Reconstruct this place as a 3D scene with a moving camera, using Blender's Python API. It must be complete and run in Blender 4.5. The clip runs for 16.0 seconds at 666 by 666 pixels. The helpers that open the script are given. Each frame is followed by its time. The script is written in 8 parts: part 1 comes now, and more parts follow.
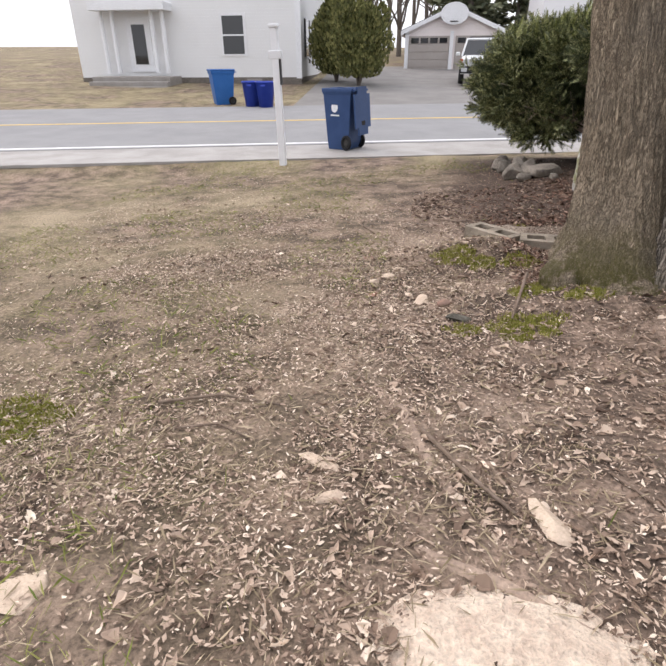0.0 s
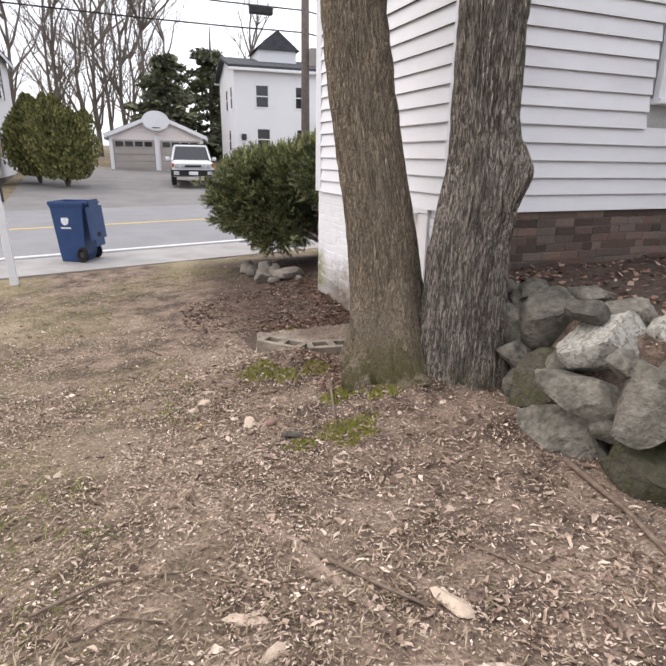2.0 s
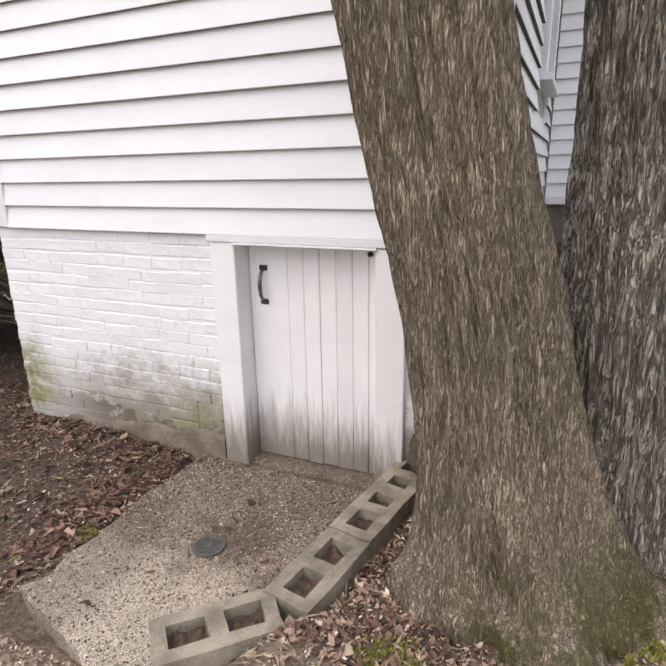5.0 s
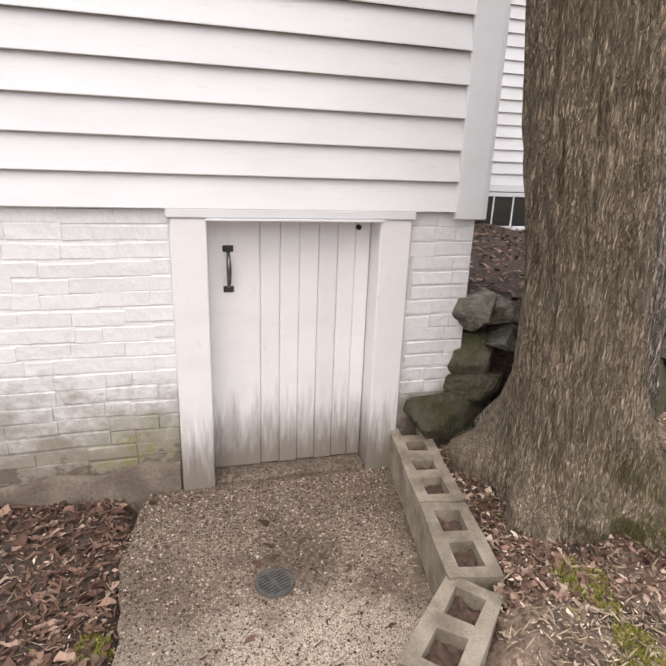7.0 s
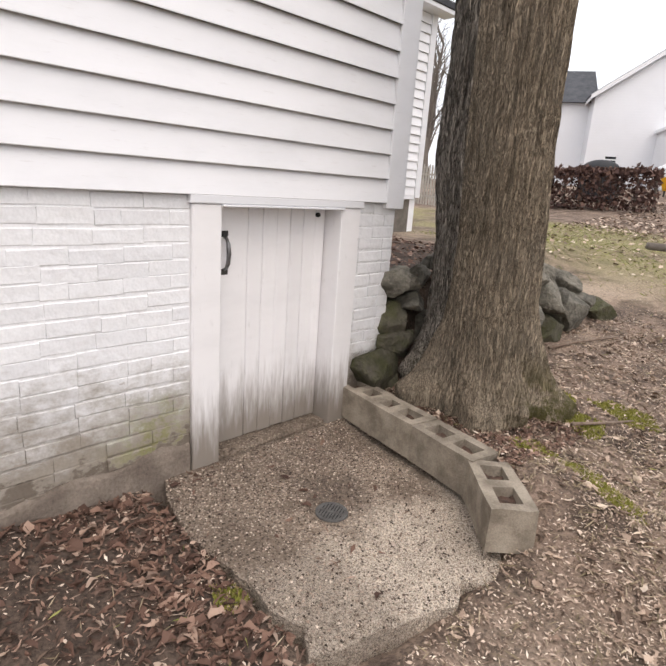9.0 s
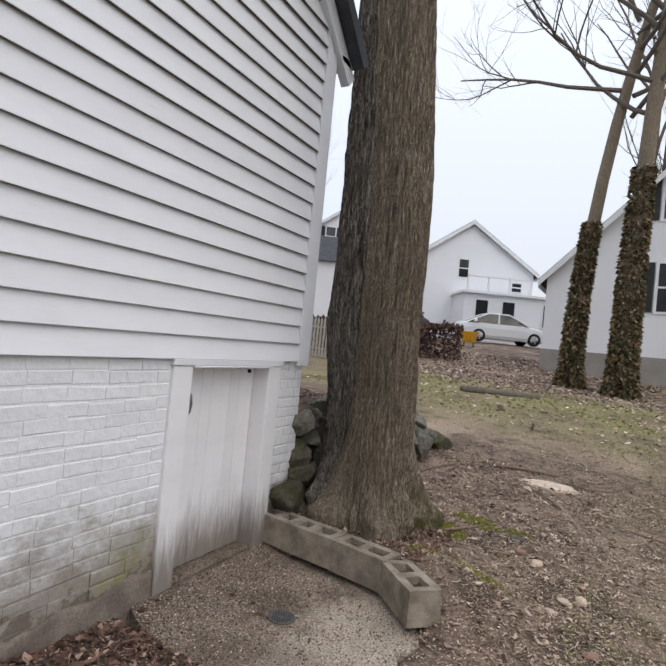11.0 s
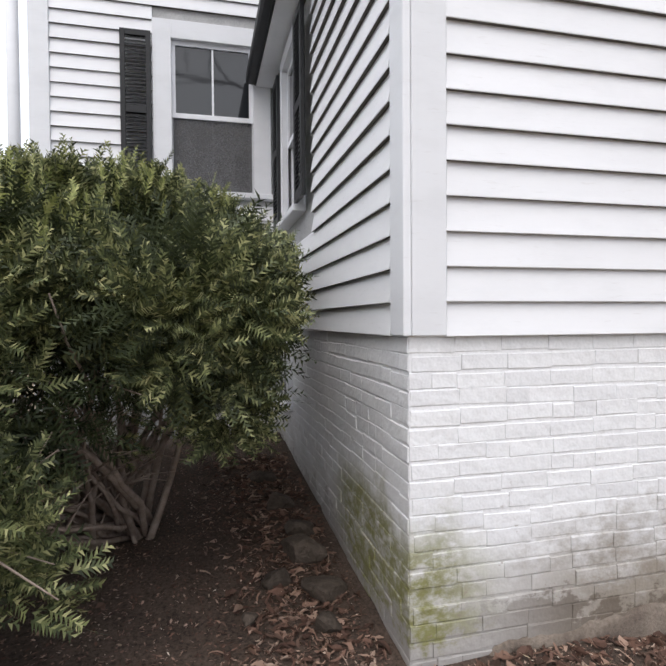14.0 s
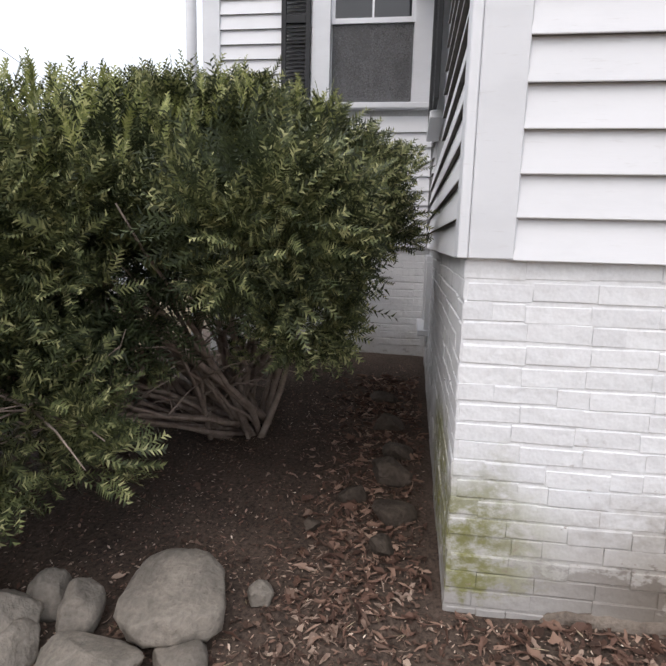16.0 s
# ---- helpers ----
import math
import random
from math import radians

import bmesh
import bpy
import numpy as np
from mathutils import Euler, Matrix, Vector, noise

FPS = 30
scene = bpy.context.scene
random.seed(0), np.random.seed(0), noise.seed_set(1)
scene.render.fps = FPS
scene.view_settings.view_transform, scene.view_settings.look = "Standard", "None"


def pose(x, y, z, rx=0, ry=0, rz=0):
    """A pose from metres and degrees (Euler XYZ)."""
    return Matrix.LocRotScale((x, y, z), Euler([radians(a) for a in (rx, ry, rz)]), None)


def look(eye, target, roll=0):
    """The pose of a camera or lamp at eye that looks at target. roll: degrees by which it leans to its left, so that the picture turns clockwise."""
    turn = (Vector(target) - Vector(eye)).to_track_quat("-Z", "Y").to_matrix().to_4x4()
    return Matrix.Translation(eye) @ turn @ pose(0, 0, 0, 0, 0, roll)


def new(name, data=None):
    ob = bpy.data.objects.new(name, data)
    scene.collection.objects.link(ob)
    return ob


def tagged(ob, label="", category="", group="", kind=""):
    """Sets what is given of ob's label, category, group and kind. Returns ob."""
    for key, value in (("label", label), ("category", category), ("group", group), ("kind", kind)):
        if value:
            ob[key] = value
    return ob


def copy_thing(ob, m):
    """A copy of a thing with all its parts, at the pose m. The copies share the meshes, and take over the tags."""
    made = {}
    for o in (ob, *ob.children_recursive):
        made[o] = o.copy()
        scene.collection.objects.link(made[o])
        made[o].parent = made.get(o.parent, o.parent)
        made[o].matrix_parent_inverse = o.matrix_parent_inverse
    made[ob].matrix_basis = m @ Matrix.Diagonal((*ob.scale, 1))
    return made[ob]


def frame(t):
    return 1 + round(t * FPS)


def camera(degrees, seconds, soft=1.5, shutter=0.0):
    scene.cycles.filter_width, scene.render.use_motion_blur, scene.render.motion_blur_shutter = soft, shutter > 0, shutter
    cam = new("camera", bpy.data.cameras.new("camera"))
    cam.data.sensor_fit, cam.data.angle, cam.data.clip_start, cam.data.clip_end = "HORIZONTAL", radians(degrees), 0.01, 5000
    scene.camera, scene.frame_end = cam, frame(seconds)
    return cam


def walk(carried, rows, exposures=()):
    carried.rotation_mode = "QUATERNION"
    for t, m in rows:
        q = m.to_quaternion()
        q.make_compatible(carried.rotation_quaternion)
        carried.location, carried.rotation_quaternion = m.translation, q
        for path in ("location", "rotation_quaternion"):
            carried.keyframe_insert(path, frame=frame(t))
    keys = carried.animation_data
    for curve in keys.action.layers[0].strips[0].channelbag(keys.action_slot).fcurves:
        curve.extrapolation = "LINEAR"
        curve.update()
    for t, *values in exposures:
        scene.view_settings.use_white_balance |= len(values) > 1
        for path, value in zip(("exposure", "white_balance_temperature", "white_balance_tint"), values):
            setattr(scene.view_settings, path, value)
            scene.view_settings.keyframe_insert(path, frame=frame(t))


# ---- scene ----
cam = camera(63.4, 16.0, soft=1.9)
PATH = [
    (0.0, (0.613, 0.303, 1.136), (0.374, 2.087, 0.225), -0.3),
    (0.5, (0.686, 0.620, 1.117), (0.958, 2.429, 0.262), 0.7),
    (1.0, (0.654, 0.889, 1.111), (1.278, 2.647, 0.350), 2.6),
    (1.5, (0.373, 0.740, 1.242), (1.092, 2.491, 0.552), 2.2),
    (2.0, (0.089, 0.231, 1.465), (0.794, 1.998, 0.850), 0.9),
    (2.5, (-0.024, 0.766, 1.450), (0.786, 2.486, 0.831), 0.4),
    (3.0, (-0.072, 1.338, 1.456), (0.856, 2.997, 0.836), -0.3),
    (3.5, (-0.024, 1.913, 1.432), (1.093, 3.465, 0.847), -1.0),
    (4.0, (0.028, 2.420, 1.411), (1.384, 3.778, 0.847), -1.3),
    (4.5, (0.132, 2.951, 1.372), (1.704, 4.048, 0.802), -1.4),
    (4.7, (0.181, 3.157, 1.373), (1.832, 4.129, 0.799), -1.3),
    (6.8, (0.174, 4.942, 1.292), (2.053, 4.566, 0.719), 1.5),
    (7.0, (0.189, 5.077, 1.270), (2.029, 4.567, 0.673), 2.1),
    (7.5, (0.274, 5.366, 1.241), (1.976, 4.507, 0.636), 4.1),
    (8.0, (0.277, 5.754, 1.211), (1.933, 4.809, 0.610), 4.5),
    (8.5, (0.341, 6.113, 1.161), (1.952, 5.096, 0.553), 3.7),
    (9.0, (0.390, 6.339, 1.152), (1.747, 4.965, 0.629), 4.0),
    (9.5, (0.328, 6.599, 1.200), (1.302, 4.894, 0.820), 3.5),
    (9.7, (0.324, 6.705, 1.222), (1.182, 4.923, 0.926), 3.6),
    (12.0, (0.430, 7.708, 1.256), (1.635, 6.115, 1.370), 5.0),
    (12.5, (0.664, 7.890, 1.106), (2.147, 6.572, 0.861), 2.3),
    (13.0, (0.527, 7.986, 1.110), (2.211, 6.918, 0.959), -0.5),
    (13.5, (0.513, 7.829, 1.147), (2.352, 7.045, 1.084), -1.8),
    (14.0, (0.586, 7.502, 1.146), (2.529, 7.029, 1.099), -0.4),
    (14.5, (0.548, 7.258, 1.149), (2.533, 7.030, 1.050), 0.9),
    (15.0, (0.630, 7.005, 1.143), (2.620, 6.941, 0.952), 1.5),
    (15.5, (0.736, 6.848, 1.137), (2.716, 6.930, 0.870), 1.6),
    (16.0, (0.677, 6.934, 1.130), (2.630, 7.203, 0.792), 1.5),
]
walk(cam, [(t, look(eye, target, roll)) for t, eye, target, roll in PATH],
     [(0, -0.04, 6580, 14), (2.0, -0.05, 6550, 14), (3.3, -0.16, 6520, 13), (4.5, -0.06, 6520, 13), (7.0, 0.00, 6720, 13), (8.5, -0.03, 6720, 13), (9.5, -0.17, 6600, 12), (12.0, -0.82, 6150, 10),
      (12.6, -0.40, 6200, 11), (13.0, -0.24, 6250, 11), (14.0, -0.13, 6350, 11), (16.0, -0.17, 6400, 12)])

# ---- light: overcast sky, brighter overhead ----
world = bpy.data.worlds.new("overcast")
scene.world = world
world.use_nodes = True
wn, wl = world.node_tree.nodes, world.node_tree.links
wn.clear()
w_out = wn.new("ShaderNodeOutputWorld")
w_add = wn.new("ShaderNodeAddShader")
w_sky = wn.new("ShaderNodeTexSky")
w_sky.sky_type = "NISHITA"
w_sky.sun_disc = False
w_sky.sun_elevation, w_sky.sun_rotation = radians(50), radians(300)
w_sky.dust_density = 8.0
w_bg1 = wn.new("ShaderNodeBackground")
w_bg1.inputs["Strength"].default_value = 0.05
w_cloud = wn.new("ShaderNodeBackground")
w_tc = wn.new("ShaderNodeTexCoord")
w_sep = wn.new("ShaderNodeSeparateXYZ")
w_map = wn.new("ShaderNodeMapRange")
w_map.inputs["To Min"].default_value, w_map.inputs["To Max"].default_value = 1.22, 1.95
w_cloud.inputs["Color"].default_value = (0.925, 0.955, 1.0, 1)
wl.new(w_tc.outputs["Generated"], w_sep.inputs[0])
wl.new(w_sep.outputs["Z"], w_map.inputs["Value"])
wl.new(w_map.outputs[0], w_cloud.inputs["Strength"])
wl.new(w_sky.outputs[0], w_bg1.inputs["Color"])
wl.new(w_bg1.outputs[0], w_add.inputs[0])
wl.new(w_cloud.outputs[0], w_add.inputs[1])
wl.new(w_add.outputs[0], w_out.inputs[0])
sun = new("sun", bpy.data.lights.new("sun", "SUN"))
sun.data.energy, sun.data.angle, sun.data.color = 0.6, radians(50), (1.0, 0.98, 0.96)
sun.matrix_world = look((-2.2, 6.5, 11), (0, 4, 0))


# ---- materials ----
def node_mat(name, rough=0.8, metal=0.0):
    m = bpy.data.materials.new(name)
    m.use_nodes = True
    n = m.node_tree.nodes
    b = n["Principled BSDF"]
    b.inputs["Roughness"].default_value, b.inputs["Metallic"].default_value = rough, metal
    b.inputs["Specular IOR Level"].default_value = 0.3
    return m, n, m.node_tree.links, b


def ramp(n, stops):
    r = n.new("ShaderNodeValToRGB")
    e = r.color_ramp.elements
    while len(e) < len(stops):
        e.new(0.5)
    for k, (p, c) in zip(e, stops):
        k.position, k.color = p, (*c, 1)
    return r


def noise_tex(n, l, coord, scale, detail=4.0, rough=0.6, stretch=None, dist=0.0):
    t = n.new("ShaderNodeTexNoise")
    t.inputs["Scale"].default_value, t.inputs["Detail"].default_value = scale, detail
    t.inputs["Roughness"].default_value, t.inputs["Distortion"].default_value = rough, dist
    if stretch:
        mp = n.new("ShaderNodeMapping")
        mp.inputs["Scale"].default_value = stretch
        l.new(coord, mp.inputs[0])
        coord = mp.outputs[0]
    l.new(coord, t.inputs["Vector"])
    return t


def mix_col(n, l, fac, a, b, mode="MIX"):
    x = n.new("ShaderNodeMix")
    x.data_type, x.blend_type = "RGBA", mode
    for sock, v in ((x.inputs[0], fac), (x.inputs[6], a), (x.inputs[7], b)):
        if isinstance(v, (int, float)):
            sock.default_value = v
        elif isinstance(v, tuple):
            sock.default_value = (*v, 1)
        else:
            l.new(v, sock)
    return x.outputs[2]


def bump(n, l, b, height, strength=0.4, dist=0.01):
    k = n.new("ShaderNodeBump")
    k.inputs["Strength"].default_value, k.inputs["Distance"].default_value = strength, dist
    l.new(height, k.inputs["Height"])
    l.new(k.outputs[0], b.inputs["Normal"])


def math_node(n, l, op, a, b=None):
    x = n.new("ShaderNodeMath")
    x.operation = op
    for sock, v in ((x.inputs[0], a), (x.inputs[1], b)):
        if v is None:
            continue
        if isinstance(v, (int, float)):
            sock.default_value = v
        else:
            l.new(v, sock)
    return x.outputs[0]


def mapped(n, l, v, a, b, c=0.0, d=1.0):
    x = n.new("ShaderNodeMapRange")
    x.interpolation_type = "SMOOTHSTEP"
    for k, q in zip(("From Min", "From Max", "To Min", "To Max"), (a, b, c, d)):
        x.inputs[k].default_value = q
    l.new(v, x.inputs["Value"])
    return x.outputs[0]


def varied(name, c1, c2, scale=6.0, rough=0.8, bump_s=0.3, bump_scale=60.0, stretch=None, fine=0.25, metal=0.0, object_tint=0.0, dist=0.006):
    """Two colours mixed by a broad noise, darkened and lightened by a fine one, with relief."""
    m, n, l, b = node_mat(name, rough, metal)
    g = n.new("ShaderNodeNewGeometry").outputs["Position"]
    a = noise_tex(n, l, g, scale, 5, 0.6, stretch)
    f = noise_tex(n, l, g, bump_scale, 4, 0.65, stretch)
    col = mix_col(n, l, mapped(n, l, a.outputs["Fac"], 0.3, 0.7), c1, c2)
    fr = ramp(n, [(0.25, (1 - fine,) * 3), (0.75, (1 + fine * 0.4,) * 3)])
    l.new(f.outputs["Fac"], fr.inputs[0])
    col = mix_col(n, l, 1.0, col, fr.outputs[0], "MULTIPLY")
    if object_tint:
        o = n.new("ShaderNodeObjectInfo")
        tr = ramp(n, [(0.0, (1 - object_tint,) * 3), (1.0, (1 + object_tint * 0.6,) * 3)])
        l.new(o.outputs["Random"], tr.inputs[0])
        col = mix_col(n, l, 1.0, col, tr.outputs[0], "MULTIPLY")
    l.new(col, b.inputs["Base Color"])
    bump(n, l, b, f.outputs["Fac"], bump_s, dist)
    return m


def painted_brick(name):
    """White paint on brick: chips, grime low down, green algae by the corner and the door."""
    m, n, l, b = node_mat(name, 0.62)
    g = n.new("ShaderNodeNewGeometry").outputs["Position"]
    sp = n.new("ShaderNodeSeparateXYZ")
    l.new(g, sp.inputs[0])
    x, y, z = sp.outputs
    broad, mid, fine = noise_tex(n, l, g, 3.0, 4), noise_tex(n, l, g, 14.0, 5, 0.7, (1, 1, 1.6)), noise_tex(n, l, g, 90.0, 4, 0.7)
    o = n.new("ShaderNodeObjectInfo")
    col = mix_col(n, l, o.outputs["Random"], (0.835, 0.84, 0.855), (0.775, 0.78, 0.80))
    col = mix_col(n, l, mapped(n, l, mid.outputs["Fac"], 0.52, 0.75, 0, 0.28), col, (0.56, 0.55, 0.55))
    zz = math_node(n, l, "ADD", z, math_node(n, l, "MULTIPLY", math_node(n, l, "SUBTRACT", broad.outputs["Fac"], 0.5), 0.55))
    zz = math_node(n, l, "ADD", zz, math_node(n, l, "MULTIPLY", math_node(n, l, "SUBTRACT", mid.outputs["Fac"], 0.5), 0.45))
    far = mapped(n, l, y, 6.5, 5.8, 0.45, 1.0)
    col = mix_col(n, l, math_node(n, l, "MULTIPLY", mapped(n, l, zz, 0.40, 0.04, 0, 0.9), far), col, (0.25, 0.21, 0.16))
    col = mix_col(n, l, math_node(n, l, "MULTIPLY", mapped(n, l, zz, 0.03, -0.03, 0, 0.9), far), col, (0.15, 0.122, 0.097))
    # algae
    cy = math_node(n, l, "ABSOLUTE", math_node(n, l, "SUBTRACT", y, 6.74))
    cx = math_node(n, l, "ABSOLUTE", math_node(n, l, "SUBTRACT", x, 2.85))
    near = math_node(n, l, "MULTIPLY", mapped(n, l, cy, 0.46, 0.06), mapped(n, l, cx, 0.95, 0.4))
    band = math_node(n, l, "MULTIPLY", mapped(n, l, zz, -0.14, 0.02), mapped(n, l, zz, 0.48, 0.24))
    a1 = math_node(n, l, "MULTIPLY", math_node(n, l, "MULTIPLY", near, band), mapped(n, l, mid.outputs["Fac"], 0.26, 0.62))
    dy = math_node(n, l, "ABSOLUTE", math_node(n, l, "SUBTRACT", y, 5.32))
    band2 = math_node(n, l, "MULTIPLY", mapped(n, l, zz, -0.02, 0.05), mapped(n, l, zz, 0.26, 0.14))
    a2 = math_node(n, l, "MULTIPLY", math_node(n, l, "MULTIPLY", mapped(n, l, dy, 0.32, 0.02, 0, 0.8), band2), mapped(n, l, mid.outputs["Fac"], 0.42, 0.6))
    al = math_node(n, l, "MAXIMUM", a1, a2)
    col = mix_col(n, l, math_node(n, l, "MULTIPLY", al, 0.95), col, (0.215, 0.212, 0.07))
    # chipped paint
    chip = math_node(n, l, "MULTIPLY", mapped(n, l, mid.outputs["Fac"], 0.66, 0.70), mapped(n, l, z, 0.75, 0.1))
    col = mix_col(n, l, math_node(n, l, "MULTIPLY", chip, 0.7), col, (0.30, 0.24, 0.20))
    fr = ramp(n, [(0.3, (0.93,) * 3), (0.7, (1.02,) * 3)])
    l.new(fine.outputs["Fac"], fr.inputs[0])
    l.new(mix_col(n, l, 1.0, col, fr.outputs[0], "MULTIPLY"), b.inputs["Base Color"])
    h = math_node(n, l, "ADD", noise_tex(n, l, g, 22.0, 2, 0.5).outputs["Fac"], math_node(n, l, "MULTIPLY", fine.outputs["Fac"], 0.06))
    bump(n, l, b, h, 0.5, 0.014)
    return m


def painted_wood(name, base=(0.80, 0.80, 0.815), grime_low=None):
    """White exterior paint on boards with faint streaks and scuffs."""
    m, n, l, b = node_mat(name, 0.5)
    g = n.new("ShaderNodeNewGeometry").outputs["Position"]
    a = noise_tex(n, l, g, 2.0, 5, 0.65, (1, 1, 3.0))
    f = noise_tex(n, l, g, 26.0, 4, 0.7, (1, 1, 0.25) if grime_low is not None else (0.35, 0.35, 3.0))
    col = mix_col(n, l, mapped(n, l, a.outputs["Fac"], 0.4, 0.75, 0, 0.6), base, tuple(c * 0.9 for c in base))
    col = mix_col(n, l, mapped(n, l, f.outputs["Fac"], 0.60, 0.74, 0, 0.3), col, (0.55, 0.53, 0.52))
    if grime_low is not None:
        sp = n.new("ShaderNodeSeparateXYZ")
        l.new(g, sp.inputs[0])
        st = noise_tex(n, l, g, 30.0, 3, 0.7, (1, 1, 0.12))
        zz = math_node(n, l, "ADD", sp.outputs[2], math_node(n, l, "MULTIPLY", math_node(n, l, "SUBTRACT", st.outputs["Fac"], 0.5), 0.42))
        col = mix_col(n, l, mapped(n, l, zz, grime_low + 0.36, grime_low - 0.04, 0, 0.9), col, (0.20, 0.165, 0.13))
    o = n.new("ShaderNodeObjectInfo")
    tr = ramp(n, [(0.0, (0.95,) * 3), (1.0, (1.02,) * 3)])
    l.new(o.outputs["Random"], tr.inputs[0])
    l.new(mix_col(n, l, 1.0, col, tr.outputs[0], "MULTIPLY"), b.inputs["Base Color"])
    bump(n, l, b, f.outputs["Fac"], 0.12, 0.004)
    return m


def soil_material(name):
    """Bare trodden lawn: brown earth, sandy worn patches, thin dull grass and moss."""
    m, n, l, b = node_mat(name, 0.95)
    g = n.new("ShaderNodeNewGeometry").outputs["Position"]
    sp = n.new("ShaderNodeSeparateXYZ")
    l.new(g, sp.inputs[0])
    broad, mid, fine = noise_tex(n, l, g, 0.55, 5), noise_tex(n, l, g, 3.5, 6, 0.65), noise_tex(n, l, g, 55.0, 5, 0.7)
    col = mix_col(n, l, mapped(n, l, mid.outputs["Fac"], 0.35, 0.65), (0.075, 0.054, 0.041), (0.265, 0.195, 0.15))
    col = mix_col(n, l, mapped(n, l, broad.outputs["Fac"], 0.50, 0.66, 0, 0.7), col, (0.40, 0.31, 0.24))
    # green is stronger by the road and away from the house
    gx = mapped(n, l, sp.outputs[0], 1.2, -1.2)
    gy = math_node(n, l, "MAXIMUM", mapped(n, l, sp.outputs[1], 7.0, 10.0, 0, 0.55), math_node(n, l, "MULTIPLY", mapped(n, l, sp.outputs[1], 0.5, -3.5), mapped(n, l, sp.outputs[1], -7.6, -6.0)))
    grassy = math_node(n, l, "MULTIPLY", math_node(n, l, "MAXIMUM", math_node(n, l, "MULTIPLY", gx, 0.38), gy), mapped(n, l, broad.outputs["Fac"], 0.32, 0.6))
    col = mix_col(n, l, grassy, col, mix_col(n, l, fine.outputs["Fac"], (0.15, 0.138, 0.06), (0.29, 0.255, 0.125)))
    # bed by the house front: dark mulch, with shade darkened into its colour
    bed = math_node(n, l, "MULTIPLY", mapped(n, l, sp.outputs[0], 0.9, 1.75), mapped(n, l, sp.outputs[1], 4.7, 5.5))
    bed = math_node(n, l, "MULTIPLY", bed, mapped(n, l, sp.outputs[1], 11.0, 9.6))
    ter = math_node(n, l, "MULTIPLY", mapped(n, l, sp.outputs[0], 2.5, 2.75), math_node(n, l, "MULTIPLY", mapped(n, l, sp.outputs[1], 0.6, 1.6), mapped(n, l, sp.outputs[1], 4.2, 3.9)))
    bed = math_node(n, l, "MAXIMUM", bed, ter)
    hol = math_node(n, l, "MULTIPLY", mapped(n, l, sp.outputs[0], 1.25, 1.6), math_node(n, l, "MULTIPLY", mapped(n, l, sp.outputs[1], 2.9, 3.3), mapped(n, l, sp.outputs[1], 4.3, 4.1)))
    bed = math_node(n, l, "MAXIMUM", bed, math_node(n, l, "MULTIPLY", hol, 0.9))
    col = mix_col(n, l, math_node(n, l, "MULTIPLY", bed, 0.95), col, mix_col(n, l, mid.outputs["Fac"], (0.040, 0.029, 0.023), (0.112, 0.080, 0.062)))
    fr = ramp(n, [(0.32, (0.36,) * 3), (0.5, (1.0,) * 3), (0.68, (1.5,) * 3)])
    l.new(fine.outputs["Fac"], fr.inputs[0])
    l.new(mix_col(n, l, 1.0, col, fr.outputs[0], "MULTIPLY"), b.inputs["Base Color"])
    h = math_node(n, l, "ADD", mid.outputs["Fac"], math_node(n, l, "MULTIPLY", fine.outputs["Fac"], 0.6))
    bump(n, l, b, h, 0.7, 0.02)
    return m


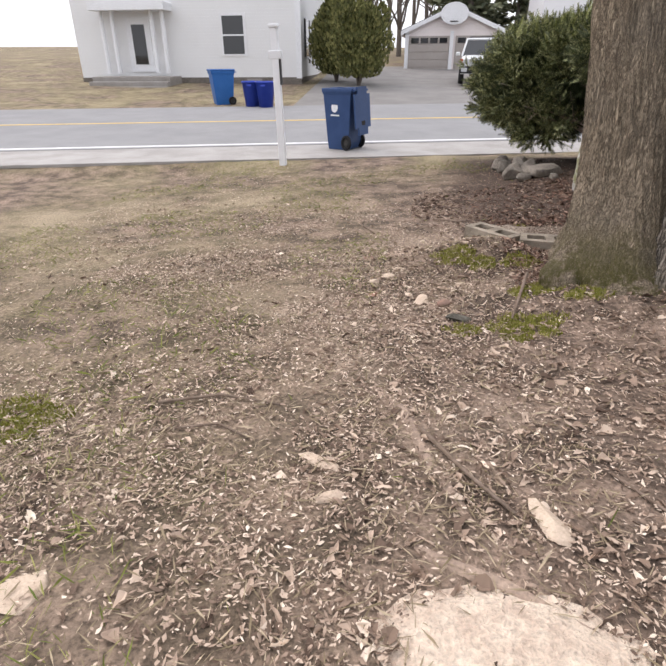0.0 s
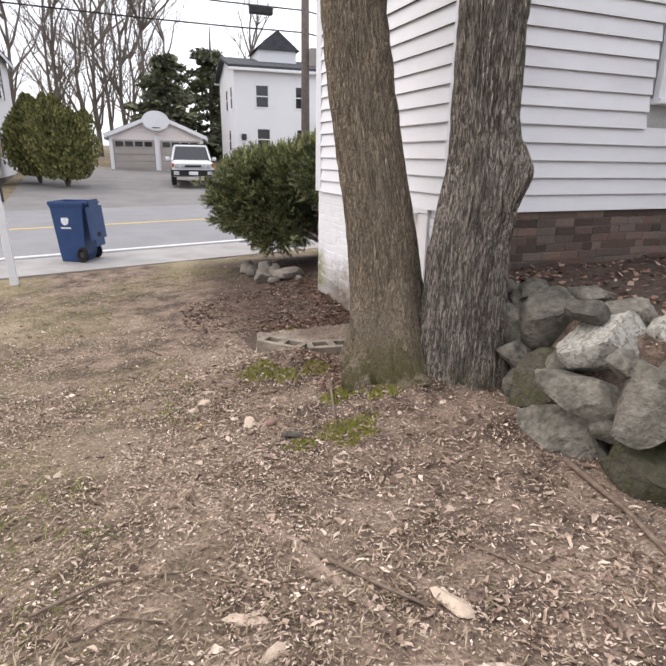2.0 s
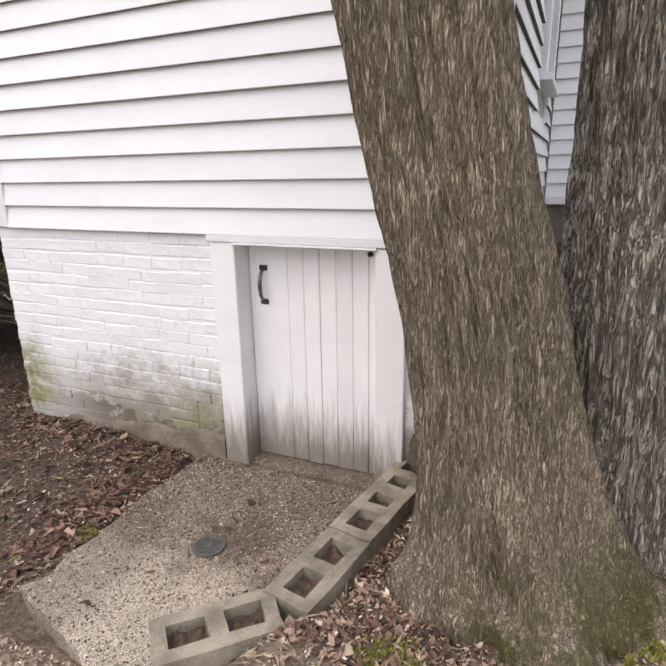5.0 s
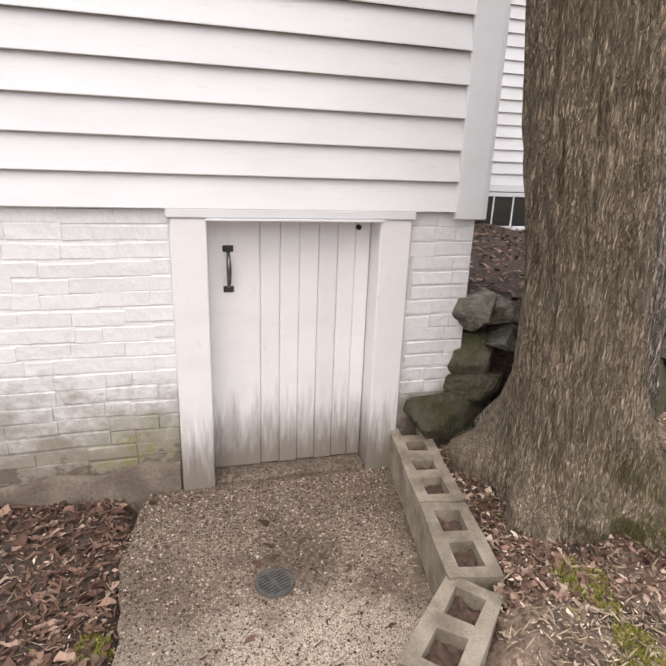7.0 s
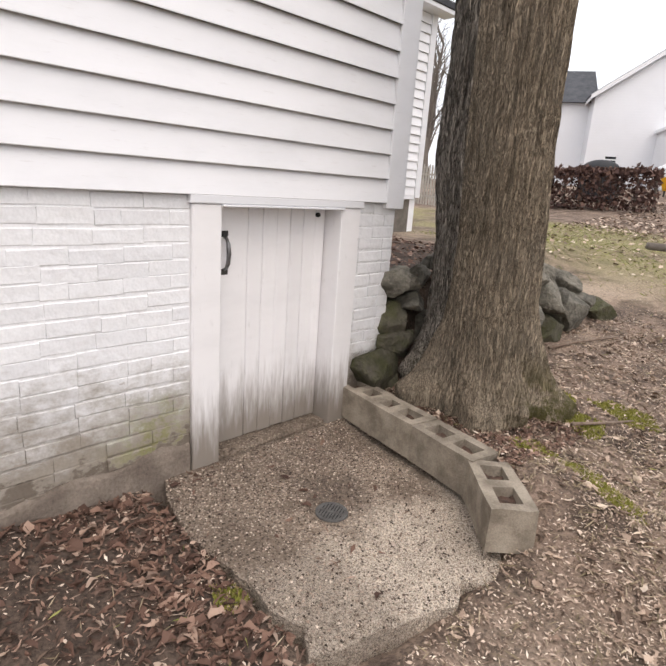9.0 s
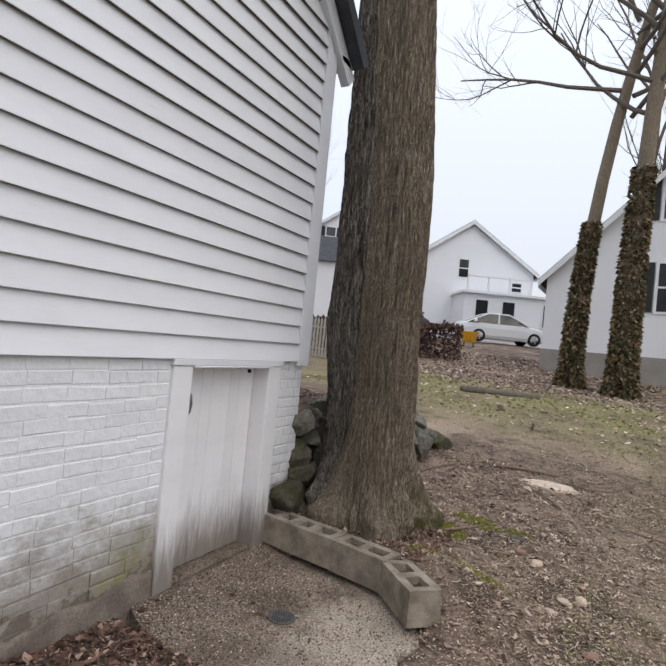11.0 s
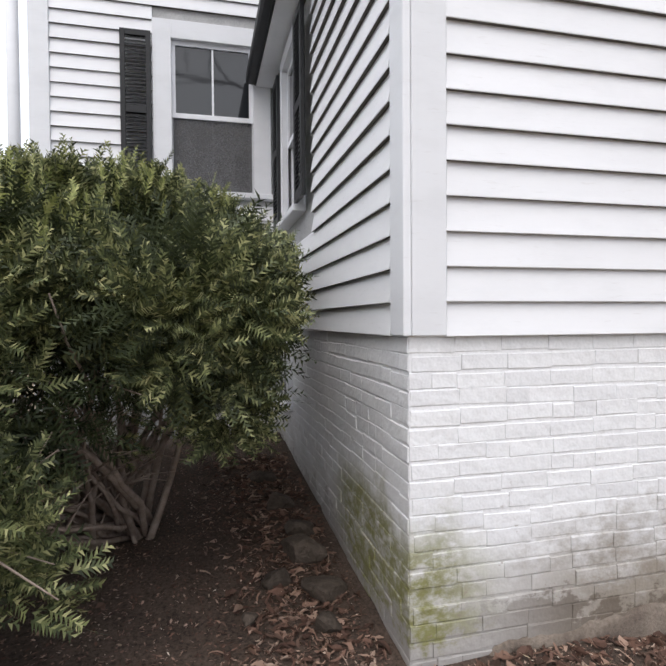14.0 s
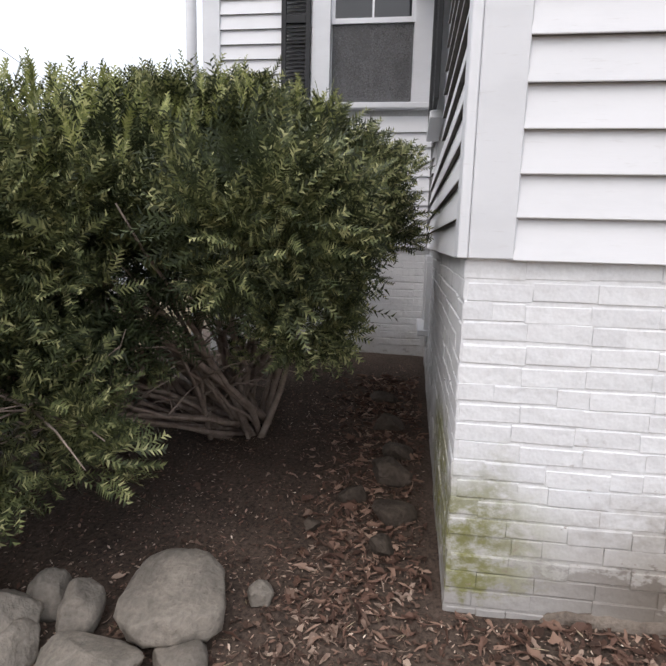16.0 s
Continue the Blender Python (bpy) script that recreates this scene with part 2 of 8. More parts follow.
def bark_material(name, c_ridge, c_groove, moss=0.5, moss_top=0.45, cells=42.0, deep=0.3, stretch=0.16):
    m, n, l, b = node_mat(name, 0.92)
    g = n.new("ShaderNodeNewGeometry").outputs["Position"]
    sp = n.new("ShaderNodeSeparateXYZ")
    l.new(g, sp.inputs[0])
    warp = noise_tex(n, l, g, 11.0, 3, 0.6, (1, 1, 0.6))
    wv = n.new("ShaderNodeVectorMath")
    wv.operation = "MULTIPLY_ADD"
    l.new(warp.outputs["Color"], wv.inputs[0])
    wv.inputs[1].default_value = (0.030, 0.030, 0.10)
    l.new(g, wv.inputs[2])
    st = n.new("ShaderNodeMapping")
    st.inputs["Scale"].default_value = (1, 1, stretch)
    l.new(wv.outputs[0], st.inputs[0])
    # braided fissures: thin dark lines where two long noises cross their middle
    lines = []
    for scale, width, floor_ in ((cells, 0.075, deep), (cells * 2.0, 0.10, 0.55)):
        rn = noise_tex(n, l, st.outputs[0], scale, 3, 0.6, None, 0.4)
        lines.append(mapped(n, l, math_node(n, l, "ABSOLUTE", math_node(n, l, "SUBTRACT", rn.outputs["Fac"], 0.5)), 0.0, width, floor_, 1.0))
    rid = math_node(n, l, "MULTIPLY", lines[0], lines[1])
    fine = noise_tex(n, l, g, 120.0, 4, 0.7, (1, 1, 0.5))
    broad = noise_tex(n, l, g, 3.0, 4)
    col = mix_col(n, l, rid, c_groove, c_ridge)
    fr = ramp(n, [(0.3, (0.75,) * 3), (0.7, (1.2,) * 3)])
    l.new(fine.outputs["Fac"], fr.inputs[0])
    col = mix_col(n, l, 1.0, col, fr.outputs[0], "MULTIPLY")
    col = mix_col(n, l, mapped(n, l, broad.outputs["Fac"], 0.45, 0.7, 0, 0.3), col, (0.20, 0.18, 0.15))
    zz = math_node(n, l, "ADD", sp.outputs[2], math_node(n, l, "MULTIPLY", math_node(n, l, "SUBTRACT", broad.outputs["Fac"], 0.5), 0.7))
    patch = noise_tex(n, l, g, 6.0, 4, 0.65)
    mo = math_node(n, l, "MULTIPLY", mapped(n, l, zz, moss_top, 0.0), math_node(n, l, "MULTIPLY", mapped(n, l, fine.outputs["Fac"], 0.28, 0.5), mapped(n, l, patch.outputs["Fac"], 0.36, 0.50)))
    mo = math_node(n, l, "MULTIPLY", mo, mapped(n, l, sp.outputs[1], 3.85, 3.50))
    col = mix_col(n, l, math_node(n, l, "MULTIPLY", mo, moss), col, (0.115, 0.105, 0.03))
    l.new(col, b.inputs["Base Color"])
    h = math_node(n, l, "ADD", rid, math_node(n, l, "MULTIPLY", fine.outputs["Fac"], 0.35))
    bump(n, l, b, h, 1.0, 0.016)
    return m


def island_leaf(name, stops, rough=0.8, trans=0.0):
    """Colours chosen leaf by leaf."""
    m, n, l, b = node_mat(name, rough)
    r = ramp(n, stops)
    l.new(n.new("ShaderNodeNewGeometry").outputs["Random Per Island"], r.inputs[0])
    l.new(r.outputs[0], b.inputs["Base Color"])
    return m


def speckled(name, base, dark, light, scale=120.0, rough=0.9, stain=None):
    """Exposed-aggregate concrete, granite and the like."""
    m, n, l, b = node_mat(name, rough)
    g = n.new("ShaderNodeNewGeometry").outputs["Position"]
    v = n.new("ShaderNodeTexVoronoi")
    v.inputs["Scale"].default_value = scale
    l.new(g, v.inputs["Vector"])
    bw = n.new("ShaderNodeRGBToBW")
    l.new(v.outputs["Color"], bw.inputs[0])
    r = ramp(n, [(0.2, dark), (0.45, base), (0.8, light)])
    l.new(bw.outputs[0], r.inputs[0])
    br = noise_tex(n, l, g, 2.6, 5, 0.65)
    col = mix_col(n, l, mapped(n, l, br.outputs["Fac"], 0.42, 0.64), r.outputs[0], mix_col(n, l, 0.62, r.outputs[0], stain or dark))
    fine = noise_tex(n, l, g, 160.0, 3, 0.7)
    l.new(col, b.inputs["Base Color"])
    h = math_node(n, l, "ADD", bw.outputs[0], fine.outputs["Fac"])
    bump(n, l, b, h, 0.5, 0.006)
    return m


def glass_pane(name):
    """Old window glass before a dark room."""
    m, n, l, b = node_mat(name, 0.04)
    b.inputs["Base Color"].default_value = (0.02, 0.022, 0.025, 1)
    b.inputs["Specular IOR Level"].default_value = 0.7
    g = n.new("ShaderNodeNewGeometry").outputs["Position"]
    w = noise_tex(n, l, g, 5.0, 2)
    bump(n, l, b, w.outputs["Fac"], 0.08, 0.01)
    return m


def slab_material(name):
    """Aggregate concrete: pale worn face, damp brown stain by the door and round the drain."""
    m, n, l, b = node_mat(name, 0.93)
    g = n.new("ShaderNodeNewGeometry").outputs["Position"]
    v = n.new("ShaderNodeTexVoronoi")
    v.inputs["Scale"].default_value = 105.0
    l.new(g, v.inputs["Vector"])
    bw = n.new("ShaderNodeRGBToBW")
    l.new(v.outputs["Color"], bw.inputs[0])
    r = ramp(n, [(0.22, (0.085, 0.060, 0.045)), (0.40, (0.33, 0.245, 0.18)), (0.62, (0.63, 0.49, 0.37)), (0.85, (0.88, 0.75, 0.61))])
    l.new(bw.outputs[0], r.inputs[0])
    peb = mapped(n, l, v.outputs["Distance"], 0.55, 0.34)
    grit = noise_tex(n, l, g, 210.0, 3, 0.7)
    base = mix_col(n, l, peb, mix_col(n, l, grit.outputs["Fac"], (0.12, 0.09, 0.068), (0.58, 0.475, 0.375)), r.outputs[0])
    sp = n.new("ShaderNodeSeparateXYZ")
    l.new(g, sp.inputs[0])
    br = noise_tex(n, l, g, 3.2, 6, 0.7)
    wob = math_node(n, l, "MULTIPLY", math_node(n, l, "SUBTRACT", br.outputs["Fac"], 0.5), 1.1)
    door = mapped(n, l, math_node(n, l, "ADD", sp.outputs[0], wob), 1.74, 2.28)
    d = n.new("ShaderNodeVectorMath")
    d.operation = "DISTANCE"
    l.new(g, d.inputs[0])
    d.inputs[1].default_value = (1.96, 4.70, -0.24)
    wet = mapped(n, l, math_node(n, l, "ADD", d.outputs["Value"], math_node(n, l, "MULTIPLY", wob, 0.35)), 0.26, 0.10)
    edge = mapped(n, l, math_node(n, l, "SUBTRACT", sp.outputs[1], math_node(n, l, "MULTIPLY", wob, 0.5)), 4.90, 5.22)
    st = math_node(n, l, "MAXIMUM", math_node(n, l, "MAXIMUM", math_node(n, l, "MULTIPLY", door, 0.68), wet), math_node(n, l, "MULTIPLY", edge, 0.6))
    col = mix_col(n, l, mapped(n, l, br.outputs["Fac"], 0.47, 0.60, 0, 0.62), base, (0.20, 0.150, 0.112))
    pale = math_node(n, l, "MULTIPLY", mapped(n, l, math_node(n, l, "ADD", sp.outputs[0], wob), 1.85, 1.45), mapped(n, l, grit.outputs["Fac"], 0.42, 0.58))
    col = mix_col(n, l, math_node(n, l, "MULTIPLY", pale, 0.9), col, (0.86, 0.75, 0.62))
    speck = noise_tex(n, l, g, 52.0, 5, 0.8)
    col = mix_col(n, l, mapped(n, l, speck.outputs["Fac"], 0.55, 0.63, 0, 0.75), col, (0.10, 0.074, 0.056))
    col = mix_col(n, l, math_node(n, l, "MULTIPLY", st, 0.9), col, mix_col(n, l, bw.outputs[0], (0.07, 0.052, 0.040), (0.25, 0.195, 0.152)))
    l.new(col, b.inputs["Base Color"])
    fine = noise_tex(n, l, g, 170.0, 3, 0.7)
    bump(n, l, b, math_node(n, l, "ADD", peb, fine.outputs["Fac"]), 0.9, 0.010)
    return m


M_BRICK = painted_brick("white_painted_brick")
M_SIDING = painted_wood("white_clapboard_paint", (0.81, 0.815, 0.84))
# dark tone standing for the shade under each clapboard lap
M_LAPSHADE = varied("lap_shadow_tone", (0.095, 0.085, 0.078), (0.15, 0.135, 0.12), 8, 0.95, 0.3, 120)
M_TRIM = painted_wood("white_trim_paint", (0.77, 0.78, 0.81))
M_DOOR = painted_wood("cellar_door_paint", (0.86, 0.85, 0.86), -0.10)
M_SHEATH = varied("sheathing", (0.5, 0.5, 0.5), (0.42, 0.42, 0.42))
M_OLDBRICK = varied("bare_old_brick", (0.165, 0.142, 0.122), (0.205, 0.130, 0.103), 4, 0.9, 0.5, 70, None, 0.35, 0, 0.5)
M_MORTAR = varied("grey_mortar", (0.19, 0.17, 0.15), (0.13, 0.115, 0.10), 9, 0.95, 0.5, 80)
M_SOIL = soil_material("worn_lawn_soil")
M_BARK_A = bark_material("grey_brown_bark", (0.51, 0.415, 0.305), (0.105, 0.080, 0.057), 1.0, 0.46, 74.0, 0.30, 0.105)
M_BARK_B = bark_material("dark_furrowed_bark", (0.50, 0.44, 0.375), (0.07, 0.058, 0.048), 0.5, 0.26, 48.0, 0.12, 0.13)
M_TWIG = varied("dry_twig_bark", (0.16, 0.115, 0.085), (0.25, 0.19, 0.15), 30, 0.9, 0.3, 200)
M_DARKTWIG = varied("grey_branch_bark", (0.13, 0.11, 0.095), (0.18, 0.155, 0.135), 10, 0.9, 0.3, 90)
M_LITTER = island_leaf("dry_leaf_litter", [(0.0, (0.09, 0.058, 0.042)), (0.35, (0.235, 0.165, 0.122)), (0.68, (0.43, 0.325, 0.25)), (0.9, (0.60, 0.48, 0.38)), (1.0, (0.80, 0.69, 0.57))])
M_STRAW = island_leaf("straw_grass", [(0.0, (0.16, 0.125, 0.072)), (0.5, (0.27, 0.212, 0.135)), (1.0, (0.44, 0.36, 0.25))])
M_OAKLEAF = island_leaf("russet_leaves", [(0.0, (0.06, 0.033, 0.024)), (0.5, (0.15, 0.085, 0.062)), (0.85, (0.27, 0.17, 0.125)), (1.0, (0.42, 0.30, 0.23))])
M_BEDLEAF = island_leaf("brown_dead_leaves", [(0.0, (0.045, 0.027, 0.020)), (0.4, (0.115, 0.070, 0.052)), (0.75, (0.22, 0.15, 0.115)), (1.0, (0.42, 0.32, 0.25))])
M_GRIT = island_leaf("loose_grit", [(0.0, (0.04, 0.029, 0.022)), (0.5, (0.12, 0.086, 0.065)), (0.75, (0.36, 0.27, 0.21)), (1.0, (0.74, 0.63, 0.52))], 0.95)
M_GREEN = island_leaf("green_grass", [(0.0, (0.10, 0.13, 0.025)), (0.6, (0.20, 0.22, 0.05)), (1.0, (0.33, 0.31, 0.11))])
M_MOSS = varied("moss", (0.13, 0.155, 0.022), (0.21, 0.215, 0.04), 20, 1.0, 1.0, 160, None, 0.4)
M_YEW = island_leaf("yew_needles", [(0.0, (0.028, 0.034, 0.018)), (0.4, (0.092, 0.110, 0.047)), (0.75, (0.205, 0.222, 0.092)), (1.0, (0.45, 0.44, 0.22))], 0.55)
M_ROCK = varied("field_stone", (0.25, 0.23, 0.19), (0.115, 0.108, 0.088), 9, 0.92, 1.0, 30, None, 0.5, 0, 0.35, 0.03)
M_BORDER = varied("tan_field_stone", (0.33, 0.29, 0.245), (0.21, 0.187, 0.16), 7, 0.9, 0.8, 40, None, 0.35, 0, 0.25, 0.015)
M_LICHEN = speckled("lichened_granite", (0.34, 0.325, 0.285), (0.21, 0.20, 0.17), (0.44, 0.425, 0.38), 60)
M_MOSSROCK = varied("mossy_stone", (0.125, 0.112, 0.088), (0.082, 0.084, 0.036), 7, 0.9, 1.0, 30, None, 0.45, 0, 0.2, 0.03)
M_BLOCK = varied("weathered_concrete_block", (0.40, 0.345, 0.275), (0.20, 0.168, 0.13), 8, 0.95, 0.6, 130, None, 0.3, 0, 0.12)
M_SLAB = slab_material("aggregate_concrete")
M_GRATE = varied("dull_cast_iron", (0.13, 0.125, 0.12), (0.085, 0.08, 0.075), 30, 0.7, 0.2, 150)
M_ASPHALT = varied("worn_asphalt", (0.27, 0.27, 0.275), (0.235, 0.235, 0.24), 1.2, 0.95, 0.3, 140)
M_WALK = varied("gritty_roadside_paving", (0.40, 0.385, 0.37), (0.31, 0.295, 0.28), 1.5, 0.95, 0.3, 140)
M_DRIVE = varied("old_driveway_asphalt", (0.19, 0.18, 0.175), (0.235, 0.225, 0.215), 0.8, 0.95, 0.3, 90)
M_ROADWHITE = varied("white_road_paint", (0.75, 0.75, 0.76), (0.66, 0.66, 0.67), 6, 0.7, 0.2, 150)
M_ROADYELLOW = varied("yellow_road_paint", (0.66, 0.46, 0.14), (0.58, 0.41, 0.15), 6, 0.7, 0.2, 150)
M_SHUTTER = varied("black_shutter_paint", (0.022, 0.023, 0.025), (0.032, 0.033, 0.036), 6, 0.55, 0.15, 90)
M_GLASS = glass_pane("dark_window_glass")
M_SCREEN = varied("grey_insect_mesh", (0.16, 0.16, 0.165), (0.13, 0.13, 0.135), 3, 0.7, 0.1, 60)
M_SCREEN.node_tree.nodes["Principled BSDF"].inputs["Alpha"].default_value = 0.68
M_ROOF = varied("grey_shingles", (0.055, 0.058, 0.066), (0.085, 0.088, 0.096), 3, 0.95, 0.5, 40)
M_BINBLUE = varied("dark_blue_plastic", (0.026, 0.062, 0.165), (0.035, 0.075, 0.19), 4, 0.5, 0.1, 90)
M_BINBRIGHT = varied("royal_blue_plastic", (0.025, 0.055, 0.36), (0.035, 0.07, 0.42), 4, 0.45, 0.1, 90)
M_BINLIGHT = varied("blue_plastic", (0.02, 0.11, 0.34), (0.03, 0.13, 0.38), 4, 0.45, 0.1, 90)
M_RUBBER = varied("black_rubber", (0.014, 0.014, 0.015), (0.024, 0.024, 0.026), 10, 0.75, 0.2, 90)
M_IRON = varied("dark_iron", (0.05, 0.05, 0.052), (0.09, 0.085, 0.08), 20, 0.5, 0.2, 120, None, 0.25, 0.7)
M_STEEL = varied("worn_steel_handle", (0.26, 0.26, 0.27), (0.12, 0.115, 0.11), 40, 0.4, 0.2, 150, None, 0.3, 0.85)
M_FARWHITE = varied("far_white_siding", (0.80, 0.81, 0.83), (0.76, 0.77, 0.79), 0.8, 0.6, 0.1, 30)


# ---- building helpers ----
def mesh_ob(name, verts, faces, mat, parent=None, label="", smooth=False):
    me = bpy.data.meshes.new(name)
    me.from_pydata([tuple(v) for v in verts], [], faces)
    me.materials.append(mat)
    if smooth:
        me.polygons.foreach_set("use_smooth", [True] * len(me.polygons))
    me.update()
    ob = new(name, me)
    if parent is not None:
        hang(ob, parent)
    if label:
        ob["label"] = label
    return ob


def hang(ob, parent):
    ob.parent = parent
    m, up = Matrix.Identity(4), parent
    while up is not None:
        m = up.matrix_basis @ m
        if up.parent is not None:
            m = up.matrix_parent_inverse @ m
        up = up.parent
    ob.matrix_parent_inverse = m.inverted()
    return ob


def part(name, bm, mat, parent, label="", smooth=False):
    me = bpy.data.meshes.new(name)
    bm.to_mesh(me)
    bm.free()
    me.materials.append(mat)
    if smooth:
        me.polygons.foreach_set("use_smooth", [True] * len(me.polygons))
    ob = new(name, me)
    if parent is not None:
        hang(ob, parent)
    if label:
        ob["label"] = label
    return ob


def thing(name, at, label, category, group="", kind=""):
    ob = new(name)
    ob.empty_display_size = 0.1
    ob.matrix_basis = Matrix.Translation(at)
    return tagged(ob, label, category, group, kind)


def box_bm(x0, x1, y0, y1, z0, z1, bev=0.0, m=None, bm=None):
    bm = bm or bmesh.new()
    made = bmesh.ops.create_cube(bm, size=1.0, matrix=Matrix.Translation(((x0 + x1) / 2, (y0 + y1) / 2, (z0 + z1) / 2)) @ Matrix.Diagonal((abs(x1 - x0), abs(y1 - y0), abs(z1 - z0), 1)))
    vs = made["verts"]
    if bev:
        es = {e for v in vs for e in v.link_edges}
        r = bmesh.ops.bevel(bm, geom=list(es), offset=bev, segments=1, affect="EDGES")
        vs = list({v for f in r["faces"] for v in f.verts} | {v for v in vs if v.is_valid})
    if m is not None:
        bmesh.ops.transform(bm, matrix=m, verts=[v for v in vs if v.is_valid])
    return bm


def box(name, x0, x1, y0, y1, z0, z1, mat, parent=None, label="", bev=0.004):
    return part(name, box_bm(x0, x1, y0, y1, z0, z1, bev), mat, parent, label)


def cyl_bm(p, q, r0, r1, seg=12, bm=None):
    """A tapered rod from p to q."""
    bm = bm or bmesh.new()
    p, q = Vector(p), Vector(q)
    turn = (q - p).to_track_quat("Z", "Y").to_matrix().to_4x4()
    bmesh.ops.create_cone(bm, cap_ends=True, segments=seg, radius1=r0, radius2=r1, depth=(q - p).length, matrix=Matrix.Translation((p + q) / 2) @ turn)
    return bm


def tube(points, radii, seg=6):
    """Vertices and faces of a bent, tapering rod."""
    vs, fs = [], []
    pts = [Vector(p) for p in points]
    side = Vector((0.31, 0.77, 0.55)).normalized()
    for k, (p, r) in enumerate(zip(pts, radii)):
        d = (pts[min(k + 1, len(pts) - 1)] - pts[max(k - 1, 0)]).normalized()
        u = d.cross(side).normalized() if abs(d.dot(side)) < 0.97 else d.orthogonal().normalized()
        w = d.cross(u)
        for j in range(seg):
            a = 2 * math.pi * j / seg
            vs.append(p + (u * math.cos(a) + w * math.sin(a)) * r)
        if k:
            b0, b1 = (k - 1) * seg, k * seg
            fs += [(b0 + j, b0 + (j + 1) % seg, b1 + (j + 1) % seg, b1 + j) for j in range(seg)]
    fs.append(tuple(range(seg - 1, -1, -1)))
    fs.append(tuple(range(len(vs) - seg, len(vs))))
    return vs, fs


def gather(pieces):
    vs, fs = [], []
    for v, f in pieces:
        o = len(vs)
        vs += list(v)
        fs += [tuple(i + o for i in q) for q in f]
    return vs, fs


def sstep(v, a, b):
    t = min(1.0, max(0.0, (v - a) / (b - a)))
    return t * t * (3 - 2 * t)


def lerp_table(v, table):
    for (a, za), (b, zb) in zip(table, table[1:]):
        if v <= b:
            return za if v <= a else za + (zb - za) * (v - a) / (b - a)
    return table[-1][1]


# ---- the lie of the land ----
WING_X, WING_Y0, WING_Y1, MAIN_X, SILL = 2.46, 3.77, 6.76, 5.95, 1.085
SLOPE = 0.256


def road_s(x, y):
    return 0.969 * (y - SLOPE * x)


def ground_z(x, y):
    s = road_s(x, y)
    lawn = lerp_table(y, [(-24, 1.80), (-18, 1.55), (-14, 1.12), (-12, 0.86), (-9, 0.55), (-6, 0.40), (-2.7, 0.22), (1.0, -0.08), (3.0, -0.16), (6.6, -0.42), (9.5, -0.43), (200, -0.43)])
    lawn += 0.045 * max(-3.0, min(x, 6.0)) * sstep(y, 12, 8)
    lawn += 0.17 * math.exp(-((x - 1.95) ** 2 + (y - 3.35) ** 2) / 0.42)
    lawn += 0.13 * sstep(x, 1.5, 2.5) * sstep(y, 5.2, 6.4) * sstep(y, 10.5, 8.5)
    lawn += 0.05 * sstep(x, 2.6, 5.5) * sstep(y, 6, 7)
    lawn += 0.18 * math.exp(-((x - 1.15) ** 2 / 0.20 + (y - 4.12) ** 2 / 0.09))
    pit = sstep(x, 1.10, 1.26) * sstep(y, 5.40, 5.30) * sstep(y - 0.98 * max(0.0, 1.5 - x), 4.06, 4.20)
    lawn = lawn * (1 - pit) + min(lawn, -0.34) * pit
    up = sstep(x, 2.36, 2.62) * sstep(y, 0.4, 1.7) * sstep(y, 4.02, 3.86)
    lawn = lawn * (1 - up) + (0.60 + 0.02 * (x - 2.6)) * up
    back = sstep(x, 3.0, 4.6) * sstep(y, 2.4, 0.8) * sstep(y, -6, -2)
    lawn = lawn * (1 - back) + max(lawn, 0.52) * back
    far = lerp_table(s, [(10.0, -0.43), (11.7, -0.41), (15.5, -0.31), (18.8, -0.26), (23, -0.05), (32, 0.38), (45, 1.3), (90, 3.0), (400, 6.0)])
    k = sstep(s, 9.4, 10.3)
    return lawn * (1 - k) + far * k


def rough_ground(x, y):
    z = ground_z(x, y)
    if road_s(x, y) < 10.1:
        z += 0.022 * noise.noise((x * 1.3, y * 1.3, 0)) + 0.010 * noise.noise((x * 5, y * 5, 3))
    return z


def steps(*pieces):
    out = []
    for a, b, d in pieces:
        k = max(1, round((b - a) / d))
        out += [a + (b - a) * j / k for j in range(k)]
    return out + [pieces[-1][1]]


def build_ground():
    xs = steps((-400, -60, 40), (-60, -12, 4), (-12, -3.5, 0.5), (-3.5, 3.2, 0.075), (3.2, 8, 0.2), (8, 20, 1), (20, 60, 4), (60, 400, 40))
    ys = steps((-400, -60, 40), (-60, -16, 4), (-16, -2, 0.4), (-2, 9.6, 0.075), (9.6, 14, 0.15), (14, 40, 1.0), (40, 80, 4), (80, 400, 40))
    vs = [(x, y, rough_ground(x, y)) for y in ys for x in xs]
    w = len(xs)
    fs = [(j * w + i, j * w + i + 1, (j + 1) * w + i + 1, (j + 1) * w + i) for j in range(len(ys) - 1) for i in range(w - 1)]
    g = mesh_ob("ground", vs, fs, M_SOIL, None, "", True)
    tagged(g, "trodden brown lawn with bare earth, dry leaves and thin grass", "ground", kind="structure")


build_ground()


